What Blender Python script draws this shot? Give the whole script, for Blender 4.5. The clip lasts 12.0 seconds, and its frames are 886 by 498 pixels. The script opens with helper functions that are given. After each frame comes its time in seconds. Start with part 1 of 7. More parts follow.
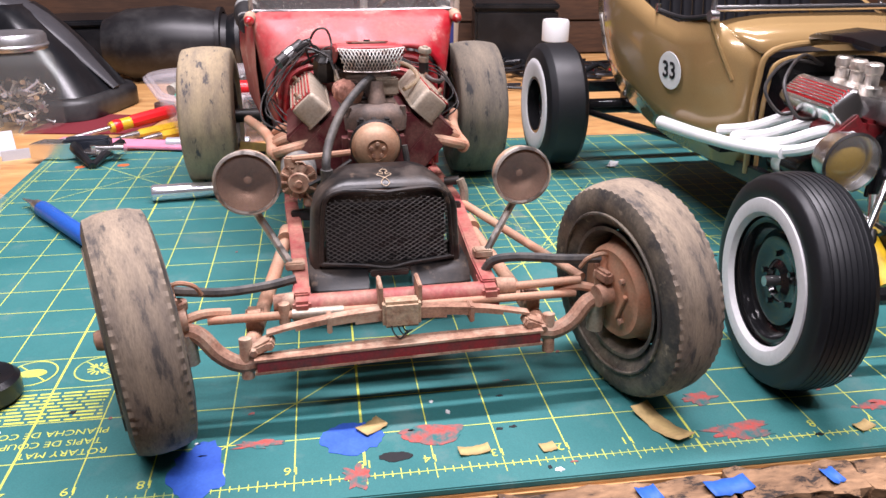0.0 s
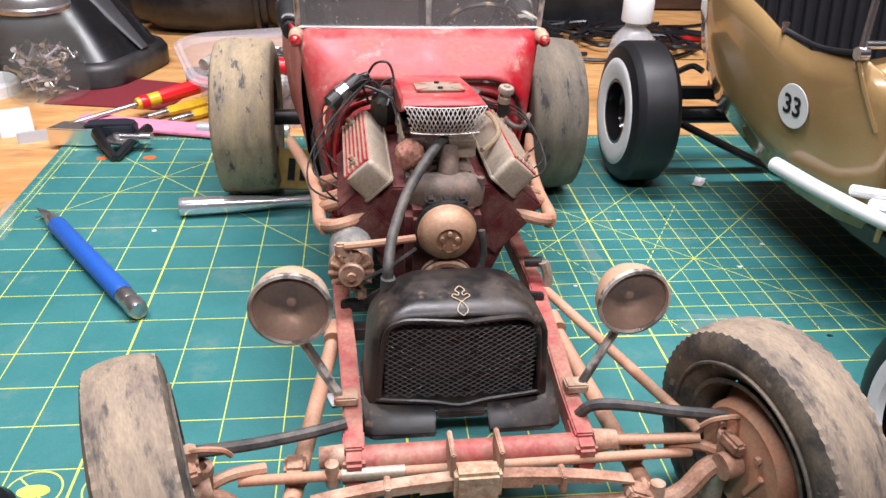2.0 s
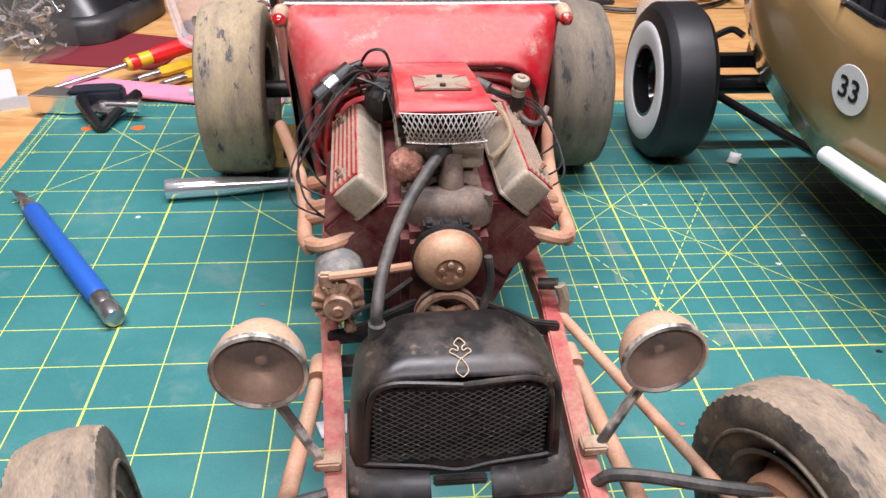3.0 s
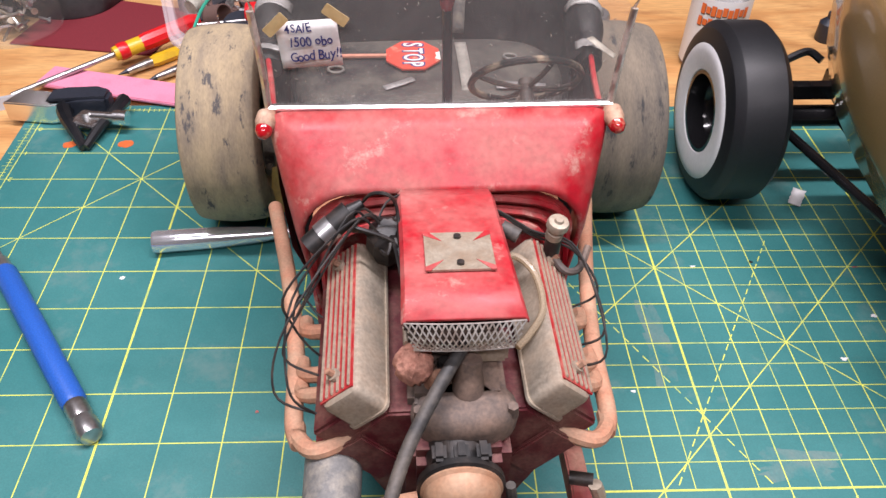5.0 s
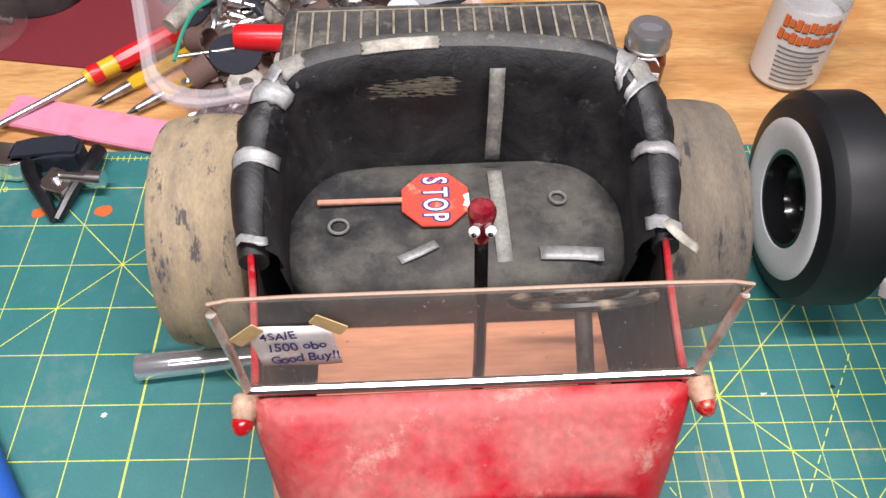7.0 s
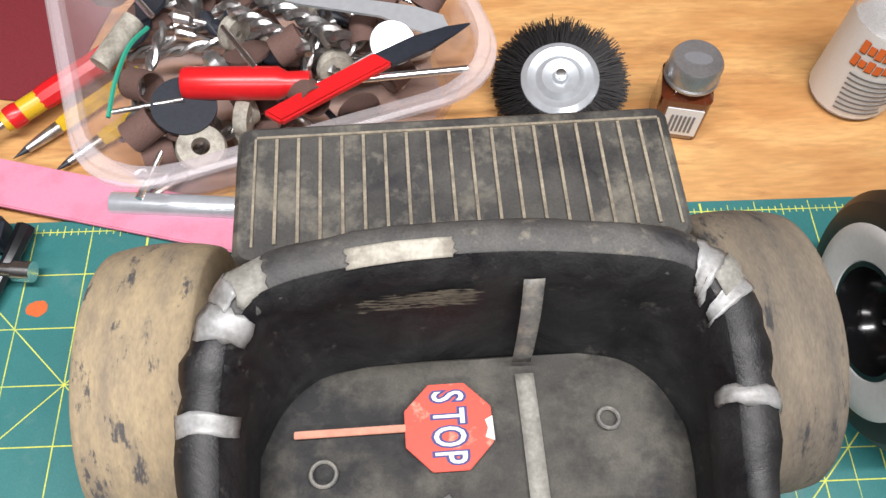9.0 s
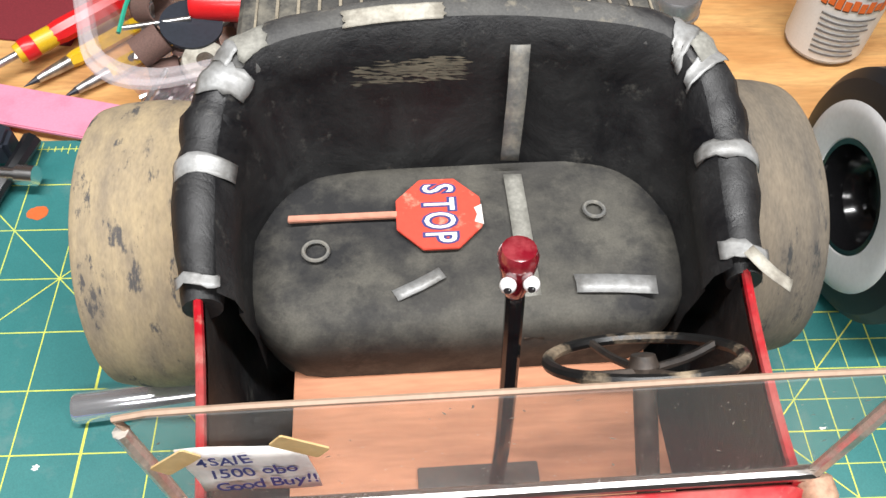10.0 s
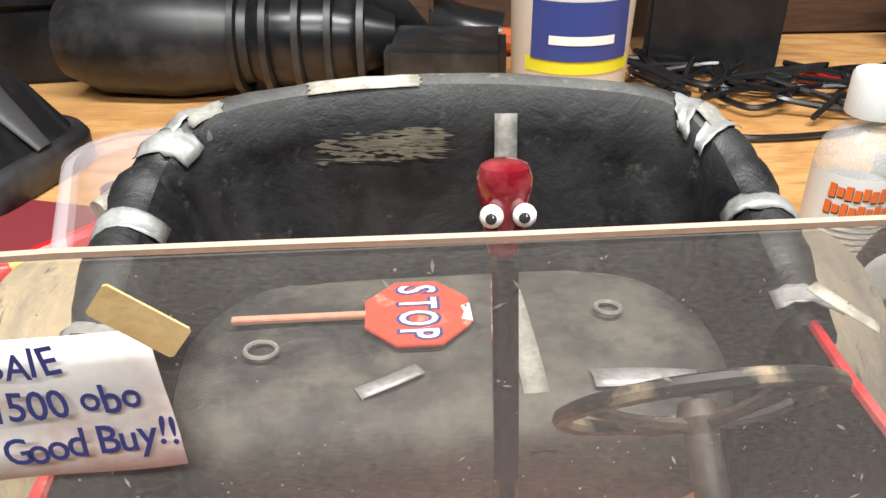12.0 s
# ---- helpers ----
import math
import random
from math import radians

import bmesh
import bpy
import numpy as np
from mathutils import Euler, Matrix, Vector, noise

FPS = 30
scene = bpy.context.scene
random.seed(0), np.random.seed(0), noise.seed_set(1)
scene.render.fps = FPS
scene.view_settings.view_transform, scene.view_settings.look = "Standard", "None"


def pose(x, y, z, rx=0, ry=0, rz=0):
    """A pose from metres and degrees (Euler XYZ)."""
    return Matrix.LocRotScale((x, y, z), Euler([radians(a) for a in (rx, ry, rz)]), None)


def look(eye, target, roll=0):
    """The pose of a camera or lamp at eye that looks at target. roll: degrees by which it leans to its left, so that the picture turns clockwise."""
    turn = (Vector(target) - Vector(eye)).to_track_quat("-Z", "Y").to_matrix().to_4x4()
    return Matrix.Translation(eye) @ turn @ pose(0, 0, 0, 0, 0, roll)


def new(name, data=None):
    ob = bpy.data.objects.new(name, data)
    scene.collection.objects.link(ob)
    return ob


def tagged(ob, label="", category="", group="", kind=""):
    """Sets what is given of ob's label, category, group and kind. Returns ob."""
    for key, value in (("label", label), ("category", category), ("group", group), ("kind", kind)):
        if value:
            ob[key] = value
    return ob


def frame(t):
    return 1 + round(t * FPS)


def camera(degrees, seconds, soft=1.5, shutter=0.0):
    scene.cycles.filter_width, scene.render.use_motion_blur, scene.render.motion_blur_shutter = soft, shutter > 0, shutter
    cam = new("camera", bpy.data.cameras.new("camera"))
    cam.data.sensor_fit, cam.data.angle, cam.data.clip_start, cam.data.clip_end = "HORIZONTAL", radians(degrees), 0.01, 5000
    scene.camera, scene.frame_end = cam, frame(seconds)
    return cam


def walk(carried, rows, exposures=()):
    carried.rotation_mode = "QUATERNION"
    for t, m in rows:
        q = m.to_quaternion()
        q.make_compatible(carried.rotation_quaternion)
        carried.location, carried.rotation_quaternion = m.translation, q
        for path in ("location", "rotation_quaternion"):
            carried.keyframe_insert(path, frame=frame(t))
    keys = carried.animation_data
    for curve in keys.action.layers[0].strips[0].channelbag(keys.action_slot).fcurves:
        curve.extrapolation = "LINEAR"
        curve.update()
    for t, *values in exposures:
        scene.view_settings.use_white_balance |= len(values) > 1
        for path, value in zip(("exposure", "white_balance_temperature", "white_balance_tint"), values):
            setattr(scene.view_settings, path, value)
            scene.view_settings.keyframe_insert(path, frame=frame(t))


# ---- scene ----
cam = camera(58.6, 12.0)
PATH = [
    (0, (-0.00809, -0.40869, 0.18402), (0.06209, 0.04749, -0.00826), 0.26),
    (0.5, (-0.01018, -0.40315, 0.19411), (0.05575, 0.0528, -0.00021), 0.11),
    (1, (-0.01407, -0.37808, 0.20981), (0.04671, 0.07423, 0.00555), 0.62),
    (1.5, (-0.0181, -0.34709, 0.21643), (0.0377, 0.09994, -0.00048), 1.58),
    (2, (-0.01591, -0.31347, 0.22538), (0.03337, 0.12176, -0.01576), 2.10),
    (2.5, (-0.01148, -0.28455, 0.22902), (0.03118, 0.13847, -0.0341), 2.16),
    (2.7, (-0.00875, -0.27534, 0.22964), (0.03126, 0.14406, -0.03962), 1.99),
    (4.3, (0.00193, -0.20003, 0.26464), (0.02495, 0.18202, -0.05709), 1.70),
    (4.5, (0.00161, -0.18835, 0.26644), (0.02366, 0.18793, -0.06208), 1.82),
    (5, (0.00211, -0.16284, 0.27934), (0.02184, 0.20575, -0.05793), 1.75),
    (5.5, (0.00313, -0.13758, 0.29758), (0.02028, 0.22331, -0.04806), 1.66),
    (6, (0.00588, -0.10777, 0.31014), (0.01875, 0.23922, -0.04963), 1.23),
    (6.5, (0.0052, -0.06742, 0.31676), (0.01246, 0.25877, -0.06212), 0.54),
    (8.3, (-0.00346, 0.05767, 0.31794), (0.00103, 0.30077, -0.11896), -0.74),
    (8.5, (-0.00362, 0.07086, 0.31649), (0.00331, 0.30949, -0.12284), -0.22),
    (9, (-0.00197, 0.09588, 0.3159), (0.01001, 0.32699, -0.12732), 0.73),
    (9.5, (-0.00347, 0.06908, 0.30002), (0.011, 0.3111, -0.13727), 1.19),
    (10, (-0.00297, 0.02021, 0.27974), (0.01303, 0.3045, -0.13126), 1.32),
    (10.5, (-0.00103, -0.01711, 0.26156), (0.01031, 0.33345, -0.09478), 0.35),
    (11, (-0.00495, -0.01411, 0.23942), (0.00916, 0.38956, -0.05529), 0.53),
    (11.5, (-0.00229, -0.00427, 0.22103), (0.01244, 0.41926, -0.04431), 0.22),
    (12, (0.00324, 0.00612, 0.20877), (0.01982, 0.43741, -0.04364), -0.39),
]
walk(cam, [(t, look(eye, target, roll)) for t, eye, target, roll in PATH], [(0, 0.2, 6250, 18), (2.5, 0.1, 6200, 10), (4.5, -0.08, 6300, 16), (6.5, -0.22, 6350, 12), (8.5, -0.16, 6400, 6), (9, -0.2, 6400, 5), (9.5, -0.02, 6300, 4), (10.5, -0.1, 6450, 0), (11, 0.06, 6250, 0), (12, 0.3, 6450, 0)])

# ---- world, room light, exposure ----
world = bpy.data.worlds.new("world")
scene.world = world
world.use_nodes = True
world.node_tree.nodes["Background"].inputs[0].default_value = (0.97, 0.97, 1.0, 1)
world.node_tree.nodes["Background"].inputs[1].default_value = 0.3


def lamp(name, x, y, z, sx, sy, watts, colour, target):
    """A long tube of the workshop's ceiling light."""
    data = bpy.data.lights.new(name, "AREA")
    data.shape, data.size, data.size_y, data.energy, data.color = "RECTANGLE", sx, sy, watts, colour
    ob = new(name, data)
    ob.matrix_world = look((x, y, z), target)
    return ob


lamp("tube_light", 0.05, -0.62, 1.0, 1.1, 0.05, 11.0, (1.0, 0.935, 0.955), (0.05, -0.1, 0))
lamp("tube_light", 0.05, 0.06, 1.05, 1.1, 0.05, 23.5, (1.0, 0.935, 0.955), (0.05, 0.12, 0))

# ---- materials ----


def material(name, base, rough=0.5, metal=0.0, dirt=None, amount=0.5, scale=60.0, sharp=0.25, vary=0.25, fine=900.0,
             bump=0.15, depth=0.0002, coat=0.0, stretch=(1, 1, 1), rough2=None, distort=0.0, wrinkle=0.0, chips=None):
    """A surface with stains of a second colour, fine grain and relief. Scales are per metre."""
    m = bpy.data.materials.new(name)
    m.use_nodes = True
    nodes, links = m.node_tree.nodes, m.node_tree.links
    shader = nodes["Principled BSDF"]
    shader.inputs["Roughness"].default_value = rough
    shader.inputs["Metallic"].default_value = metal
    if coat:
        shader.inputs["Coat Weight"].default_value = coat
        shader.inputs["Coat Roughness"].default_value = 0.05
    where = nodes.new("ShaderNodeTexCoord")
    mapping = nodes.new("ShaderNodeMapping")
    mapping.inputs["Scale"].default_value = stretch
    links.new(where.outputs["Object"], mapping.inputs["Vector"])
    grain = nodes.new("ShaderNodeTexNoise")
    grain.inputs["Scale"].default_value, grain.inputs["Detail"].default_value = fine, 6
    links.new(mapping.outputs[0], grain.inputs["Vector"])
    tone = nodes.new("ShaderNodeMapRange")
    tone.inputs["From Min"].default_value, tone.inputs["From Max"].default_value = 0.3, 0.75
    tone.inputs["To Min"].default_value, tone.inputs["To Max"].default_value = 1 - vary, 1 + vary
    links.new(grain.outputs["Fac"], tone.inputs["Value"])
    colour = nodes.new("ShaderNodeMix")
    colour.data_type = "RGBA"
    colour.inputs["A"].default_value = (*base, 1)
    colour.inputs["B"].default_value = (*(dirt or base), 1)
    stain = nodes.new("ShaderNodeTexNoise")
    stain.inputs["Scale"].default_value, stain.inputs["Detail"].default_value, stain.inputs["Roughness"].default_value = scale, 8, 0.65
    stain.inputs["Distortion"].default_value = distort
    links.new(mapping.outputs[0], stain.inputs["Vector"])
    cut = nodes.new("ShaderNodeMapRange")
    middle = 0.72 - 0.44 * amount
    cut.inputs["From Min"].default_value, cut.inputs["From Max"].default_value = middle - sharp / 2, middle + sharp / 2
    links.new(stain.outputs["Fac"], cut.inputs["Value"])
    if dirt:
        links.new(cut.outputs[0], colour.inputs["Factor"])
    else:
        colour.inputs["Factor"].default_value = 0
    times = nodes.new("ShaderNodeMix")
    times.data_type, times.blend_type = "RGBA", "MULTIPLY"
    times.inputs["Factor"].default_value = 1
    links.new(colour.outputs["Result"], times.inputs["A"])
    links.new(tone.outputs[0], times.inputs["B"])
    surface = times.outputs["Result"]
    if chips:
        chip_colour, chip_scale, chip_amount, chip_sharp = chips
        flake = nodes.new("ShaderNodeTexNoise")
        flake.inputs["Scale"].default_value, flake.inputs["Detail"].default_value, flake.inputs["Roughness"].default_value = chip_scale, 10, 0.7
        links.new(mapping.outputs[0], flake.inputs["Vector"])
        bare = nodes.new("ShaderNodeMapRange")
        low = 0.72 - 0.44 * chip_amount
        bare.inputs["From Min"].default_value, bare.inputs["From Max"].default_value = low - chip_sharp / 2, low + chip_sharp / 2
        links.new(flake.outputs["Fac"], bare.inputs["Value"])
        over = nodes.new("ShaderNodeMix")
        over.data_type = "RGBA"
        over.inputs["B"].default_value = (*chip_colour, 1)
        links.new(bare.outputs[0], over.inputs["Factor"])
        links.new(surface, over.inputs["A"])
        surface = over.outputs["Result"]
    links.new(surface, shader.inputs["Base Color"])
    if rough2 is not None and dirt:
        gloss = nodes.new("ShaderNodeMapRange")
        gloss.inputs["To Min"].default_value, gloss.inputs["To Max"].default_value = rough, rough2
        links.new(cut.outputs[0], gloss.inputs["Value"])
        links.new(gloss.outputs[0], shader.inputs["Roughness"])
        if metal:
            shine = nodes.new("ShaderNodeMapRange")
            shine.inputs["To Min"].default_value, shine.inputs["To Max"].default_value = metal, 0.0
            links.new(cut.outputs[0], shine.inputs["Value"])
            links.new(shine.outputs[0], shader.inputs["Metallic"])
    if bump:
        relief = nodes.new("ShaderNodeBump")
        relief.inputs["Strength"].default_value, relief.inputs["Distance"].default_value = bump, depth
        links.new(grain.outputs["Fac"], relief.inputs["Height"])
        links.new(relief.outputs[0], shader.inputs["Normal"])
        if wrinkle:
            folds = nodes.new("ShaderNodeBump")
            folds.inputs["Strength"].default_value, folds.inputs["Distance"].default_value = 0.7, wrinkle
            links.new(stain.outputs["Fac"], folds.inputs["Height"])
            links.new(folds.outputs[0], relief.inputs["Normal"])
    return m


def glass(name, colour, rough=0.02, alpha=0.25, cloud=0.5):
    """A thin clear sheet: mostly see-through, with a real gloss."""
    m = bpy.data.materials.new(name)
    m.use_nodes = True
    nodes, links = m.node_tree.nodes, m.node_tree.links
    nodes.remove(nodes["Principled BSDF"])
    clear, gloss, mix, edge = (nodes.new("ShaderNodeBsdf" + k) if k in ("Transparent", "Principled") else nodes.new(k)
                               for k in ("Transparent", "Principled", "ShaderNodeMixShader", "ShaderNodeTexNoise"))
    clear.inputs["Color"].default_value = (*colour, 1)
    gloss.inputs["Base Color"].default_value = (*colour, 1)
    gloss.inputs["Roughness"].default_value = rough
    edge.inputs["Scale"].default_value, edge.inputs["Detail"].default_value = 130, 8
    amount = nodes.new("ShaderNodeMapRange")
    amount.inputs["From Min"].default_value, amount.inputs["From Max"].default_value = 0.35, 0.75
    amount.inputs["To Min"].default_value, amount.inputs["To Max"].default_value = alpha * (1 - 0.8 * cloud), alpha * (1 + 1.2 * cloud)
    links.new(edge.outputs["Fac"], amount.inputs["Value"])
    links.new(amount.outputs[0], mix.inputs["Fac"])
    links.new(clear.outputs[0], mix.inputs[1])
    links.new(gloss.outputs[0], mix.inputs[2])
    links.new(mix.outputs[0], nodes["Material Output"].inputs["Surface"])
    return m


TAN = (0.42, 0.33, 0.21)
DUST = (0.36, 0.30, 0.22)
M_MAT = material("mat_green", (0.022, 0.146, 0.146), 0.5, dirt=(0.046, 0.19, 0.184), amount=0.42, scale=14, sharp=0.4, vary=0.12, fine=1800, bump=0.1, depth=0.0001, chips=((0.10, 0.20, 0.19), 26, 0.20, 0.16))
M_LINE = material("mat_print", (0.62, 0.66, 0.10), 0.6, dirt=(0.28, 0.42, 0.14), amount=0.25, scale=70, vary=0.15, bump=0)
M_TABLE = material("bench_wood", (0.62, 0.36, 0.14), 0.5, dirt=(0.50, 0.24, 0.08), amount=0.36, scale=9, sharp=0.26, distort=2.2, vary=0.16, fine=210, bump=0.2, depth=0.0003, stretch=(0.4, 2.2, 1), chips=((0.30, 0.13, 0.05), 34, 0.20, 0.2))
nodes, links = M_TABLE.node_tree.nodes, M_TABLE.node_tree.links
where, stretch, broad, bands, swing, soft, figure = (nodes.new("ShaderNode" + k) for k in ("TexCoord", "Mapping", "TexNoise", "Math", "Math", "MapRange", "Mix"))
stretch.inputs["Scale"].default_value = (0.45, 1.0, 1.0)
broad.inputs["Scale"].default_value, broad.inputs["Detail"].default_value, broad.inputs["Roughness"].default_value = 5.5, 3, 0.45
bands.operation, swing.operation = "MULTIPLY", "SINE"
bands.inputs[1].default_value = 85
soft.inputs["From Min"].default_value, soft.inputs["From Max"].default_value = 0.1, 1.3
soft.inputs["To Max"].default_value = 0.55
figure.data_type = "RGBA"
figure.inputs["B"].default_value = (0.40, 0.17, 0.05, 1)
old = M_TABLE.node_tree.nodes["Principled BSDF"].inputs["Base Color"].links[0].from_socket
for a, b in ((where.outputs["Object"], stretch.inputs["Vector"]), (stretch.outputs[0], broad.inputs["Vector"]), (broad.outputs["Fac"], bands.inputs[0]), (bands.outputs[0], swing.inputs[0]), (swing.outputs[0], soft.inputs["Value"]), (soft.outputs[0], figure.inputs["Factor"]), (old, figure.inputs["A"]), (figure.outputs["Result"], nodes["Principled BSDF"].inputs["Base Color"])):
    links.new(a, b)
M_EDGE = material("raw_wood_edge", (0.34, 0.20, 0.105), 0.85, dirt=(0.10, 0.055, 0.03), amount=0.46, scale=60, sharp=0.25, vary=0.3, fine=400, bump=0.6, depth=0.001, stretch=(0.4, 1, 1.5), chips=((0.025, 0.018, 0.014), 120, 0.36, 0.06))
M_DARKWOOD = material("dark_shelf_wood", (0.085, 0.040, 0.019), 0.7, dirt=(0.04, 0.018, 0.009), amount=0.5, scale=8, sharp=0.5, vary=0.3, fine=120, bump=0.2, depth=0.0004, stretch=(0.4, 1, 3))
# unseen ceiling, walls and floor; greys kept low to hold back bounced light
M_CEILING = material("ceiling_paint", (0.16, 0.155, 0.15), 0.8, vary=0.05, fine=30, bump=0)
M_WALL = material("room_wall", (0.11, 0.10, 0.09), 0.8, vary=0.2, fine=30, bump=0)
M_RED = material("dusty_red_paint", (0.37, 0.007, 0.016), 0.36, dirt=(0.40, 0.12, 0.105), amount=0.42, scale=30, sharp=0.24, vary=0.16, fine=420, bump=0.1, rough2=0.75, chips=((0.47, 0.27, 0.22), 85, 0.19, 0.14))
M_REDDIRT = material("worn_red_frame_paint", (0.32, 0.06, 0.055), 0.6, dirt=(0.40, 0.22, 0.15), amount=0.42, scale=70, sharp=0.3, vary=0.2, fine=700, bump=0.15)
M_DARKRED = material("engine_maroon", (0.085, 0.010, 0.014), 0.55, dirt=(0.17, 0.085, 0.065), amount=0.35, scale=90, sharp=0.3, vary=0.25, fine=900, bump=0.2)
M_RUST = material("tan_rust", (0.42, 0.24, 0.155), 0.7, dirt=(0.17, 0.075, 0.045), amount=0.42, scale=110, sharp=0.3, vary=0.25, fine=900, bump=0.3, chips=((0.50, 0.39, 0.28), 65, 0.30, 0.2))
M_HEADER = material("rusted_header", (0.48, 0.22, 0.13), 0.7, dirt=(0.42, 0.30, 0.20), amount=0.42, scale=90, sharp=0.4, vary=0.15, fine=1100, bump=0.2)
M_COPPER = material("copper_brown", (0.40, 0.20, 0.11), 0.55, 0.2, dirt=(0.42, 0.29, 0.19), amount=0.4, scale=90, sharp=0.4, vary=0.15, fine=900, bump=0.15)
M_TYRE = material("muddy_rubber", (0.30, 0.235, 0.165), 0.85, dirt=(0.15, 0.12, 0.095), amount=0.47, scale=40, sharp=0.3, vary=0.18, fine=700, bump=0.4, stretch=(2.6, 0.7, 0.7), wrinkle=0.0004, chips=((0.07, 0.062, 0.055), 90, 0.30, 0.12))
M_TYREREAR = material("mud_caked_rubber", (0.36, 0.285, 0.175), 0.9, dirt=(0.215, 0.175, 0.125), amount=0.45, scale=60, sharp=0.25, vary=0.12, fine=700, bump=0.3, stretch=(1.9, 0.65, 0.65), chips=((0.075, 0.07, 0.068), 70, 0.28, 0.05))
# dust film on dark rubber; base also lowered for the shade behind the car
M_TYREDARK = material("dusty_shaded_rubber", (0.20, 0.165, 0.12), 0.9, dirt=(0.09, 0.08, 0.068), amount=0.48, scale=34, sharp=0.35, vary=0.15, fine=700, bump=0.3, stretch=(2.2, 0.6, 0.6), chips=((0.04, 0.04, 0.04), 55, 0.30, 0.06))
M_TYREWALL = material("dull_rubber_wall", (0.055, 0.052, 0.048), 0.7, dirt=(0.20, 0.165, 0.12), amount=0.46, scale=60, sharp=0.2, vary=0.2, fine=900, bump=0.3, chips=((0.30, 0.25, 0.18), 150, 0.20, 0.06))
M_BLACKTYRE = material("clean_black_rubber", (0.008, 0.009, 0.011), 0.46, vary=0.2, fine=700, bump=0.1)
M_WHITE = material("whitewall_rubber", (0.70, 0.70, 0.70), 0.55, vary=0.05, fine=500, bump=0.05)
M_SHELL = material("worn_black_shell", (0.007, 0.007, 0.0075), 0.36, dirt=(0.075, 0.055, 0.042), amount=0.30, scale=48, sharp=0.3, vary=0.25, fine=900, bump=0.1, rough2=0.7, chips=((0.16, 0.115, 0.08), 90, 0.17, 0.10))
M_BLACK = material("dusty_black_paint", (0.009, 0.0088, 0.009), 0.38, dirt=(0.10, 0.075, 0.058), amount=0.30, scale=60, sharp=0.45, vary=0.25, fine=900, bump=0.12, rough2=0.8)
M_STEER = material("worn_wheel_rim", (0.009, 0.009, 0.009), 0.4, dirt=(0.32, 0.25, 0.17), amount=0.36, scale=45, sharp=0.12, vary=0.2, fine=900, bump=0.2, rough2=0.8)
M_GLOSSBLACK = material("gloss_black", (0.010, 0.010, 0.011), 0.15, vary=0.1, fine=300, bump=0)
M_RIM = material("dust_greyed_leather", (0.016, 0.016, 0.018), 0.5, dirt=(0.10, 0.098, 0.092), amount=0.54, scale=36, sharp=0.35, distort=0.5, wrinkle=0.0016, vary=0.2, fine=1500, bump=0.3, rough2=0.8, chips=((0.20, 0.18, 0.14), 130, 0.22, 0.14))
M_LEATHER = material("dusty_black_leather", (0.0045, 0.0045, 0.006), 0.42, dirt=(0.022, 0.022, 0.022), amount=0.44, scale=40, sharp=0.3, distort=0.4, wrinkle=0.0016, vary=0.2, fine=1500, bump=0.3, rough2=0.75, chips=((0.07, 0.067, 0.06), 120, 0.14, 0.12))
M_SEAT = material("dusty_grey_leather", (0.038, 0.036, 0.032), 0.75, dirt=(0.085, 0.080, 0.066), amount=0.45, scale=70, sharp=0.25, wrinkle=0.0006, vary=0.15, fine=1600, bump=0.25, chips=((0.010, 0.010, 0.011), 22, 0.40, 0.12))
M_RUBBERHOSE = material("grey_black_hose", (0.032, 0.031, 0.030), 0.6, dirt=(0.11, 0.095, 0.08), amount=0.4, scale=90, vary=0.2, fine=900, bump=0.15)
M_ALU = material("dirty_cast_aluminium", (0.46, 0.41, 0.33), 0.40, 0.7, dirt=(0.27, 0.195, 0.13), amount=0.45, scale=75, sharp=0.4, vary=0.18, fine=900, bump=0.12, rough2=0.75)
M_CHROME = material("chrome", (0.88, 0.88, 0.88), 0.24, 1.0, vary=0.03, fine=300, bump=0)
M_DULLCHROME = material("dulled_chrome", (0.72, 0.68, 0.62), 0.28, 0.95, dirt=(0.45, 0.36, 0.28), amount=0.32, scale=150, vary=0.1, fine=900, bump=0.05, rough2=0.7)
M_LENS = material("dirty_lamp_lens", (0.26, 0.20, 0.17), 0.12, 0.0, dirt=(0.40, 0.31, 0.24), amount=0.45, scale=60, sharp=0.5, vary=0.1, fine=500, bump=0.02, coat=0.8)
M_TAPE = material("silver_duct_tape", (0.37, 0.375, 0.375), 0.45, 0.2, dirt=(0.13, 0.125, 0.115), amount=0.46, scale=110, sharp=0.4, vary=0.15, fine=700, bump=0.3)
M_GREYTAPE = material("worn_grey_tape", (0.13, 0.13, 0.125), 0.6, dirt=(0.26, 0.24, 0.20), amount=0.35, scale=200, vary=0.2, fine=900, bump=0.3)
M_MASKING = material("masking_tape", (0.58, 0.42, 0.20), 0.7, dirt=(0.48, 0.32, 0.13), amount=0.4, scale=120, vary=0.1, fine=900, bump=0.2)
M_WIRE = material("black_wire", (0.012, 0.011, 0.011), 0.5, dirt=(0.05, 0.042, 0.035), amount=0.35, scale=150, vary=0.1, fine=900, bump=0)
M_FLOORWOOD = material("model_floor_plank", (0.52, 0.24, 0.13), 0.6, dirt=(0.40, 0.16, 0.08), amount=0.45, scale=25, sharp=0.5, vary=0.15, fine=300, bump=0.1, stretch=(0.3, 2, 1))
M_GOLD = material("gold_tan_paint", (0.36, 0.235, 0.10), 0.22, 0.15, vary=0.06, fine=1500, bump=0.02, coat=0.8)
M_WHITEPAINT = material("white_header_paint", (0.74, 0.75, 0.74), 0.35, vary=0.04, fine=300, bump=0)
M_BLACKPRINT = material("black_print", (0.012, 0.012, 0.014), 0.5, vary=0.1, bump=0)
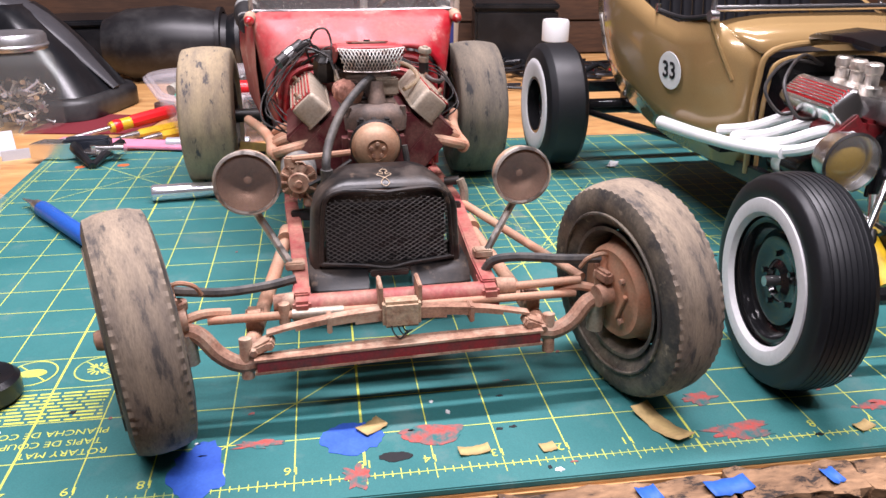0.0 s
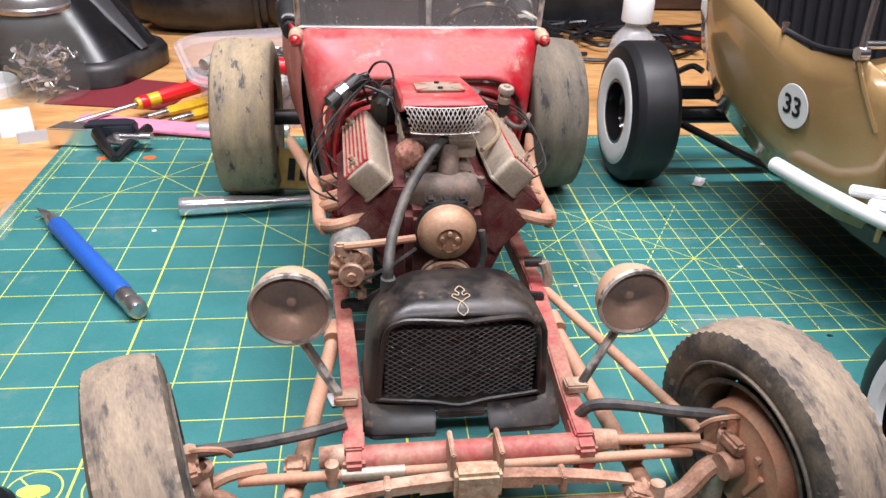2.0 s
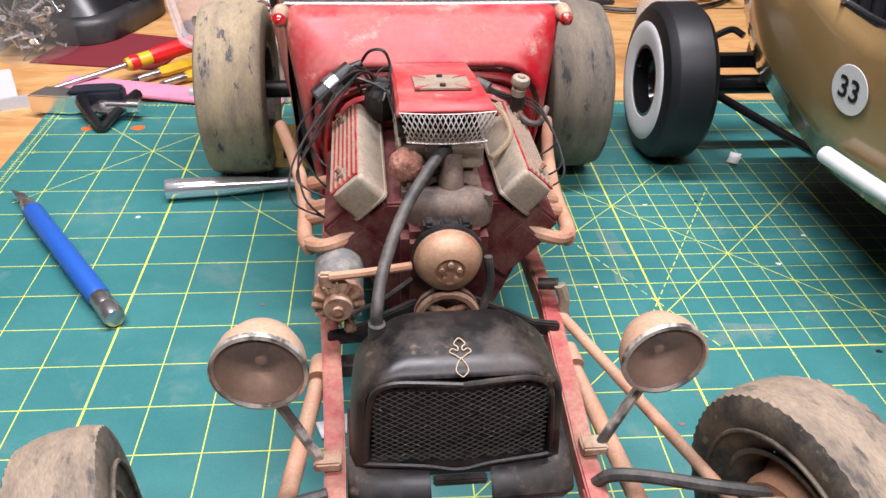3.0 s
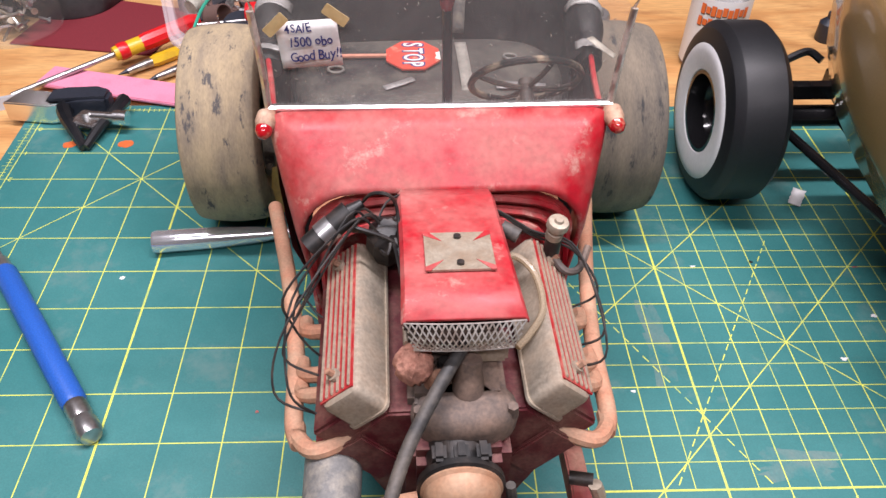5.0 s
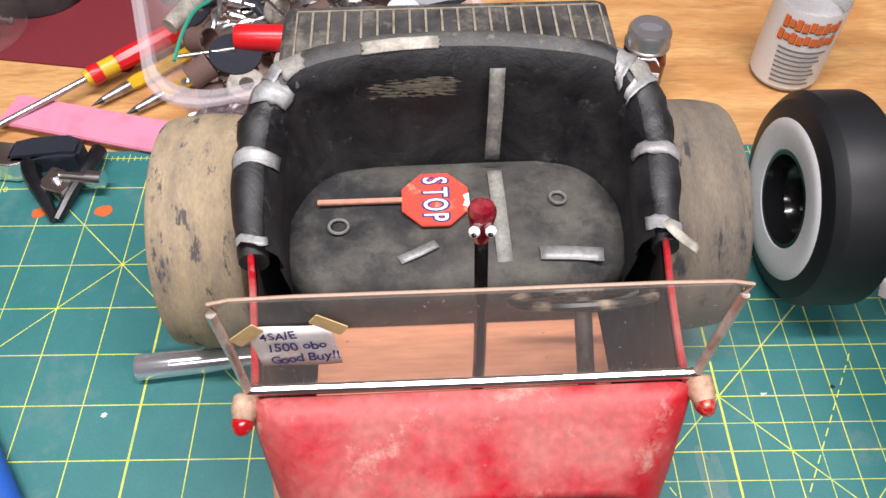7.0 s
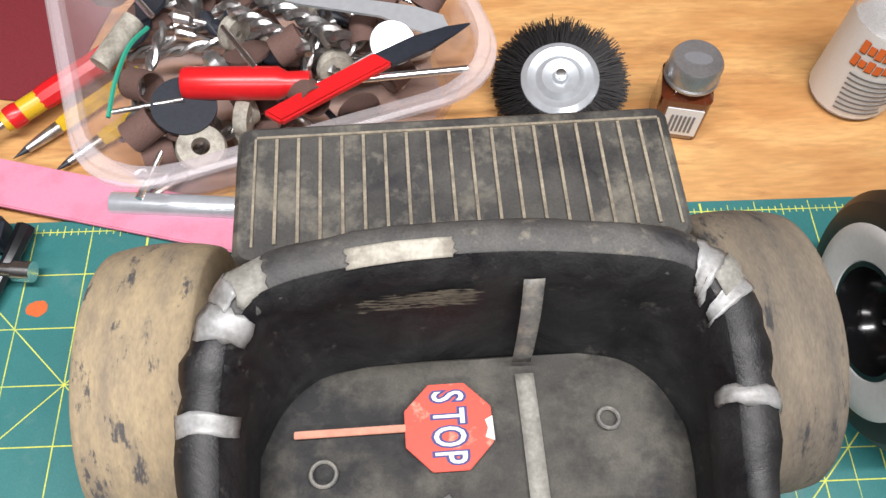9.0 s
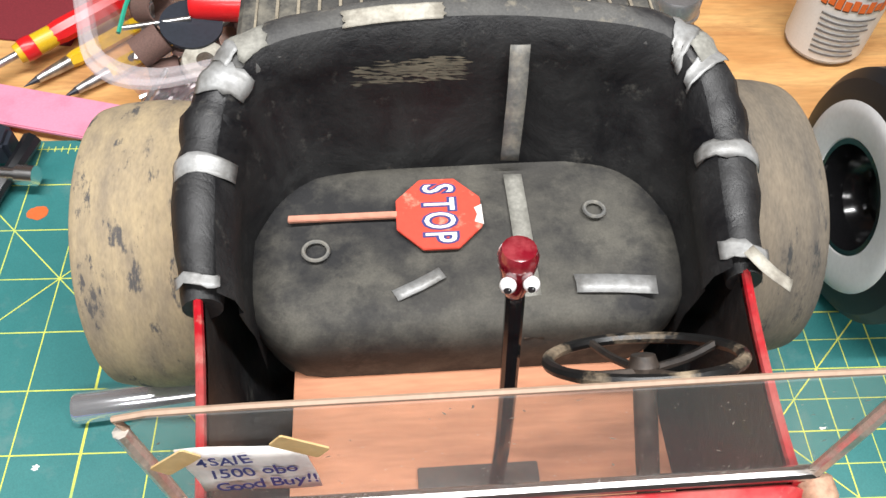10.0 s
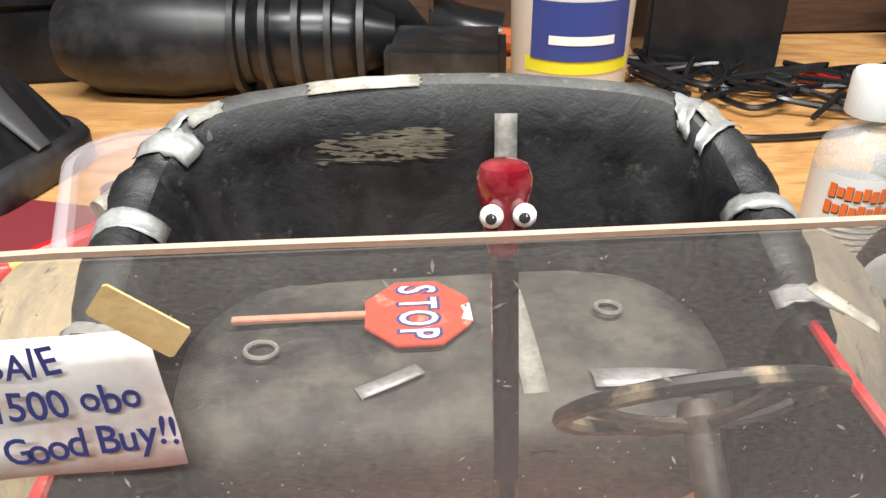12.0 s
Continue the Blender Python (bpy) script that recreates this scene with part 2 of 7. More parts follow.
M_DUSTLINE = material("dust_filled_rib", (0.27, 0.235, 0.175), 0.85, dirt=(0.15, 0.13, 0.10), amount=0.4, scale=120, vary=0.2, bump=0)
M_SCREEN = glass("scratched_acrylic", (0.97, 0.955, 0.93), 0.08, 0.062)
M_SCREENEDGE = material("frosted_acrylic_edge", (0.36, 0.25, 0.18), 0.5, vary=0.1, fine=800, bump=0.1)
M_REDLENS = material("red_lens", (0.35, 0.008, 0.012), 0.15, dirt=(0.45, 0.28, 0.18), amount=0.25, scale=250, vary=0.1, bump=0, coat=0.5)
M_OXBLOOD = material("oxblood_paint", (0.26, 0.02, 0.025), 0.5, dirt=(0.08, 0.04, 0.035), amount=0.4, scale=90, vary=0.2, bump=0.1)
M_MUD = material("dried_mud", (0.46, 0.34, 0.22), 0.9, dirt=(0.33, 0.18, 0.11), amount=0.35, scale=220, vary=0.25, fine=600, bump=0.8, depth=0.0006)
M_GRILLE = material("grille_metal", (0.13, 0.12, 0.11), 0.4, 0.4, vary=0.2, bump=0)
M_PINSTRIPE = material("cream_pinstripe", (0.55, 0.42, 0.28), 0.6, vary=0.15, bump=0)
M_LAMPSHELL = material("tan_mud_lamp_shell", (0.52, 0.31, 0.19), 0.6, dirt=(0.40, 0.32, 0.24), amount=0.42, scale=70, sharp=0.4, vary=0.15, fine=900, bump=0.15)
M_ENGINEBLACK = material("engine_black", (0.010, 0.010, 0.010), 0.45, dirt=(0.045, 0.035, 0.03), amount=0.35, scale=120, vary=0.2, bump=0.15)
M_INTAKE = material("dusty_grey_casting", (0.075, 0.060, 0.052), 0.7, dirt=(0.20, 0.135, 0.10), amount=0.45, scale=70, vary=0.2, fine=900, bump=0.3)
M_CLEARHOSE = glass("milky_clear_hose", (0.60, 0.50, 0.36), 0.2, 0.38)
M_MESH = material("bright_expanded_mesh", (0.66, 0.63, 0.58), 0.4, 0.6, dirt=(0.35, 0.26, 0.2), amount=0.3, scale=200, vary=0.1, bump=0)
M_RAG = material("dried_pink_clay", (0.50, 0.25, 0.18), 0.9, dirt=(0.30, 0.13, 0.09), amount=0.5, scale=400, vary=0.3, fine=500, bump=1.0, depth=0.001)
M_CROSS = material("bare_metal_plate", (0.40, 0.35, 0.27), 0.5, 0.4, dirt=(0.30, 0.22, 0.15), amount=0.4, scale=120, vary=0.15, fine=900, bump=0.15)
M_STOPRED = material("stop_sign_red", (0.52, 0.055, 0.03), 0.55, dirt=(0.50, 0.26, 0.18), amount=0.22, scale=120, sharp=0.1, vary=0.08, bump=0.05)
M_BLUEINK = material("blue_ink", (0.03, 0.035, 0.16), 0.6, vary=0.1, bump=0)
M_PAPER = material("white_paper", (0.72, 0.69, 0.66), 0.8, dirt=(0.60, 0.42, 0.33), amount=0.22, scale=90, vary=0.05, bump=0.1)
M_STICK = material("pink_wood_stick", (0.48, 0.22, 0.15), 0.7, vary=0.15, fine=400, bump=0.1)
M_KNOB = material("clear_red_knob", (0.16, 0.006, 0.014), 0.12, dirt=(0.30, 0.05, 0.06), amount=0.35, scale=180, vary=0.1, bump=0, coat=0.8)
M_EYEWHITE = material("white_bead", (0.85, 0.85, 0.85), 0.35, vary=0.02, bump=0)
M_BRAKEDRUM = material("rust_orange_drum", (0.50, 0.22, 0.12), 0.75, dirt=(0.42, 0.27, 0.17), amount=0.45, scale=90, sharp=0.35, vary=0.15, fine=900, bump=0.2)
M_YELLOWPLATE = material("dirty_yellow_plate", (0.48, 0.33, 0.09), 0.6, dirt=(0.30, 0.20, 0.09), amount=0.35, scale=90, vary=0.1, bump=0.1)
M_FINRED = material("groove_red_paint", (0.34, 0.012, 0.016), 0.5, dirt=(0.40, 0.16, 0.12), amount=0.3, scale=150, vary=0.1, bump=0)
M_LENSGLASS = glass("brown_lens_glass", (0.66, 0.54, 0.46), 0.05, 0.16)
M_REFLECTOR = material("dusty_reflector", (0.52, 0.40, 0.33), 0.35, 0.5, dirt=(0.26, 0.18, 0.14), amount=0.45, scale=90, sharp=0.5, vary=0.1, bump=0.02, rough2=0.8)
M_DECK = material("dusty_deck_black", (0.016, 0.016, 0.018), 0.5, dirt=(0.075, 0.072, 0.064), amount=0.5, scale=42, sharp=0.35, vary=0.2, fine=1300, bump=0.2, rough2=0.85, chips=((0.19, 0.175, 0.14), 60, 0.28, 0.2))
M_PALETAPE = material("pale_cloth_tape", (0.42, 0.40, 0.34), 0.7, dirt=(0.22, 0.20, 0.165), amount=0.42, scale=150, vary=0.15, fine=900, bump=0.3)
M_OLDTAPE = material("dusty_grey_tape", (0.27, 0.265, 0.235), 0.7, dirt=(0.17, 0.165, 0.145), amount=0.45, scale=130, vary=0.2, fine=900, bump=0.3)
M_SMEAR = material("tan_dust", (0.10, 0.09, 0.07), 0.9, dirt=(0.24, 0.215, 0.155), amount=0.5, scale=130, sharp=0.3, vary=0.25, bump=0.2, stretch=(0.5, 1, 2.6), distort=0.6)
M_BLUEPLASTIC = material("blue_knurled_grip", (0.02, 0.10, 0.42), 0.4, vary=0.2, fine=1500, bump=0.3)
M_STEEL = material("tool_steel", (0.50, 0.50, 0.50), 0.3, 0.9, dirt=(0.25, 0.22, 0.20), amount=0.3, scale=80, vary=0.1, fine=600, bump=0.05)
M_DARKSTEEL = material("dark_plastic_grip", (0.016, 0.020, 0.030), 0.5, vary=0.2, fine=600, bump=0.15)
M_PINK = material("pink_foam_strip", (0.70, 0.25, 0.36), 0.6, dirt=(0.55, 0.18, 0.27), amount=0.2, scale=60, vary=0.06, bump=0.05)
M_REDPLASTIC = material("red_plastic", (0.58, 0.012, 0.016), 0.3, vary=0.06, fine=300, bump=0)
M_YELLOW = material("yellow_plastic", (0.62, 0.40, 0.015), 0.35, dirt=(0.40, 0.24, 0.02), amount=0.25, scale=90, vary=0.08, bump=0)
M_REDCLOTH = material("red_shop_mat", (0.17, 0.014, 0.022), 0.8, vary=0.15, fine=900, bump=0.2)
# grey set near black for the light fading towards the bench's back
M_GREYPLASTIC = material("grey_plastic", (0.012, 0.012, 0.014), 0.4, dirt=(0.05, 0.05, 0.05), amount=0.3, scale=20, vary=0.1, fine=600, bump=0.1)
M_BLACKPLASTIC = material("black_plastic", (0.007, 0.008, 0.010), 0.28, dirt=(0.022, 0.022, 0.024), amount=0.3, scale=25, vary=0.15, fine=700, bump=0.1)
M_JARGLASS = glass("clear_jar_glass", (0.90, 0.93, 0.91), 0.03, 0.08)
M_TUB = glass("milky_plastic_tub", (0.92, 0.88, 0.89), 0.16, 0.16, 0.15)
M_TUBRIM = glass("milky_plastic_rim", (0.88, 0.84, 0.86), 0.2, 0.24, 0.15)
M_LENSCOVER = glass("clear_lens", (0.97, 0.97, 0.95), 0.03, 0.06, 0.2)
M_TINLID = material("tin_lid", (0.45, 0.45, 0.46), 0.35, 0.8, dirt=(0.3, 0.3, 0.3), amount=0.3, scale=60, vary=0.1, bump=0.05)
M_BOTTLE = glass("frosted_bottle", (0.93, 0.93, 0.93), 0.25, 0.30)
M_AMBER = material("amber_glass", (0.10, 0.025, 0.010), 0.08, vary=0.1, bump=0, coat=0.6)
M_LABEL = material("white_label", (0.74, 0.74, 0.73), 0.5, vary=0.04, bump=0)
M_ORANGE = material("orange_print", (0.72, 0.15, 0.03), 0.5, vary=0.05, bump=0)
M_GREYPRINT = material("grey_print", (0.16, 0.16, 0.17), 0.6, vary=0.05, bump=0)
M_BUCKETBLUE = material("blue_print", (0.03, 0.05, 0.22), 0.4, vary=0.05, bump=0)
M_BUCKETYELLOW = material("yellow_print", (0.65, 0.62, 0.03), 0.4, vary=0.05, bump=0)
M_GREENPRINT = material("green_print", (0.08, 0.20, 0.05), 0.4, vary=0.1, bump=0)
M_BRISTLE = material("dark_wire_bristle", (0.035, 0.033, 0.033), 0.5, 0.4, vary=0.3, bump=0)
M_ZINC = material("zinc_plated_disc", (0.62, 0.66, 0.70), 0.3, 0.55, vary=0.06, fine=300, bump=0.03)
M_HANDLE = material("polished_handle", (0.80, 0.80, 0.83), 0.18, 0.8, vary=0.03, fine=300, bump=0)
M_SANDING = material("brown_sanding_drum", (0.13, 0.075, 0.062), 0.85, vary=0.2, fine=1500, bump=0.4)
M_BLUEPAINT = material("blue_paint_blot", (0.03, 0.10, 0.48), 0.5, dirt=(0.05, 0.14, 0.55), amount=0.4, scale=60, vary=0.1, bump=0.05)
M_REDPAINT = material("red_paint_blot", (0.50, 0.07, 0.055), 0.5, dirt=(0.022, 0.146, 0.146), amount=0.5, scale=130, sharp=0.22, vary=0.1, bump=0.05)
M_ORANGEPAINT = material("orange_paint_blot", (0.55, 0.12, 0.03), 0.5, vary=0.1, bump=0)
M_TANPAPER = material("tan_masking_scrap", (0.50, 0.36, 0.15), 0.75, dirt=(0.36, 0.24, 0.10), amount=0.3, scale=90, vary=0.12, fine=600, bump=0.2)
M_BLUETAPE = material("blue_painters_tape", (0.03, 0.13, 0.50), 0.6, vary=0.12, fine=600, bump=0.2)
M_AMBERLENS = material("amber_lamp_lens", (0.36, 0.23, 0.02), 0.1, vary=0.1, bump=0, coat=0.8)
M_GREENWIRE = material("green_wire", (0.03, 0.30, 0.20), 0.5, vary=0.1, bump=0)
M_TUFT = material("black_tufted_vinyl", (0.012, 0.012, 0.015), 0.4, vary=0.15, fine=600, bump=0.1)
M_OVERSPRAY = material("pink_overspray", (0.17, 0.21, 0.19), 0.5, dirt=(0.014, 0.16, 0.163), amount=0.62, scale=45, sharp=0.4, vary=0.1, bump=0)
M_GREYPALE = material("pale_grey_plastic", (0.45, 0.46, 0.48), 0.45, vary=0.05, bump=0)
# light grey plastic, its colour dimmed for the weak light back there
M_GREYDIMMED = material("dimmed_grey_plastic", (0.05, 0.05, 0.055), 0.45, dirt=(0.035, 0.035, 0.04), amount=0.4, scale=20, vary=0.08, fine=500, bump=0.08)
M_PALELIQUID = material("pale_liquid", (0.62, 0.62, 0.62), 0.15, vary=0.03, bump=0)

# ---- mesh tools; all shapes are drawn in millimetres ----
MM = 0.001


def V(*a):
    return Vector(a)


def part(name, bm, mat, parent=None, label="", smooth=35.0, bevel=0.0):
    """Links bm, drawn in millimetres, as one mesh object under parent."""
    bmesh.ops.remove_doubles(bm, verts=bm.verts, dist=0.0005)
    bmesh.ops.recalc_face_normals(bm, faces=bm.faces)
    if bevel:
        edges = [e for e in bm.edges if len(e.link_faces) == 2 and e.calc_face_angle(0) > 0.6]
        bmesh.ops.bevel(bm, geom=edges, offset=bevel, segments=2, affect="EDGES", clamp_overlap=True)
    bmesh.ops.scale(bm, vec=(MM, MM, MM), verts=bm.verts)
    mesh = bpy.data.meshes.new(name)
    bm.to_mesh(mesh)
    bm.free()
    mesh.materials.append(mat)
    for p in mesh.polygons:
        p.use_smooth = True
    mesh.set_sharp_from_angle(angle=radians(smooth))
    ob = new(name, mesh)
    if parent:
        ob.parent = parent
    if label:
        ob["label"] = label
    return ob


def thing(name, label, category, x=0.0, y=0.0, z=0.0, rz=0.0, group="", kind="", rx=0.0, ry=0.0):
    """An empty at a thing's base, in millimetres."""
    ob = new(name)
    ob.empty_display_size = 0.01
    ob.matrix_basis = pose(x * MM, y * MM, z * MM, rx, ry, rz)
    return tagged(ob, label, category, group, kind)


def box(bm, c, s, turn=None):
    r = bmesh.ops.create_cube(bm, size=1)
    m = Matrix.Translation(c) @ (turn.to_4x4() if turn else Matrix()) @ Matrix.Diagonal((*s, 1))
    bmesh.ops.transform(bm, matrix=m, verts=r["verts"])
    return bm


def turned(rx=0, ry=0, rz=0):
    return Euler((radians(rx), radians(ry), radians(rz))).to_matrix()


def rings(bm, loops, close=True, caps=True, join_ends=False):
    """A skin over loops of points that all have the same count."""
    made = [[bm.verts.new(p) for p in loop] for loop in loops]
    n = len(made[0])
    pairs = list(zip(made, made[1:])) + ([(made[-1], made[0])] if join_ends else [])
    for a, b in pairs:
        for i in range(n if close else n - 1):
            j = (i + 1) % n
            bm.faces.new((a[i], a[j], b[j], b[i]))
    if caps and close and not join_ends:
        bm.faces.new(made[0])
        bm.faces.new(list(reversed(made[-1])))
    return bm


def frame_of(d):
    d = Vector(d).normalized()
    side = d.cross(V(0, 0, 1) if abs(d.z) < 0.9 else V(1, 0, 0)).normalized()
    return side, side.cross(d).normalized(), d


def rod(bm, a, b, r, r2=None, seg=16):
    """A round bar from a to b."""
    a, b = Vector(a), Vector(b)
    s, u, _ = frame_of(b - a)
    ring = lambda c, q: [c + q * (math.cos(k * math.tau / seg) * s + math.sin(k * math.tau / seg) * u) for k in range(seg)]
    return rings(bm, [ring(a, r), ring(b, r if r2 is None else r2)])


def curve_points(points, steps=6):
    p = [Vector(q) for q in points]
    p = [2 * p[0] - p[1], *p, 2 * p[-1] - p[-2]]
    out = []
    for a, b, c, d in zip(p, p[1:], p[2:], p[3:]):
        for k in range(steps):
            t = k / steps
            out.append(0.5 * (2 * b + (c - a) * t + (2 * a - 5 * b + 4 * c - d) * t * t + (3 * b - a - 3 * c + d) * t ** 3))
    return out + [p[-2]]


def tube(bm, points, r, seg=10, steps=6, radii=None):
    """A bent round bar or hose through the points."""
    pts = curve_points(points, steps)
    loops, s = [], None
    for i, q in enumerate(pts):
        d = (pts[min(i + 1, len(pts) - 1)] - pts[max(i - 1, 0)]).normalized()
        if s is None:
            s = frame_of(d)[0]
        s = (s - d * s.dot(d)).normalized()
        u = d.cross(s)
        q_r = r if radii is None else radii[0] + (radii[1] - radii[0]) * i / (len(pts) - 1)
        loops.append([q + q_r * (math.cos(k * math.tau / seg) * s + math.sin(k * math.tau / seg) * u) for k in range(seg)])
    return rings(bm, loops)


def lathe(bm, profile, centre=(0, 0, 0), axis=(1, 0, 0), seg=40, wobble=None, closed=False):
    """profile: (radius, height along axis). A closed profile makes a ring."""
    s, u, d = frame_of(axis)
    c = Vector(centre)
    made = []
    for k in range(seg):
        a = k * math.tau / seg
        way = math.cos(a) * s + math.sin(a) * u
        made.append([c + d * h + way * (r + (wobble(i, k) if wobble else 0)) for i, (r, h) in enumerate(profile)])
    return rings(bm, made, close=closed, caps=False, join_ends=True)


def slab(bm, outline, z0, z1):
    """A flat plate with an outline in x and y."""
    return rings(bm, [[V(x, y, z0) for x, y in outline], [V(x, y, z1) for x, y in outline]])


def rounded(x0, y0, x1, y1, r, n=5):
    out = []
    for cx, cy, a0 in ((x1 - r, y1 - r, 0), (x0 + r, y1 - r, 90), (x0 + r, y0 + r, 180), (x1 - r, y0 + r, 270)):
        out += [(cx + r * math.cos(radians(a0 + 90 * k / n)), cy + r * math.sin(radians(a0 + 90 * k / n))) for k in range(n + 1)]
    return out


def letters(name, text, size, mat, parent, m, label="", extrude=0.05, bold=0.0):
    """Flat writing in the built-in font, size in millimetres, centred at the pose m."""
    data = bpy.data.curves.new(name, "FONT")
    data.body, data.size, data.align_x, data.align_y = text, size * MM, "CENTER", "CENTER"
    data.extrude, data.offset = extrude * MM, bold * MM
    data.resolution_u = 3
    temp = new(name + "_curve", data)
    mesh = bpy.data.meshes.new_from_object(temp)
    bpy.data.objects.remove(temp)
    mesh.materials.clear()
    mesh.materials.append(mat)
    ob = new(name, mesh)
    ob.parent, ob.matrix_basis = parent, m
    if label:
        ob["label"] = label
    return ob


B = bmesh.new

# ---- the setting ----
IN = 25.4


def flat_setting(name, label, category, bm, mat, **kw):
    return tagged(part(name, bm, mat, **kw), label, category, kind="structure")


flat_setting("wall_north", "dark brown wall behind the workbench", "wall", box(B(), (0, 800, 300), (3400, 40, 2600)), M_DARKWOOD)
flat_setting("wall_south", "plain dim workshop wall", "wall", box(B(), (0, -1700, 300), (3400, 40, 2600)), M_WALL)
flat_setting("wall_west", "plain dim workshop wall", "wall", box(B(), (-1720, -450, 300), (40, 2460, 2600)), M_WALL)
flat_setting("wall_east", "plain dim workshop wall", "wall", box(B(), (1720, -450, 300), (40, 2460, 2600)), M_WALL)
flat_setting("floor", "plain dark workshop floor", "floor", box(B(), (0, -450, -960), (3400, 2460, 40)), M_WALL)
flat_setting("ceiling", "plain workshop ceiling", "ceiling", box(B(), (0, -450, 1620), (3480, 2540, 40)), M_CEILING)

# workbench: plywood planks over a dark underside, with a battered front edge
bench = thing("workbench", "scratched orange-brown plywood workbench with a battered raw edge", "workbench", 0, 0, -3)
for k in range(3):
    part("board", box(B(), (-1000 + 1000 * k, 294, -9), (998.5, 968, 18)), M_TABLE, bench, bevel=1.0)
rng = random.Random(4)
x = -900.0
while x < 900:
    w = rng.uniform(30, 90)
    bm = box(B(), (x + w / 2, -197.5, -9.8 + rng.uniform(-1.6, 0.6)), (w - rng.choice((1, 2, 6)), 16 + rng.uniform(-4, 2), 19))
    bmesh.ops.subdivide_edges(bm, edges=bm.edges, cuts=9, use_grid_fill=True)
    for v in bm.verts:
        v.co += V(noise.noise(v.co * 0.11) * 1.2, noise.noise(v.co * 0.2 + V(7, 0, 0)) * 3.2, noise.noise(v.co * 0.24 + V(0, 9, 0)) * 2.2)
    part("edge_strip", bm, M_EDGE, bench, smooth=20)
    x += w
part("apron", box(B(), (0, -188, -62), (1900, 16, 84)), M_DARKWOOD, bench)
for sx in (-900, 900):
    for sy in (-150, 730):
        part("leg", box(B(), (sx, sy, -477), (80, 80, 918)), M_DARKWOOD, bench)

# cutting mat
X0, X1, Y0, Y1 = -9.4 * IN, 15.4 * IN, -7.42 * IN, 11.08 * IN
mat = thing("cutting_mat", "worn teal green cutting mat with yellow inch grid", "cutting mat", 0, 0, -3)
part("sheet", slab(B(), rounded(X0, Y0, X1, Y1, 4), 0, 3), M_MAT, mat, bevel=0.5)


def quad(bm, a, b, w, z=3.06):
    """A printed line from a to b, in inches, w millimetres wide."""
    p, q = V(a[0] * IN, a[1] * IN, z), V(b[0] * IN, b[1] * IN, z)
    n = V(0, 0, 1).cross(q - p).normalized() * w / 2
    bm.faces.new([bm.verts.new(c) for c in (p - n, q - n, q + n, p + n)])


def chain(bm, a, b, w, dash=0.16, gap=0.1):
    a, b = Vector(a), Vector(b)
    n = int((b - a).length / (dash + gap))
    for k in range(n):
        quad(bm, a.lerp(b, k / n), a.lerp(b, (k + dash / (dash + gap)) / n), w, 3.05)


def line(name, a, b, w, z):
    bm = B()
    quad(bm, a, b, w, z)
    return part(name, bm, M_LINE, mat)


for k in range(-9, 16):
    line("grid_line", (k, -6.75), (k, 10.7), 1.0 if k % 5 == 0 else 0.5, 3.06)
for k in range(-6, 11):
    line("grid_line", (-9, k), (15, k), 0.5, 3.07)
line("grid_line", (3, 0), (15, 0), 0.9, 3.075)
for k in range(2, 14):
    line("grid_line", (k + 0.5, 0), (k + 0.5, 7), 0.35, 3.065)
for k in range(0, 7):
    line("grid_line", (2.5, k + 0.5), (13, k + 0.5), 0.35, 3.068)
for k, (a, b) in enumerate((((-8, 10), (2, 0)), ((-2.3, -6.3), (11, 7)), ((0, 0), (8, 8)), ((2, 8), (10, 0)), ((-8.5, 5.5), (-4, 10)))):
    line("angle_line", a, b, 0.5, 3.08 + 0.002 * k)
for b in ((3, 4.9), (7.6, 5.9), (4.2, 0), (5.8, 0)):
    bm = B()
    chain(bm, (5, 1.4), b, 0.5)
    part("dashed_line", bm, M_LINE, mat)
bm = B()
quad(bm, (-9, -7.0), (15, -7.0), 0.45, 3.09)
quad(bm, (-9, 10.85), (15, 10.85), 0.45, 3.09)
quad(bm, (-9.15, -7), (-9.15, 10.85), 0.45, 3.09)
for k in range(-9 * 8, 15 * 8 + 1):
    long = 0.34 if k % 8 == 0 else 0.24 if k % 4 == 0 else 0.13
    w = 1.0 if k % 40 == 0 else 0.4
    quad(bm, (k / 8, -7 - long / 2), (k / 8, -7 + long / 2), w, 3.1)
    quad(bm, (k / 8, 10.85 - long / 2), (k / 8, 10.85 + long / 2), w, 3.1)
for k in range(-7 * 8, 86):
    long = 0.34 if k % 8 == 0 else 0.24 if k % 4 == 0 else 0.13
    quad(bm, (-9.15 - long / 2, k / 8), (-9.15 + long / 2, k / 8), 0.4, 3.1)
tagged(part("ruler_ticks", bm, M_LINE, mat), kind="stuff")
for k in range(-8, 15):
    letters("numeral", str(15 - k), 6.2, M_LINE, mat, pose((k * IN - (1 if k % 5 else 0)) * MM, -6.72 * IN * MM, 3.12 * MM, 0, 0, 180), extrude=0.0)
for k in range(-6, 11):
    letters("numeral", str(10 - k), 5.0, M_LINE, mat, pose(-8.9 * IN * MM, k * IN * MM, 3.12 * MM, 0, 0, 180), extrude=0.0)
for k in range(3, 10):
    letters("numeral", str(10 - k), 3.5, M_LINE, mat, pose((k + 0.0) * IN * MM, -0.18 * IN * MM, 3.12 * MM, 0, 0, 180), extrude=0.0)
for i, text in enumerate(("ROTARY MAT", "TAPIS DE COUPE", "PLANCHA DE CORTE")):
    letters("print", text, 5.2, M_LINE, mat, pose(-0.0965 - len(text) * 0.00148 - 0.001 * i, (-148 + 6.6 * i) * MM, 3.12 * MM, 0, 0, 180), extrude=0.0)
bm = B()
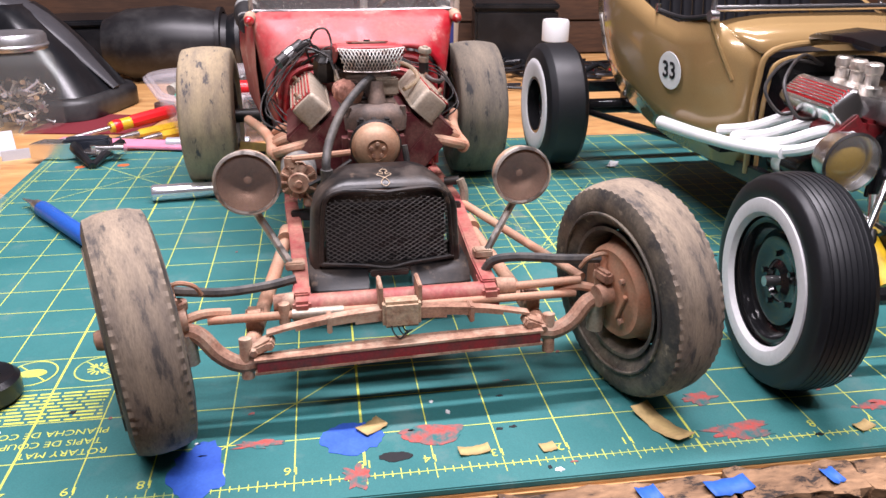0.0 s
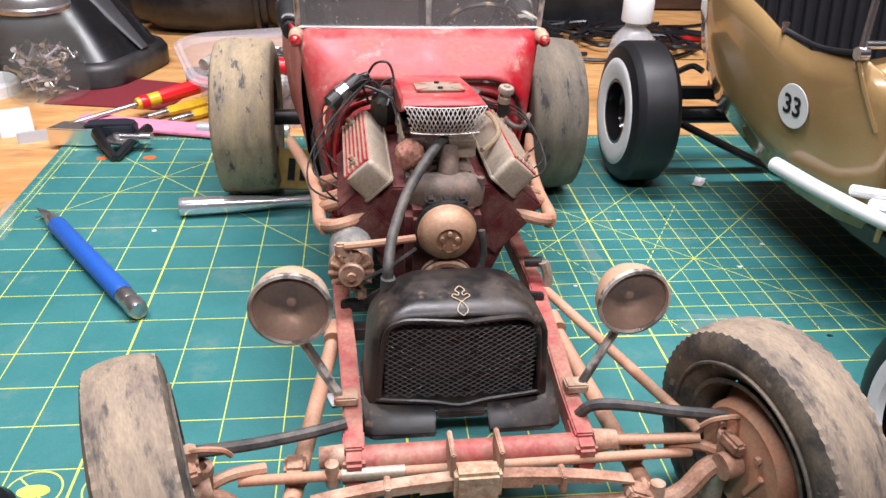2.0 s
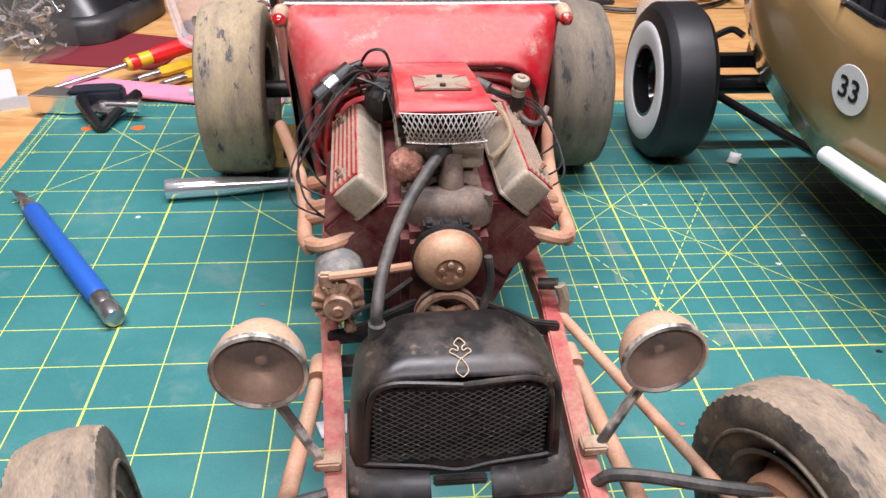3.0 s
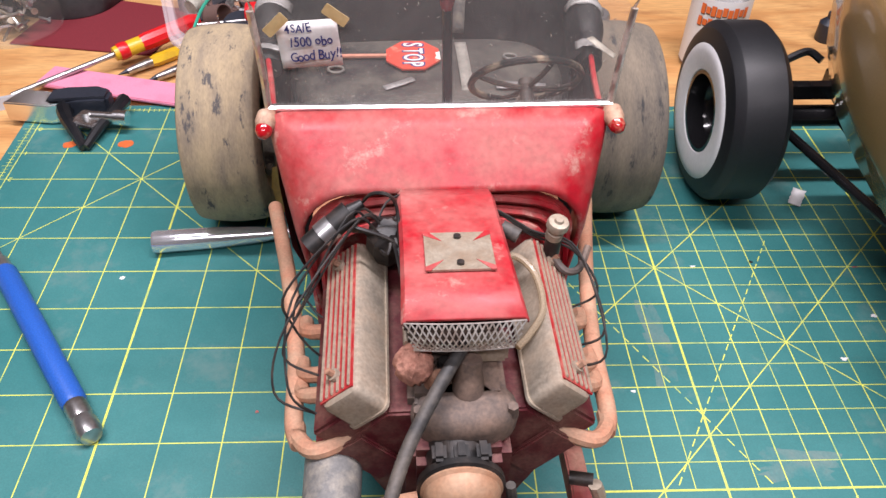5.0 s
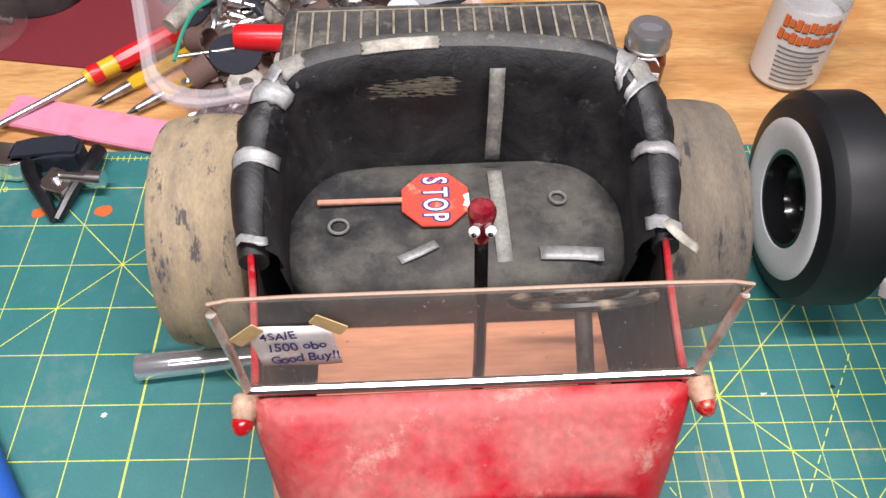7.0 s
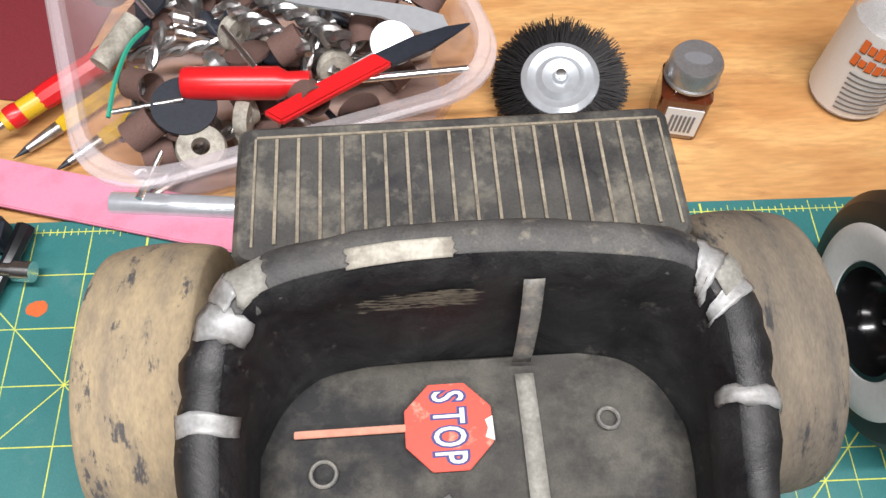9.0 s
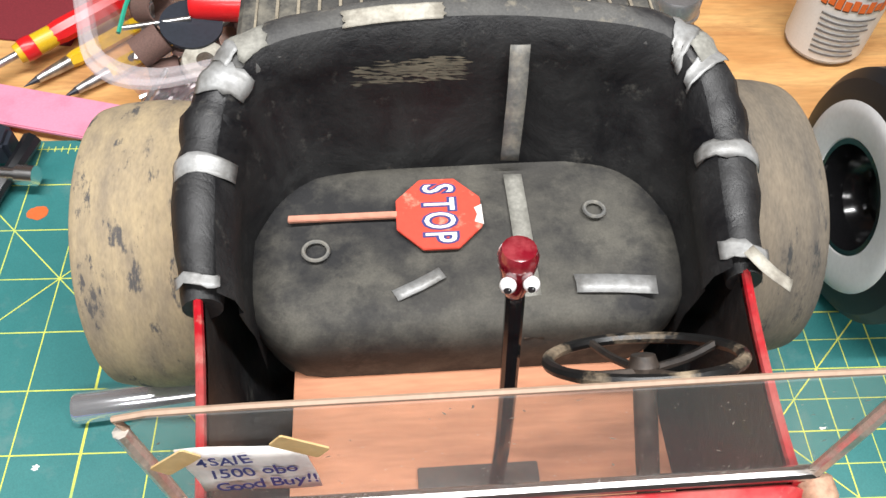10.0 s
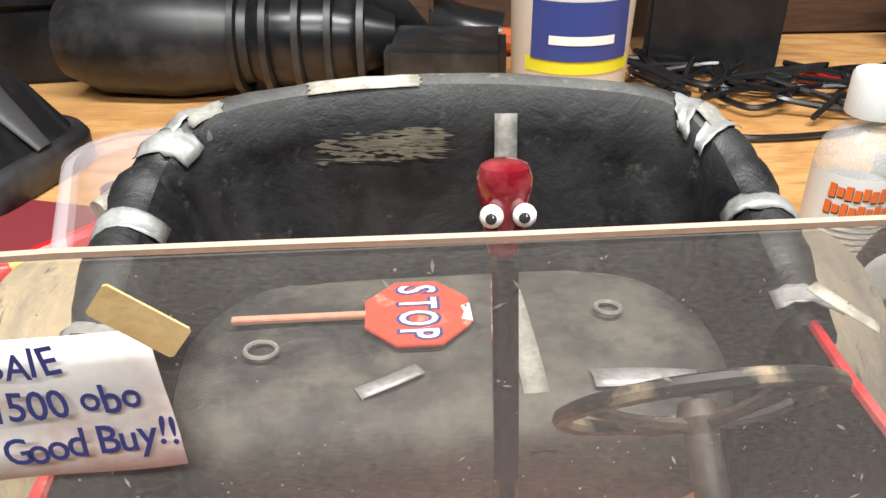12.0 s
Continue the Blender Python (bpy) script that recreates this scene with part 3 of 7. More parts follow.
for i in range(9):
    a, y = -5.85 - 0.05 * (i % 3), (-125.5 + 2.5 * i) / IN
    while a < -4.05:
        w = 0.12 + 0.22 * abs(math.sin(a * 17 + i * 3))
        quad(bm, (a, y), (min(a + w, -4.02 - 0.02 * i), y), 1.2, 3.1)
        a += w + 0.05
tagged(part("small_print", bm, M_LINE, mat), kind="stuff")
for cx, w in ((-5.52, 0), (-4.42, 1)):
    bm = B()
    for a in range(40):
        p, q = (a * math.tau / 40, (a + 1) * math.tau / 40)
        quad(bm, (cx + 0.40 * math.cos(p), -3.43 + 0.40 * math.sin(p)), (cx + 0.40 * math.cos(q), -3.43 + 0.40 * math.sin(q)), 0.7, 3.1)
    quad(bm, (cx - 0.27, -3.16), (cx + 0.27, -3.70), 0.7, 3.11)
    if w == 0:
        slab(bm, [((cx + 0.24 * math.cos(a)) * IN, (-3.43 + 0.13 * math.sin(a)) * IN) for a in np.linspace(0, 6.0, 14)], 3.03, 3.13)
    else:
        for a in range(12):
            quad(bm, (cx + 0.08 * math.cos(a * 0.524), -3.43 + 0.08 * math.sin(a * 0.524)), (cx + 0.2 * math.cos(a * 0.524), -3.43 + 0.2 * math.sin(a * 0.524)), 0.9, 3.13)
    part("pictogram", bm, M_LINE, mat)

# ---- the dusty red roadster model ----
CAR = (13.8, 0.0, 1.7)
car = thing("model_car", "weathered dusty red scale model hot rod roadster", "model car", CAR[0], CAR[1], 0, CAR[2])


def arc_section(v, half, low, z0, z1, r, n=6):
    """An upside-down U across the car: from the lower left, over the top, to the lower right."""
    pts = [V(-low, v, z0)]
    for k in range(n + 1):
        a = radians(180 - 90 * k / n)
        pts.append(V(-half + r + r * math.cos(a), v, z1 - r + r * math.sin(a)))
    for k in range(n + 1):
        a = radians(90 - 90 * k / n)
        pts.append(V(half - r + r * math.cos(a), v, z1 - r + r * math.sin(a)))
    return pts + [V(low, v, z0)]


# body: cowl, sides and rounded back
bm = B()
rings(bm, [arc_section(41.5, 47, 39, 44, 117.5, 18), arc_section(43, 48.2, 40, 44, 119, 17.5), arc_section(50, 51, 42, 44, 124.5, 12), arc_section(58, 54, 44, 44, 130.5, 7), arc_section(64, 56, 45, 44, 134.6, 4)], close=False, caps=False)
cowl = part("cowl", bm, M_RED, car, "dusty red cowl panel")
cowl.modifiers.new("thickness", "SOLIDIFY").thickness = -0.0018
bm = B()
rings(bm, [[p for p in arc_section(43.5, 46, 38, 45, 116, 18)]], close=True, caps=False)
bm.faces.new(bm.verts)
part("firewall", bm, M_RED, car)
bm = B()
for k in range(3):
    h, d = 44.5 - 4.0 * k, 42.6 - 1.6 * k
    tube(bm, [(-h, d, 50), (-h, d, 92), (-h + 13, d, 112 - 3 * k), (h - 13, d, 112 - 3 * k), (h, d, 92), (h, d, 50)], 1.5, 6, 5)
part("firewall_bead", bm, M_RED, car)


def side_skin(s, inner):
    """Body side from the cowl to the back, as loops from bottom to rim."""
    loops = []
    for v, half, low, top in ((64, 56, 45, 134), (80, 58.5, 46, 130), (100, 61.5, 48, 127), (118, 64.5, 50, 125), (142, 69, 54, 127), (162, 68.5, 54, 132), (178, 60, 52, 137), (186, 44, 42, 139), (188, 22, 22, 140), (189, 0, 0, 140)):
        o = -inner
        loops.append([V(s * (low + o), v - inner * 0.6, 44), V(s * ((low + half) / 2 + 5 + o), v - inner * 0.6, 75), V(s * (half + 1 + o), v - inner * 0.6, 105), V(s * (half + o), v - inner * 0.6, top)])
    return loops


for s in (-1, 1):
    bm = B()
    rings(bm, side_skin(s, 0), close=False, caps=False)
    side = part("body_side", bm, M_RED, car)
    bm = B()
    rings(bm, [[p + V(-s * 2.2, 0, -0.6) for p in loop] for loop in side_skin(s, 0)[:-3]], close=False, caps=False)
    part("side_trim_panel", bm, M_LEATHER, car, "black interior side panel")
    tube_pts = [loop[3] for loop in side_skin(s, 0)[:4]]
    part("door_rail", tube(B(), [p + V(-s * 0.8, 0, 0.2) for p in tube_pts], 1.1, 8), M_RED, car)
part("floor_pan", box(B(), (0, 100, 46), (90, 150, 2)), M_BLACK, car)
part("pedal_plate", box(B(), (0, 82, 80.6), (31, 16, 1.6)), M_BLACK, car, bevel=0.3)
part("floor_board", box(B(), (1, 96, 78), (98, 58, 4)), M_FLOORWOOD, car, "copper-brown plank floor inside the cab")

# seat cushion
bm = B()
out = []
for x0, y0, x1, y1, r in ((-60, 116.5, 61, 171.5, 19),):
    out = [(x, y + 1.5 * (1 - (x / 57) ** 2) * (1 if y > 140 else -0.5)) for x, y in rounded(x0, y0, x1, y1, r, 5)]
edge = [V(x, y, 0) for x, y in out]
dense = []
for p, q in zip(edge, edge[1:] + edge[:1]):
    m = max(1, int((q - p).length / 6))
    dense += [p.lerp(q, k / m) for k in range(m)]
loops = []
mid = V(0, 143, 0)
for z, f in ((78, 0.95), (89, 0.985), (97.5, 1.0), (102, 0.985), (104.6, 0.94), (105.5, 0.82), (105.7, 0.6), (105.7, 0.35), (105.7, 0.12)):
    loops.append([mid + (p - mid) * f + V(0, 0, z - (3.0 if p.y < 122 and f > 0.9 and z > 97 else 0) + noise.noise(p * f * 0.045) * 1.2) for p in dense])
bm = rings(B(), loops)
part("seat_cushion", bm, M_SEAT, car, "dusty grey-black seat cushion", smooth=60)

# backrest and rolled rim, swept round the cockpit
path = [(-63, 116, 126), (-64.5, 134, 129), (-64.5, 152, 133.5), (-61.5, 168, 139), (-51, 180, 144), (-27, 184.5, 147), (0, 185.5, 148), (27, 184.5, 147), (54, 180.5, 144), (64.5, 169, 139), (66.5, 152, 133.5), (65.5, 134, 129), (64, 116, 126)]
pts = rim_pts = curve_points(path, 5)
loops = []
for i, p in enumerate(pts):
    d = (pts[min(i + 1, len(pts) - 1)] - pts[max(i - 1, 0)]).normalized()
    inward = V(0, 0, 1).cross(d).normalized()
    if inward.dot(V(0, 140, 0) - V(p.x, p.y, 0)) < 0:
        inward = -inward
    end = min(i, len(pts) - 1 - i) / 6
    r = 7.0 if end > 1 else 4.5 + 2.5 * end
    crease = 0.8 * noise.noise(p * 0.13) + 0.6 * math.sin(i * 2.1) * (1 if 8 < i < 22 or 38 < i < 52 else 0.15)
    ring = []
    for k in range(14):
        a = math.tau * k / 14
        ring.append(p + inward * math.cos(a) * (r + crease) + V(0, 0, 1) * (math.sin(a) * (r + crease * 0.6) - 4))
    # the lower inner side runs down as the backrest
    loops.append(ring)
bm = rings(B(), loops)
rim = part("rolled_rim", bm, M_LEATHER, car, "black leather rolled cockpit rim patched with tape", smooth=70)
rim.data.materials.append(M_RIM)
for p in rim.data.polygons:
    if p.center.y > 0.170:
        p.material_index = 1
loops = []
for i, p in enumerate(pts):
    t = i / (len(pts) - 1) * 2 - 1
    c = V(0, 138, 0)
    inner = lambda f, z: V(c.x + (p.x - c.x) * f, c.y + (p.y - c.y) * f, z)
    d = (pts[min(i + 1, len(pts) - 1)] - pts[max(i - 1, 0)]).normalized()
    n_in = V(0, 0, 1).cross(d).normalized()
    n_in = n_in if n_in.dot(c - V(p.x, p.y, 0)) > 0 else -n_in
    b = max(0.0, min(1.0, (p.y - 148) / 34))
    fold = (1.6 if 8 < i < 22 or 38 < i < 52 else 0.4) * noise.noise(V(i * 0.55, 3, 0))
    loops.append([p + n_in * 4.5 + V(0, 0, 2.2), p + n_in * (7.6 + fold * 0.5) + V(0, 0, -2), p + n_in * (8.6 + fold) + V(0, 0, -8), inner(0.895 - 0.085 * b + 0.012 * fold, 0.5 * (p.z + 104)), inner(0.885 - 0.145 * b, 109), inner(0.87 - 0.16 * b, 102), inner(0.87 - 0.16 * b, 84)])
bm = rings(B(), loops, close=False, caps=False)
part("backrest", bm, M_LEATHER, car, "black leather backrest scuffed with tan dust", smooth=70)

# rear deck
bm = rings(B(), [[V(x, y, z) for x, y in rounded(-63 + g, 196 - g * 0, 66 - g, 241 - g, 4)] for z, g in ((62, 3), (118, 0), (123, 0.3), (124.6, 2))])
deck = part("rear_deck", bm, M_DECK, car, "dusty black ribbed rear deck")
for k in range(18):
    part("rib", box(B(), (-50.8 + 6.3 * k, 217.5, 124.9), (0.9, 35, 1.1)), M_DUSTLINE, deck)
for u in (-57, 62.4):
    part("rib", box(B(), (u, 217.5, 124.8), (0.7, 36, 0.9)), M_DUSTLINE, deck)
part("rib", box(B(), (2.7, 235.8, 124.8), (119, 0.8, 0.9)), M_DUSTLINE, deck)

# windscreen
ws = part("windscreen", slab(B(), [(-56, 0), (57.5, 0), (59, 20), (60.5, 33), (57, 37.6), (-54, 37.6), (-58, 33), (-57, 20)], -0.8, 0.8), M_SCREEN, car, "scratched clear acrylic windscreen")
ws.matrix_basis = pose(0, 0.0655, 0.1358, 86)
ws.visible_shadow = False
edge = part("screen_edge", tube(B(), [(-58, 33, 0), (-54, 37.6, 0), (0, 37.9, 0), (57, 37.6, 0), (60.5, 33, 0)], 0.55, 6, 3), M_SCREENEDGE, ws)
part("screen_rail", tube(B(), [(-57, 0, 0), (0, -0.3, 0), (58.5, 0, 0)], 1.5, 10), M_CHROME, ws, "chrome lower rail")
for s in (-1, 1):
    part("screen_post", tube(B(), [(s * 57.5 + 0.5, 0, 0), (s * 58.2 + 0.8, 16, 0.5), (s * 59.8 + 1.0, 33.5, 0.5)], 1.25, 8), M_DULLCHROME, ws)
    lampc = V(s * 58.4 + 0.6, 63, 132.6)
    sl = part("cowl_lamp", lathe(B(), [(0, 4), (2.6, 4), (3.6, 1.5), (3.6, -2), (3.0, -2.6), (0, -2.6)], lampc, (s * 0.15, -1, -0.25), 20), M_RUST, car)
    part("lamp_lens", lathe(B(), [(2.9, 3.9), (2.7, 5.6), (1.5, 7.4), (0, 8)], lampc, (s * 0.15, -1, -0.25), 20), M_REDLENS, sl, "small red lens")
    part("lamp_stalk", rod(B(), lampc + V(-s * 1, 1, -1), lampc + V(-s * 4, 2, -9), 1.2), M_RUST, sl)

# chassis
for s in (-1, 1):
    bm = B()
    rings(bm, [[V(s * (u + du), v, z + dz) for du, dz in ((-3.2, -4.5), (3.2, -4.5), (3.2, 4.5), (-3.2, 4.5))] for u, v, z in ((38, -122, 43.5), (38, -100, 45), (39, -70, 48), (41, -30, 50), (42, 40, 44), (42, 190, 44))])
    part("frame_rail", bm, M_REDDIRT, car, bevel=0.6)
    bm = rings(B(), [[V(s * (u + du), v, z + dz) for du, dz in ((-3.6, -6), (3.6, -6), (3.6, 5), (-3.6, 5))] for u, v, z in ((38, -127, 41), (38, -112, 43))])
    part("frame_horn", bm, M_REDDIRT, car, bevel=1.2)
    part("rail_boss", rod(B(), (s * 41, -121, 44), (s * 49, -121, 44), 4, 3.4), M_RUST, car)
part("front_crossmember", rod(B(), (-36, -121, 42), (36, -121, 42), 4.6, seg=24), M_REDDIRT, car)
part("rear_axle", rod(B(), (-92, 186, 50), (92, 186, 50), 5), M_BLACK, car)
for s in (-1, 1):
    part("motor_mount", rings(B(), [[V(s * u, v + dv, z + dz) for dv, dz in ((-1.4, -h), (1.4, -h), (1.4, h), (-1.4, h))] for u, v, z, h in ((10, -46, 60, 8), (20, -46, 57, 6), (32, -47, 54, 3), (41, -48, 54, 2.4))]), M_ENGINEBLACK, car, "black drilled motor mount plate", bevel=0.5)
    # black discs on the plate's face stand in for the dark of drilled holes
    for u in (16, 23, 30):
        part("mount_hole_disc", rod(B(), (s * u, -48.4, 57 - 0.12 * u), (s * u, -47.2, 57 - 0.12 * u), 1.8, seg=14), M_BLACKPRINT, car)
part("engine_crossmember", box(B(), (0, -54, 46), (78, 6, 5)), M_BLACK, car)

# front axle, spring and links
part("axle_beam", tube(B(), [(-84, -131, 40), (-77, -133, 39), (-70, -135, 31), (-62, -136, 26.5), (-52, -136, 27), (0, -136, 29.5), (52, -136, 30), (62, -136, 29.5), (70, -135, 33), (77, -133, 40), (84, -131, 40)], 3.4, 10), M_RUST, car)
bm = rings(B(), [[V(x, -140 + dy, z + dz) for dy, dz in ((-1.2, -2.6), (1.2, -2.6), (1.2, 2.6), (-1.2, 2.6))] for x, z in ((-56, 27.4), (-30, 28.2), (0, 29), (30, 29.6), (55, 29.8))])
part("axle_web", bm, M_OXBLOOD, car, "dark red front axle web")
for dz in (-2.7, 2.7):
    bm = rings(B(), [[V(x, -139.6 + dy, z + dz + d2) for dy, d2 in ((-2.0, -0.5), (2.0, -0.5), (2.0, 0.5), (-2.0, 0.5))] for x, z in ((-57, 27.4), (-30, 28.2), (0, 29), (30, 29.6), (56, 29.8))])
    part("axle_flange", bm, M_RUST, car)
for k, (reach, dz) in enumerate(((52, 0), (41, 1.2), (29, 2.4), (18, 3.6))):
    bm = rings(B(), [[V(x, -133 + dy, 42 - 6.5 * (x / 52) ** 2 - dz + 2 + d2) for dy, d2 in ((-2.1, -0.55), (2.1, -0.55), (2.1, 0.55), (-2.1, 0.55))] for x in np.linspace(-reach, reach, 13)])
    part("spring_leaf", bm, M_RUST, car)
for x in (-28, 28):
    part("spring_clip", box(B(), (x, -133, 40.0), (2.0, 6.4, 7)), M_RUST, car, bevel=0.4)
perch = part("spring_perch", box(B(), (0, -134.5, 43), (15, 7, 11)), M_MUD, car, "mud-caked spring perch", bevel=1.2)
for s in (-1, 1):
    part("perch_plate", box(B(), (s * 7.6, -128, 46.5), (1.6, 12, 14)), M_RUST, perch, bevel=0.4)
    part("shackle", box(B(), (s * 54, -135, 33.5), (10, 7, 4), turned(0, s * 25, 0)), M_RUST, car, bevel=0.8)
    for dx in (-3, 3):
        part("shackle_bolt", rod(B(), (s * (54 + dx), -139.5, 33.5 - s * dx * 0.4 * s), (s * (54 + dx), -130, 33.5), 1.6, seg=6), M_RUST, car)
    part("axle_end", rod(B(), (s * 60, -137, 21), (s * 60, -135, 37), 2.5), M_RUST, car)
    part("pin_eye", lathe(B(), [(2.2, 0), (3.9, 0), (4.1, 1.5), (3.9, 3), (2.2, 3), (1.8, 1.5)], (s * 84, -130, 49), (0, 0, 1), 20, closed=True), M_RUST, car)
    part("king_pin", rod(B(), (s * 84, -130, 31), (s * 84, -130, 49), 3.4), M_RUST, car)
    part("steering_arm", tube(B(), [(s * 84, -130, 43), (s * 76, -126, 44), (s * 66, -122, 42)], 2, 8), M_HEADER, car)
for i in range(3):
    part("perch_wire", tube(B(), [(-5 + 2 * i, -135.5, 44 - i % 3), (-4 + 2.3 * i, -138, 37 + i % 2), (-1 + 1.7 * i, -138, 33 + i % 3 * 1.5), (2 + i, -137, 36)], 0.3, 5, 4), M_WIRE, perch)
part("tie_rod", rod(B(), (-74, -126, 41), (74, -126, 41), 1.7), M_HEADER, car)
part("tie_rod_sleeve", rod(B(), (-42, -126, 41), (-22, -126, 41), 2.3), M_ALU, car)
part("drag_link", rod(B(), (46, -120, 43), (76, -126, 47), 1.8), M_HEADER, car)
part("rod_clamp", rod(B(), (-45, -126, 37.5), (-45, -126, 46), 2.2), M_RUST, car)
for s in (-1, 1):
    part("radius_rod", rod(B(), (s * 60, -132, 28), (s * 44, -58, 46), 3.2, 2.8), M_HEADER, car)
    rr = part("radius_joint", rod(B(), (s * 44, -61, 47), (s * 43, -53, 48), 4.0), M_HEADER, car)
    part("joint_block", box(B(), (s * 57, -118, 36), (7, 8, 9)), M_RUST, car, bevel=1)
part("steering_rod", rod(B(), (44, -38, 52), (78, -122, 46), 2.0), M_HEADER, car)
part("pitman_arm", tube(B(), [(43, -36, 64), (45, -37, 58), (45, -38, 51)], 2.2, 8), M_ALU, car)
part("steering_box", rod(B(), (36, -32, 62), (43, -34, 63), 2.2), M_BLACK, car)
part("brake_hose", tube(B(), [(-40, -112, 50), (-52, -114, 48.5), (-68, -118, 49), (-80, -124, 53), (-88, -128, 56)], 2.0, 8), M_RUBBERHOSE, car)
for s in (-1, 1):
    part("damper_sleeve", rod(B(), (s * 81, -132.5, 27), (s * 81.5, -132.5, 40), 3.4), M_ALU, car)
    part("brake_fitting", rod(B(), (s * 86.5, -129.5, 52), (s * 86.5, -129.5, 59), 2.4, seg=8), M_RUST, car)
    part("brake_pipe", tube(B(), [(s * 86.5, -130, 58), (s * 82, -132, 60.5), (s * 77, -130, 58), (s * 75, -127, 53)], 0.9, 6), M_HEADER, car)
part("brake_hose", tube(B(), [(38, -112, 47), (42, -114, 53), (52, -117, 55), (70, -122, 55), (88, -127, 56)], 2.0, 8), M_RUBBERHOSE, car)

# radiator shell
bm = B()


def shell_outline(v, half, z0, z1, r, drop):
    pts = arc_section(v, half, half + 1.5, z0, z1, r, 8)
    return [V(p.x, p.y, p.z + (drop * (1 - abs(p.x) / half) if p.z > z1 - 3 else 0)) for p in pts]


rings(bm, [shell_outline(-100.5, 26.0, 50, 82.4, 7, -0.4), shell_outline(-102.2, 27.0, 49, 83.4, 8.5, -0.4), shell_outline(-101.4, 29.3, 48, 84.6, 12, 0.6), shell_outline(-96, 31, 47, 85.4, 17, 1.6), shell_outline(-87, 31.2, 47, 86.0, 19, 2.2), shell_outline(-78, 30.6, 47, 85.6, 19, 2.2), shell_outline(-75.5, 29, 47, 84.4, 18, 2.0)], close=False, caps=False)
shell = part("radiator_shell", bm, M_SHELL, car, "dusty black radiator shell with a thin pinstripe", smooth=60)
shell.location.x = -0.0014
part("radiator_core", box(B(), (-1.4, -91, 62), (50, 14, 28)), M_BLACKPRINT, car)
for s in (-1, 1):
    part("splash_pan", rings(B(), [[V(s * 9 - 1, v, z), V(s * 30 - 1, v + 0.6, z), V(s * 34 - 0.5, v + 3, z - 0.5), V(s * 34 - 0.5, v + 3, z - 2), V(s * 30 - 1, v + 0.6, z - 1.5), V(s * 9 - 1, v, z - 1.5)] for v, z in ((-80, 49.5), (-103, 49), (-108, 46.4), (-111.5, 42.5))]), M_SHELL, car, bevel=0.4)
part("splash_pan", box(B(), (-1, -93, 48), (18, 24, 1.6)), M_SHELL, car)


def grille_point(x, z):
    """A point on the veed grille."""
    return V(x, -102.9 + 0.045 * abs(x), z)


bm = B()
LOW, TOP = 50.6, 82.2
for i in range(-11, 36):
    for slope in (-0.62, 0.62):
        last = None
        for k in range(25):
            x = -25.6 + 51.2 * k / 24
            z = 50 + 1.95 * i + slope * abs(x)
            lid = TOP - max(0.0, abs(x) - 19.5) ** 2 * 0.12
            p = grille_point(x, z) if LOW < z < lid else None
            if p and last:
                rod(bm, last, p, 0.14, seg=4)
            last = p
part("grille_mesh", bm, M_GRILLE, shell, "black diamond grille mesh")
part("grille_frame", tube(B(), [(0, -104, 82.0), (-12, -103.6, 82.9), (-20, -103.2, 82.6), (-25, -102.8, 78.5), (-26.6, -102.6, 66), (-27.4, -102.6, 52.6), (-26, -103, 51.4), (-10, -103.8, 50), (0, -104.6, 48.6), (10, -103.8, 50), (26, -103, 51.4), (27.4, -102.6, 52.6), (26.6, -102.6, 66), (25, -102.8, 78.5), (20, -103.2, 82.6), (12, -103.6, 82.9), (0, -104, 82.0)], 0.95, 8), M_SHELL, shell)
part("crank_hole_guard", box(B(), (0, -108, 48.2), (16, 3, 2.4)), M_BLACK, shell, bevel=0.5)
for name, rows in (("pinstripe_loop", ((0, 0), (1.5, 1.6), (1.5, 3.4), (0, 6.4))), ("pinstripe_scroll", ((0, 6.0), (1.7, 7.6), (3.0, 8.6), (2.2, 9.8), (0.8, 9.0), (0.6, 10.4), (1.6, 11.6), (0.9, 13.2), (0, 14.2)))):
    bm = B()
    for s in (-1, 1):
        pts = []
        for x, d in rows:
            v = -103.2 + d * 0.88
            pts.append((s * x, v, 84.3 + 3.5 * math.sin(min(1.0, d / 16) * math.pi / 2)))
        tube(bm, pts, 0.17, 4, 5)
    part(name, bm, M_PINSTRIPE, shell, "cream pinstripe scroll")

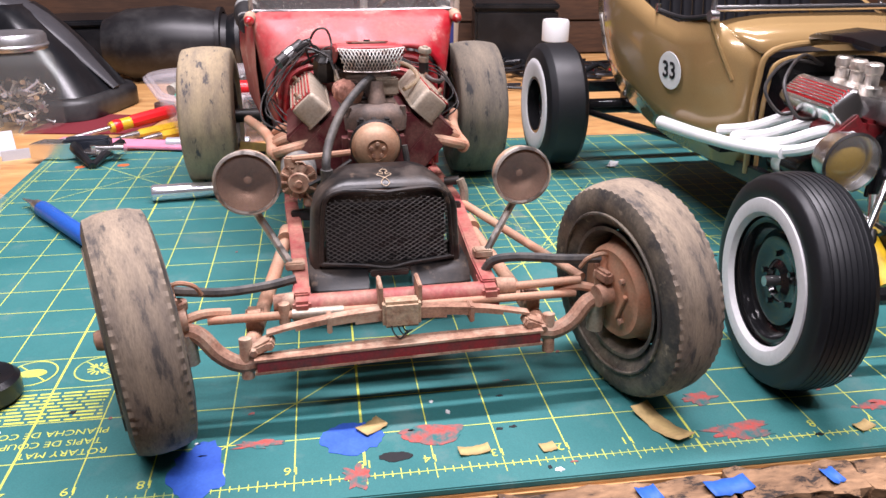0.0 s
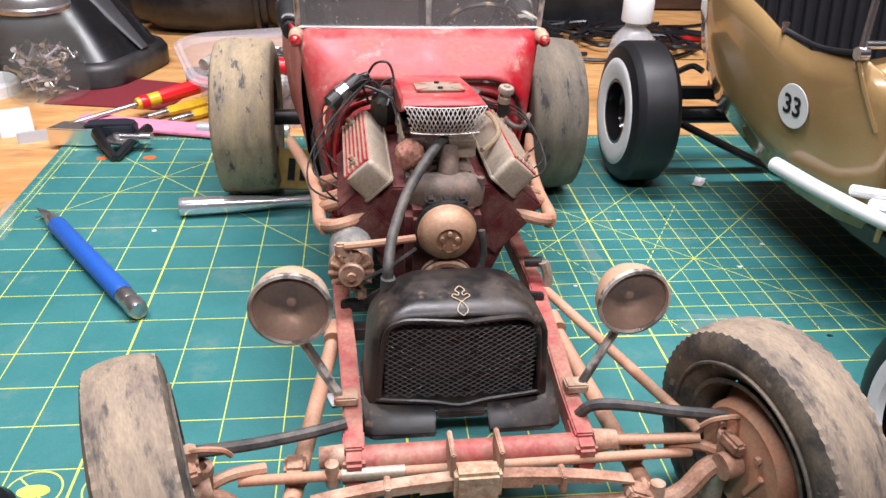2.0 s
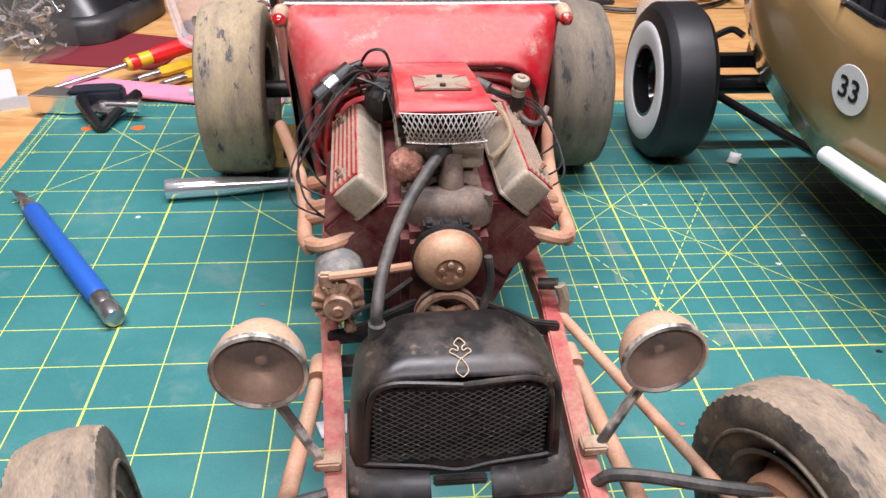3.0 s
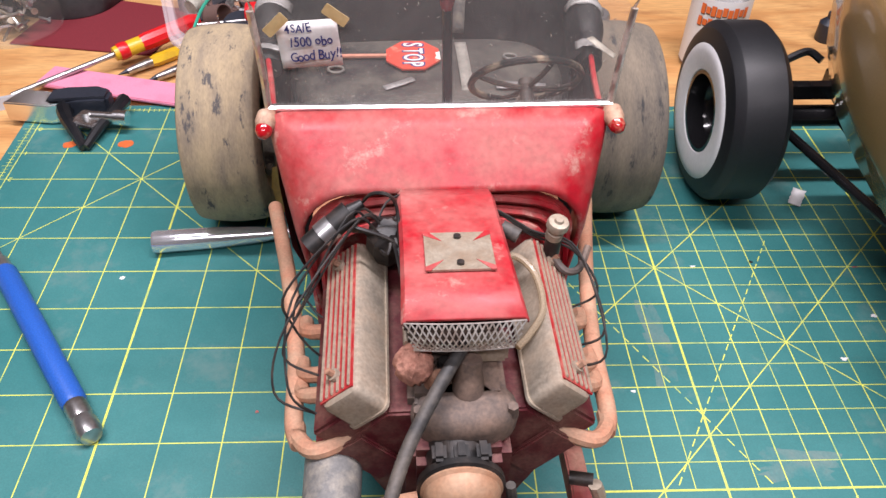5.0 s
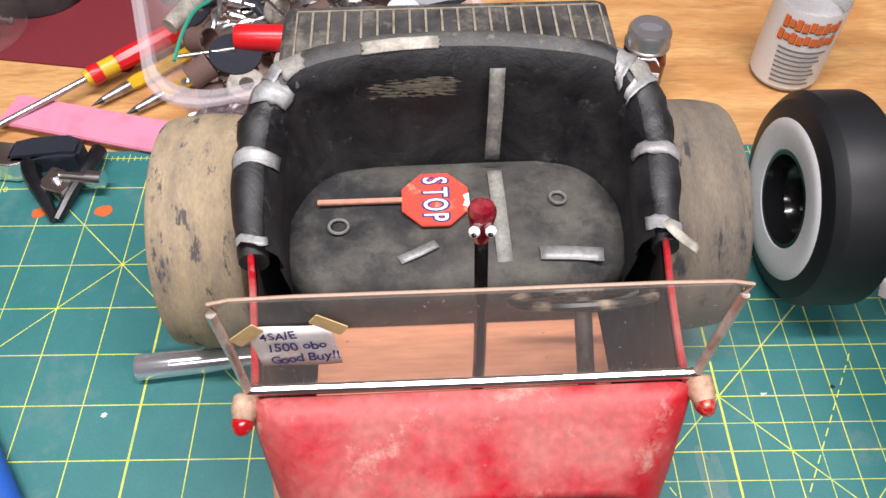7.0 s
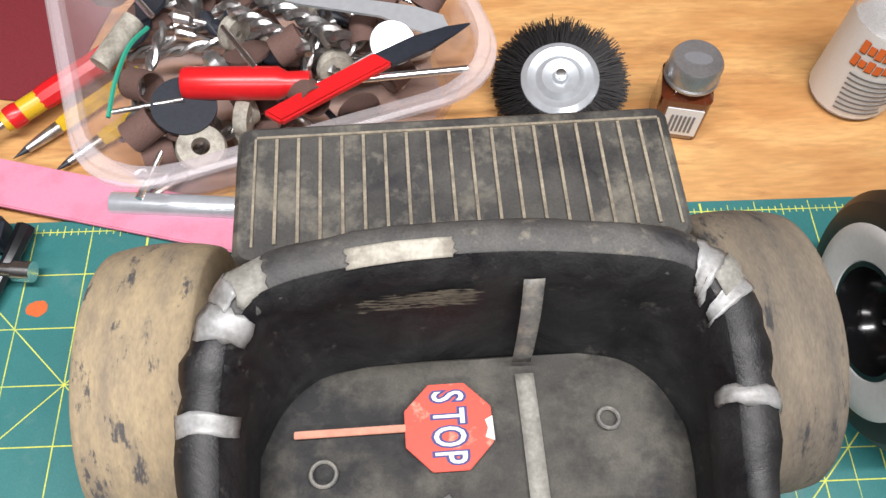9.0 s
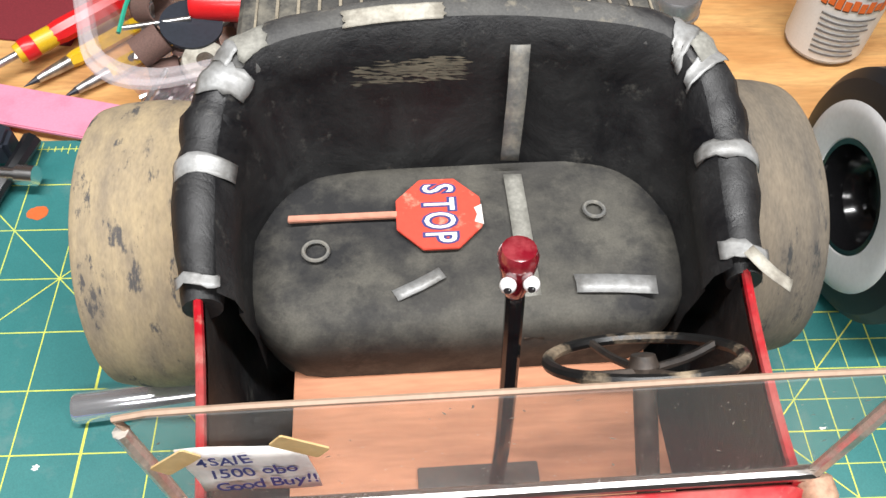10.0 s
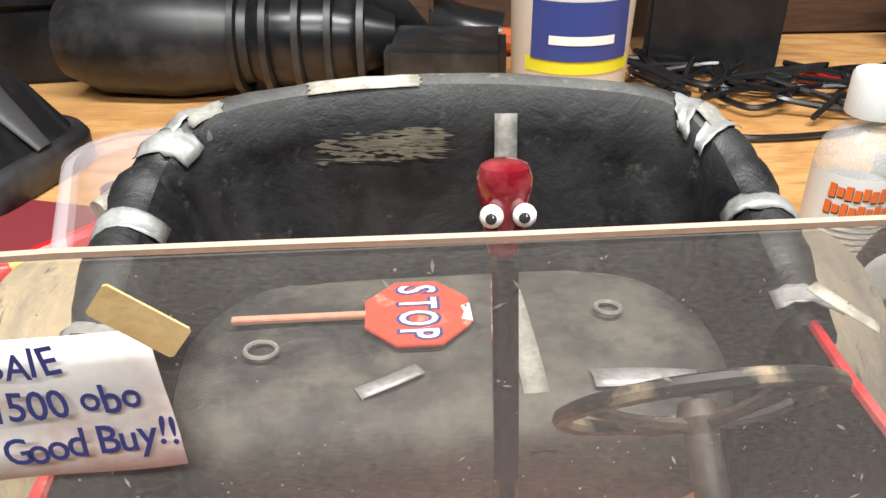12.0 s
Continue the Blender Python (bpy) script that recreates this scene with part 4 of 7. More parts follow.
# headlamps
for s, hz, hr in ((-1, 87.6, 0.93), (1, 85.0, 0.88)):
    c = V(s * 56.3, -98, hz)
    yaw = (0.04 * s, -1, 0.0)
    hl = part("headlamp", lathe(B(), [(q * hr, h * hr) for q, h in [(0, -13), (5, -12.6), (10, -9.5), (13, -4), (14, 1), (14.3, 3), (13.6, 3.6), (12.9, 3.2)]], c, yaw, 40), M_LAMPSHELL, car, "muddy round headlamp")
    lens = part("lens", lathe(B(), [(q * hr, h * hr) for q, h in [(12.9, 3.0), (9, 4.2), (5, 4.9), (0, 5.1)]], c, yaw, 40), M_LENSGLASS, hl, "brown-tinted dirty lens")
    lens.visible_shadow = False
    part("reflector", lathe(B(), [(q * hr, h * hr) for q, h in [(0, -8.5), (4, -7.8), (8.5, -4.5), (11.5, -0.5), (12.8, 2.8)]], c, yaw, 40), M_REFLECTOR, hl)
    part("bulb", lathe(B(), [(q * hr, h * hr) for q, h in [(0, -1), (1.6, -1.6), (2, -3.5), (1.2, -8)]], c, yaw, 14), M_REFLECTOR, hl)
    part("bezel", lathe(B(), [(q * hr, h * hr) for q, h in [(12.7, 3.1), (13.2, 4.4), (14.2, 4.0), (14.4, 2.4)]], c, yaw, 40), M_DULLCHROME, hl)
    part("lamp_bracket", tube(B(), [c + V(0, 2, -13.6 * hr), c + V(-s * 3, 2, -17 * hr), V(s * 42, -101, 52)], 1.7, 8, 5), M_DULLCHROME, hl)
    part("bracket_foot", box(B(), (s * 40, -101, 51.5), (8, 6, 3.5)), M_RUST, hl, bevel=0.6)

# wheels of the red car


def tyre_profile(r, w, inner, crown=1.5, grooves=(), bulge=2.0):
    """Radius and height pairs, closed: tread, walls and bead."""
    h = w / 2
    out = [(inner, -h * 0.72), (inner + (r - inner) * 0.35, -h - bulge * 0.6), (inner + (r - inner) * 0.62, -h - bulge), (r - 3.2, -h - 0.4), (r - crown - 0.5, -h + 0.2), (r - crown, -h + 2.0)]
    for g in grooves:
        q = r - crown * (g * 2) ** 2
        out += [(q, g * w - 0.45), (q - 0.35, g * w - 0.3), (q - 0.35, g * w + 0.3), (q, g * w + 0.45)]
    if not grooves:
        out += [(r - crown * 0.4, -h * 0.6), (r, -h * 0.2), (r, h * 0.2), (r - crown * 0.4, h * 0.6)]
    return out + [(r - crown, h - 2.0), (r - crown - 0.5, h - 0.2), (r - 3.2, h + 0.4), (inner + (r - inner) * 0.62, h + bulge), (inner + (r - inner) * 0.35, h + bulge * 0.6), (inner, h * 0.72)]


def toothed(n):
    return lambda i, k: -0.65 if i in (4, 5, n - 6, n - 5) and k % 2 else 0.0


def front_wheel(parent, u, v, m_tyre, steer, camber, side):
    """side: +1 when the outer face looks along +x of the wheel."""
    r, w, rim = 45.0, 20.5, 27.0
    prof = tyre_profile(r, w, rim, 1.2, (), 1.2)
    wheel = part("wheel", lathe(B(), [(26.8, -8), (27.6, -9.5), (26, -9.5), (24.6, -7), (24, 0), (24.6, 7), (26, 9.5), (27.6, 9.5), (26.8, 8)], seg=48), M_TYREWALL, parent)
    wheel.matrix_basis = pose(u * MM, v * MM, r * MM, 0, camber, steer)
    tyre = part("tyre", lathe(B(), prof, seg=132, wobble=toothed(len(prof)), closed=True), m_tyre, wheel, "mud-streaked black rubber tyre", smooth=28)
    tyre.data.materials.append(M_TYREWALL)
    for p in tyre.data.polygons:
        if abs(p.center.x) > (w / 2 - 0.8) * MM or math.hypot(p.center.y, p.center.z) < (r - 4) * MM:
            p.material_index = 1
    part("wheel_disc", lathe(B(), [(24.5, 4 * side), (10, 6 * side), (8, 3 * side), (0, 3 * side)], seg=32), M_BRAKEDRUM, wheel)
    drum = part("brake_drum", lathe(B(), [(24.3, 3 * side), (20.6, -2 * side), (19.8, -8 * side), (18, -10 * side), (15, -9.4 * side), (12, -10.4 * side), (0, -11 * side)], seg=40), M_BRAKEDRUM, wheel, "rusty orange brake backing plate")
    part("drum_rib", box(B(), (-11.5 * side, -9, -2), (1.6, 2, 13), turned(25, 0, 0)), M_BRAKEDRUM, drum, bevel=0.3)
    part("wheel_cylinder", box(B(), (-13 * side, 1, 8), (4, 9, 5)), M_RUST, drum, bevel=1)
    part("spindle", rod(B(), (-11 * side, 0, 0), (-17 * side, 0, 0), 4.5), M_RUST, drum)
    for a in range(4):
        q = radians(45 + 90 * a)
        part("drum_bolt", rod(B(), (-10.5 * side, 12.5 * math.cos(q), 12.5 * math.sin(q)), (-12.2 * side, 12.5 * math.cos(q), 12.5 * math.sin(q)), 1.3, seg=6), M_RUST, drum)
    for face in (-1, 1):
        part("bead_ridge", lathe(B(), [(33.2 + 0.7 * math.cos(a), face * 11.6 + 0.7 * math.sin(a)) for a in np.linspace(0, math.tau, 7)[:-1]], seg=64, closed=True), M_TYREWALL, tyre)
    part("hub_cap", lathe(B(), [(0, 15.5 * side), (3.2, 15 * side), (3.8, 13.5 * side), (4.2, 9 * side), (4.4, 3 * side)], seg=16), M_RUST, wheel)
    return wheel


front_wheel(car, -97, -137.5, M_TYRE, 16.5, -3.0, -1)
front_wheel(car, 95.6, -133, M_TYRE, 13, -3.5, 1)


def rear_wheel(parent, u, v, side, m_tyre, label):
    r, w = 50.0, 34.0
    wheel = part("wheel", lathe(B(), [(26, -15), (27, -17), (24, -17), (23, 0), (24, 17), (27, 17), (26, 15)], seg=40), M_TYREWALL, parent)
    wheel.matrix_basis = pose(u * MM, v * MM, r * MM)
    part("tyre", lathe(B(), tyre_profile(r, w, 26, 1.6, (), 2.2), seg=72, closed=True), m_tyre, wheel, label, smooth=50)
    part("wheel_disc", lathe(B(), [(23.5, 3 * side), (8, 5 * side), (0, 8 * side)], seg=32), M_BLACK, wheel)
    part("back_disc", lathe(B(), [(23.5, -6 * side), (10, -9 * side), (0, -9 * side)], seg=32), M_BLACK, wheel)


rear_wheel(car, -97, 187, -1, M_TYREREAR, "wide slick tyre caked in tan mud")
rear_wheel(car, 97.5, 187, 1, M_TYREDARK, "wide slick black tyre filmed with dust")

# engine
bm = rings(B(), [[V(x, v, z) for x, z in ((-17, 46), (17, 46), (24, 62), (33, 84), (20, 97), (-20, 97), (-33, 84), (-24, 62))] for v in (-31, -30, 30, 31)])
block = part("engine_block", bm, M_DARKRED, car, "dark maroon engine block", bevel=0.8)
for s in (-1, 1):
    head = part("cylinder_head", box(B(), (s * 29, -1, 85.5), (17, 58, 19), turned(0, s * 42, 0)), M_DARKRED, car, bevel=1.0)
    tilt = turned(0, s * 42, 0)
    c = V(s * 28.5, -1, 100)
    bm = B()
    loops = []
    for h, g in ((-6, 0), (-5.2, 0), (-5.1, 0.5), (4.2, 0.5), (5.8, 1.0), (6.4, 2.2)):
        loops.append([c + tilt @ V(x, y, h) for x, y in rounded(-7.5 + g, -31 + g, 7.5 - g, 31 - g, 2.5, 3)])
    cover = part("valve_cover", rings(bm, loops), M_ALU, car, "dirty finned aluminium valve cover with red grooves")
    bm = B()
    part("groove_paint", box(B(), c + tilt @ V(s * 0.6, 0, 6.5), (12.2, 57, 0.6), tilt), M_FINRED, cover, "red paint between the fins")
    for k in range(6):
        part("fin", box(B(), c + tilt @ V(s * (-4.4 + 2.1 * k), 0, 7.0), (0.75, 56, 1.0), tilt), M_ALU, cover, bevel=0.25)
    for y in (-22, 22):
        part("cover_washer", rod(B(), c + tilt @ V(s * 0.8, y, 7), c + tilt @ V(s * 0.8, y, 8.2), 1.9, seg=14), M_ALU, cover)
        part("cover_bolt", rod(B(), c + tilt @ V(s * 0.8, y, 8), c + tilt @ V(s * 0.8, y, 10.2), 1.1, seg=6), M_RUST, cover)
    # exhaust headers
    for k, y in enumerate((-31, -14, -6, 12)):
        o = V(s * 28, y + 3, 84)
        part("header_pipe", tube(B(), [o, o + V(s * 12, -1 - (3 if k == 0 else 0), -2), o + V(s * 18, 2, -5), V(s * 47.5, y + 12, 76)], 2.6, 10, 5), M_HEADER, car)
    part("header_collector", tube(B(), [(s * 46, -27, 78), (s * 48.5, -18, 77), (s * 50, 10, 75.5), (s * 56, 50, 72), (s * 66, 98, 67)], 2.9, 12, 6), M_HEADER, car, "pinkish rusted exhaust pipe")
    part("block_plate", box(B(), (s * 25, -32, 78), (12, 2, 20), turned(0, s * 42, 0)), M_DARKRED, car, bevel=0.6)
intake = part("intake_manifold", box(B(), (0, -2, 97), (28, 56, 10)), M_INTAKE, car, bevel=2)
housing = part("thermostat_housing", rings(B(), [[V(2 + w * math.cos(q), -30 + d * math.sin(q), z) for q in np.linspace(0, math.tau, 25)[:-1]] for z, w, d in ((90, 15, 9), (96, 15.5, 9.5), (99, 14.5, 9), (101, 12, 7.5), (102, 8, 5.5))]), M_INTAKE, car, "dusty grey cast thermostat housing", smooth=60)
part("housing_neck", lathe(B(), [(4.6, 0), (4.2, 4), (3.4, 8), (3.2, 11), (0, 11)], (3, -27, 101), (0.05, 0.25, 1), 20), M_INTAKE, housing)
for x in (-11, 15):
    part("housing_bolt", rod(B(), (x, -33, 97), (x, -33, 101.5), 1.6, seg=6), M_INTAKE, housing)
for x, y, z, r, h in ((-8, -14, 101, 3.2, 9), (6, -14, 102, 3.6, 8), (11, -8, 101, 2.6, 8), (-3, -19, 100, 2.4, 6)):
    part("intake_fitting", lathe(B(), [(r, 0), (r, h * 0.6), (r * 0.7, h * 0.7), (r * 0.7, h), (0, h)], (x, y, z), (0, -0.1, 1), 14), M_ENGINEBLACK, car)
carb = part("carburettor", box(B(), (0, 2, 108), (24, 34, 16)), M_INTAKE, car, bevel=1.5)
for y in (-12, -2, 8, 18):
    part("carb_nut", rod(B(), (-13.5, y, 105), (-13.5, y, 112), 1.5, seg=6), M_ALU, carb)
part("carb_linkage", rod(B(), (-14, -18, 112), (-14, 20, 112), 0.6), M_ALU, carb)
part("carb_bowl", box(B(), (9, -17, 108), (12, 5, 9)), M_ALU, carb, bevel=1)
part("carb_bowl", box(B(), (-9, -17, 108), (9, 5, 7)), M_INTAKE, carb, bevel=1)
# scoop
bm = rings(B(), [[V(x * h + 1.0 - 0.02 * v, v, z + dz) for x, dz in ((-1, -b), (-1, -1.5), (-0.93, 0), (0.93, 0), (1, -1.5), (1, -b))] for v, h, z, b in ((-24, 16.9, 128, 2.5), (-10, 16.3, 127.5, 7), (10, 15.8, 125.5, 10), (34, 15.6, 121.8, 12), (41, 15.4, 119.5, 12))], close=False, caps=False)
scoop = part("air_scoop", bm, M_RED, car, "dusty red air scoop")
scoop.modifiers.new("thickness", "SOLIDIFY").thickness = 0.0012
# black plate put in for the shade inside the scoop, behind the mesh
part("scoop_shade_plate", box(B(), (0, 10, 115.5), (29, 52, 1.4)), M_ENGINEBLACK, scoop)
bm = B()


def mesh_point(a, b):
    """A point on the bulging mesh: a across, b down."""
    x = a * (16.0 - 2.5 * b)
    return V(x + 1.4, -25.2 - 2.2 * math.sin(math.pi * b) * (1 - 0.5 * a * a), 127 - 10.5 * b + 0.8 * a * a)


n = 9
for i in range(-n - 3, n + 4):
    for d in (-1, 1):
        pts = []
        for k in range(9):
            b = k / 8
            a = (i + d * b * 3) / n
            if abs(a) <= 1:
                pts.append(mesh_point(a, b))
        for p, q in zip(pts, pts[1:]):
            rod(bm, p, q, 0.26, seg=4)
for k, q in ((0.0, 0.2), (1.0, 0.4)):
    tube(bm, [mesh_point(a, k) for a in (-1, -0.5, 0, 0.5, 1)], q, 5, 3)
part("scoop_mesh", bm, M_MESH, scoop, "silver diamond mesh over the scoop mouth")
plate = part("scoop_plate", slab(B(), [(x * 1.02, y * 1.0) for x, y in ((-9.6, 9.2), (-9.6, -9.2), (9.6, -9.2), (9.6, 9.2))], -0.3, 0.35), M_CROSS, scoop, "bare metal cross plate")
plate.matrix_basis = pose(0.0018, 0.003, 0.1267, -7.5)
for sx in (-1, 1):
    for sy in (-1, 1):
        part("plate_notch", slab(B(), [(sx * 9.9, sy * 9.5), (sx * 8.4, sy * 9.5), (sx * 4.6, sy * 4.6), (sx * 9.9, sy * 7.8)], 0.1, 0.5), M_RED, plate)
for y in (-6.5, 6.5):
    part("plate_screw", rod(B(), (0, y, 0), (0, y, 1.2), 1.1, seg=10), M_ENGINEBLACK, plate)
# front of the engine
part("timing_cover", box(B(), (0, -36, 74), (30, 12, 34)), M_DARKRED, car, bevel=3)
pump = part("water_pump", rod(B(), (0, -36, 86), (0, -48, 86), 10, 9), M_ENGINEBLACK, car)
for s in (-1, 0, 1):
    part("pump_lug", box(B(), (s * 6, -44, 96), (4, 6, 5)), M_ENGINEBLACK, pump, bevel=1)
part("pump_rim", lathe(B(), [(10, 0), (12.0, 0.4), (12.2, 2.4), (11.2, 3)], (0, -46, 86.6), (0, -1, 0), 40), M_ENGINEBLACK, car)
dome = part("fan_pulley", lathe(B(), [(11.0, 0), (11.4, 1.6), (10.6, 2.4), (10.4, 4.0), (9.2, 6.4), (7, 8.2), (4.9, 9.0), (4.7, 8.0), (0, 8.0)], (0, -48, 86.6), (0, -1, 0), 44), M_COPPER, car, "copper-brown domed pulley")
for k in range(5):
    a = k * math.tau / 5 + 0.3
    part("pulley_bolt", rod(B(), (3.0 * math.cos(a), -55, 86.6 + 3.0 * math.sin(a)), (3.0 * math.cos(a), -58, 86.6 + 3.0 * math.sin(a)), 0.9, seg=6), M_RUST, dome)
part("crank_pulley", lathe(B(), [(8.0, 0), (10.6, -0.6), (11.2, 1), (10.2, 2.4), (11.2, 4), (10.6, 5.6), (8.8, 5.2), (8.4, 2)], (0, -49, 65), (0, -1, 0), 40, closed=True), M_RUST, car)
for k in range(3):
    a = k * math.tau / 3 + 0.5
    part("pulley_spoke", rod(B(), (0, -51, 65), (8.6 * math.cos(a), -51, 65 + 8.6 * math.sin(a)), 1.4), M_RUST, car)
part("fan_belt", lathe(B(), [(10.4, 1.2), (11.1, 2.4), (10.4, 3.6)], (0, -49, 65), (0, -1, 0), 40), M_WIRE, car)
part("belt_run", tube(B(), [(13.6, -48, 86), (14.5, -49.5, 76), (11.5, -52, 64)], 1.5, 8), M_RUBBERHOSE, car)
part("lower_hose", tube(B(), [(10, -46, 62), (14, -60, 60), (12, -72, 58)], 3.2, 10), M_RUBBERHOSE, car)
# radiator hose
part("top_hose", tube(B(), [(2, -20, 112), (0, -24, 113), (-6, -33, 110), (-15, -48, 103), (-21.5, -65, 95), (-24, -77, 89.5), (-24.4, -79.6, 84)], 1.95, 12), M_RUBBERHOSE, car, "grey rubber radiator hose")
part("hose_neck", rod(B(), (-24.5, -79.5, 78), (-24.3, -80, 85.5), 2.6), M_RUBBERHOSE, car)
part("filler_clay", lathe(B(), [(0, -5), (3.5, -4.6), (4.9, -3), (5.3, -1), (5.6, 1), (5.3, 2.6), (4.4, 4.2), (3.0, 5.2), (1.5, 5.9), (0, 6)], (-12, -22, 107), (0.2, -0.2, 1), 30, wobble=lambda i, k: 1.1 * noise.noise(V(k * 0.8, i * 2.3, 2)) + 0.5 * noise.noise(V(k * 2.1, i * 4, 7))), M_RAG, car, "crumbly pink-brown lump")
part("filler_neck", rod(B(), (-8, -24, 99), (-5, -27, 108), 2.2), M_RUST, car)
# alternator
alt = part("alternator", lathe(B(), [(0, -2), (7.4, -1.6), (8.4, 2), (8.6, 18), (7.4, 21), (0, 21)], (-36.5, -48, 72), (0.02, 1, 0.08), 30), M_GREYTAPE, car, "grey alternator with rusty front")
part("alternator_face", lathe(B(), [(8.7, 0), (8.9, 2.6), (6, 4), (4, 4.2)], (-36.5, -48, 72), (0, -1, 0), 24, wobble=lambda i, k: -0.9 if k % 4 == 0 and i < 2 else 0), M_RUST, alt)
part("alternator_pulley", lathe(B(), [(0, 9), (1.6, 9), (1.8, 7.6), (4.6, 7.6), (5, 6.6), (4.2, 5.8), (5, 5), (4.6, 4)], (-36.5, -48, 72), (0, -1, 0), 24), M_RUST, alt)
for k in range(12):
    a = k * math.tau / 12
    part("fan_blade", box(B(), (-36.5 + 7 * math.cos(a), -52.4, 72 + 7 * math.sin(a)), (3.4, 2.2, 0.8), turned(0, -math.degrees(a), 0)), M_RUST, alt)
part("alternator_ear", box(B(), (-40, -51, 81), (5, 3, 6)), M_RUST, alt, bevel=0.8)
part("alternator_ear", box(B(), (-33, -51, 62), (4, 3, 6)), M_RUST, alt, bevel=0.8)
part("alternator_bracket", tube(B(), [(-39, -52, 83), (-26, -51, 83.5), (-12, -49, 84)], 1.5, 8), M_HEADER, alt)
part("alternator_wire", tube(B(), [(-32, -58, 72), (-22, -56, 76), (-12, -52, 81)], 0.8, 6), M_WIRE, alt)
# coil, regulator, ignition leads
coil = part("ignition_coil", rod(B(), (-43, 20, 114), (-30, 27, 122.5), 3.9, seg=20), M_ENGINEBLACK, car, "black ignition coil in a clamp")
part("coil_clamp", rod(B(), (-39.0, 22.2, 116.6), (-35.2, 24.2, 119.1), 4.3, seg=20), M_STEEL, coil)
part("coil_cap", rod(B(), (-30, 27, 122.5), (-26, 28.5, 124.6), 2.4, 1.4), M_ENGINEBLACK, coil)
part("coil_lead", tube(B(), [(-26.5, 28.3, 124.4), (-23, 26, 130), (-18, 24, 131), (-15.5, 24, 126), (-15, 18, 118)], 0.6, 6, 6), M_WIRE, coil)
reg = part("oil_filler", lathe(B(), [(0, 5.4), (1.2, 5.4), (1.6, 4.6), (3.2, 4.4), (3.6, 3.6), (3.6, 2), (2.4, 1.4), (2.4, 0), (2.8, -0.4), (2.8, -3), (1.8, -4), (1.8, -9), (0, -9)], (34.5, 23, 116), (0.1, -0.15, 1), 20), M_ALU, car, "small grimy oil filler cup")
part("filler_collar", rod(B(), (34.4, 23.3, 112.5), (34.2, 23.6, 106), 2.7, seg=14), M_ENGINEBLACK, reg)
part("filler_pipe", tube(B(), [(34.5, 22, 106), (38, 17, 104), (43, 19, 103), (47, 26, 106)], 1.3, 8), M_INTAKE, reg)
part("distributor", lathe(B(), [(0, 9), (3, 9), (6, 6), (6.6, 0), (5, -6), (0, -6)], (-18.5, 26, 110), (0, -0.3, 1), 18, wobble=lambda i, k: 0.6 * (k % 2)), M_ENGINEBLACK, car)
leads = random.Random(9)
for k in range(8):
    a = V(-19 + leads.uniform(-4, 4), 26 + leads.uniform(-4, 4), 117)
    y = (-24, -10, -2, 14)[k % 4]
    if k < 5:
        part("spark_lead", tube(B(), [a, a + V(-8, -3, 5 + leads.uniform(0, 5)), (-38 - leads.uniform(0, 12), 4 + leads.uniform(-9, 8), 108 + leads.uniform(-7, 5)), (-45 - leads.uniform(0, 8), y + 4, 97 + leads.uniform(-3, 3)), (-41, y + 1, 88), (-34, y, 87)], 0.42, 6, 6), M_WIRE, car)
    else:
        part("spark_lead", tube(B(), [a, a + V(8, 12, 3), (12, 33, 119), (28, 28, 117 - k), (42, 10 + 2 * k, 110 - 2 * (k - 5)), (47 + k - 5, y, 97), (38, y, 88)], 0.42, 6, 6), M_WIRE, car)
for k in range(3):
    part("spark_lead", tube(B(), [(-27 + leads.uniform(-5, 5), 30, 112), (-24 + leads.uniform(-6, 6), 20 + leads.uniform(-6, 4), 117 + leads.uniform(-3, 5)), (-17, 24 + leads.uniform(-6, 6), 116 + leads.uniform(-3, 4)), (-14, 12 + leads.uniform(-6, 8), 110)], 0.65, 6, 6), M_WIRE, car)
part("fuel_hose", tube(B(), [(14, 10, 112), (20, 14, 114), (26, 8, 112), (27, -4, 109), (22, -12, 107), (18, -16, 106)], 1.15, 8), M_CLEARHOSE, car, "milky clear fuel hose")
part("fuel_filter", rod(B(), (17, 22, 119), (22, 19, 117.5), 2.4, seg=14), M_RUBBERHOSE, car)
# licence plate under the rear
lp = part("licence_plate", box(B(), (0, 0, 0), (34, 1.2, 26)), M_YELLOWPLATE, car, "dirty yellow licence plate", bevel=0.4)
lp.matrix_basis = pose(-0.064, 0.172, 0.019, -12, 12, 20)
for k in range(3):
    part("plate_bar", box(B(), (-8 + 8 * k, -1.0, 0), (4.5, 0.5, 14)), M_BLACKPRINT, lp)
# steering wheel, gear lever
sw = part("steering_wheel", lathe(B(), [(20.5 + 1.4 * math.cos(a), 1.4 * math.sin(a)) for a in np.linspace(0, math.tau, 9)[:-1]], seg=44, axis=(0, 0, 1), closed=True), M_STEER, car, "black steering wheel with worn tan rim")
sw.matrix_basis = pose(0.034, 0.0951, 0.1275, -51, -3, 0)
for k in range(4):
    a = k * math.tau / 4 + 0.4
    part("wheel_spoke", tube(B(), [(2 * math.cos(a), 2 * math.sin(a), -3), (12 * math.cos(a), 12 * math.sin(a), -2), (20 * math.cos(a), 20 * math.sin(a), 0)], 1.0, 6), M_BLACK, sw)
part("wheel_hub", lathe(B(), [(0, 1), (2.6, 0.5), (3.4, -2), (2.4, -5), (0, -5)], axis=(0, 0, 1), seg=20), M_BLACK, sw)
part("steering_column", rod(B(), (0, 0, -4), (0, 4, -54), 2.6), M_BLACK, sw)
lever = part("gear_lever", tube(B(), [(4, 84, 80), (4.5, 88, 110), (4, 95, 150), (3.8, 96.5, 156)], 1.9, 10), M_GLOSSBLACK, car)
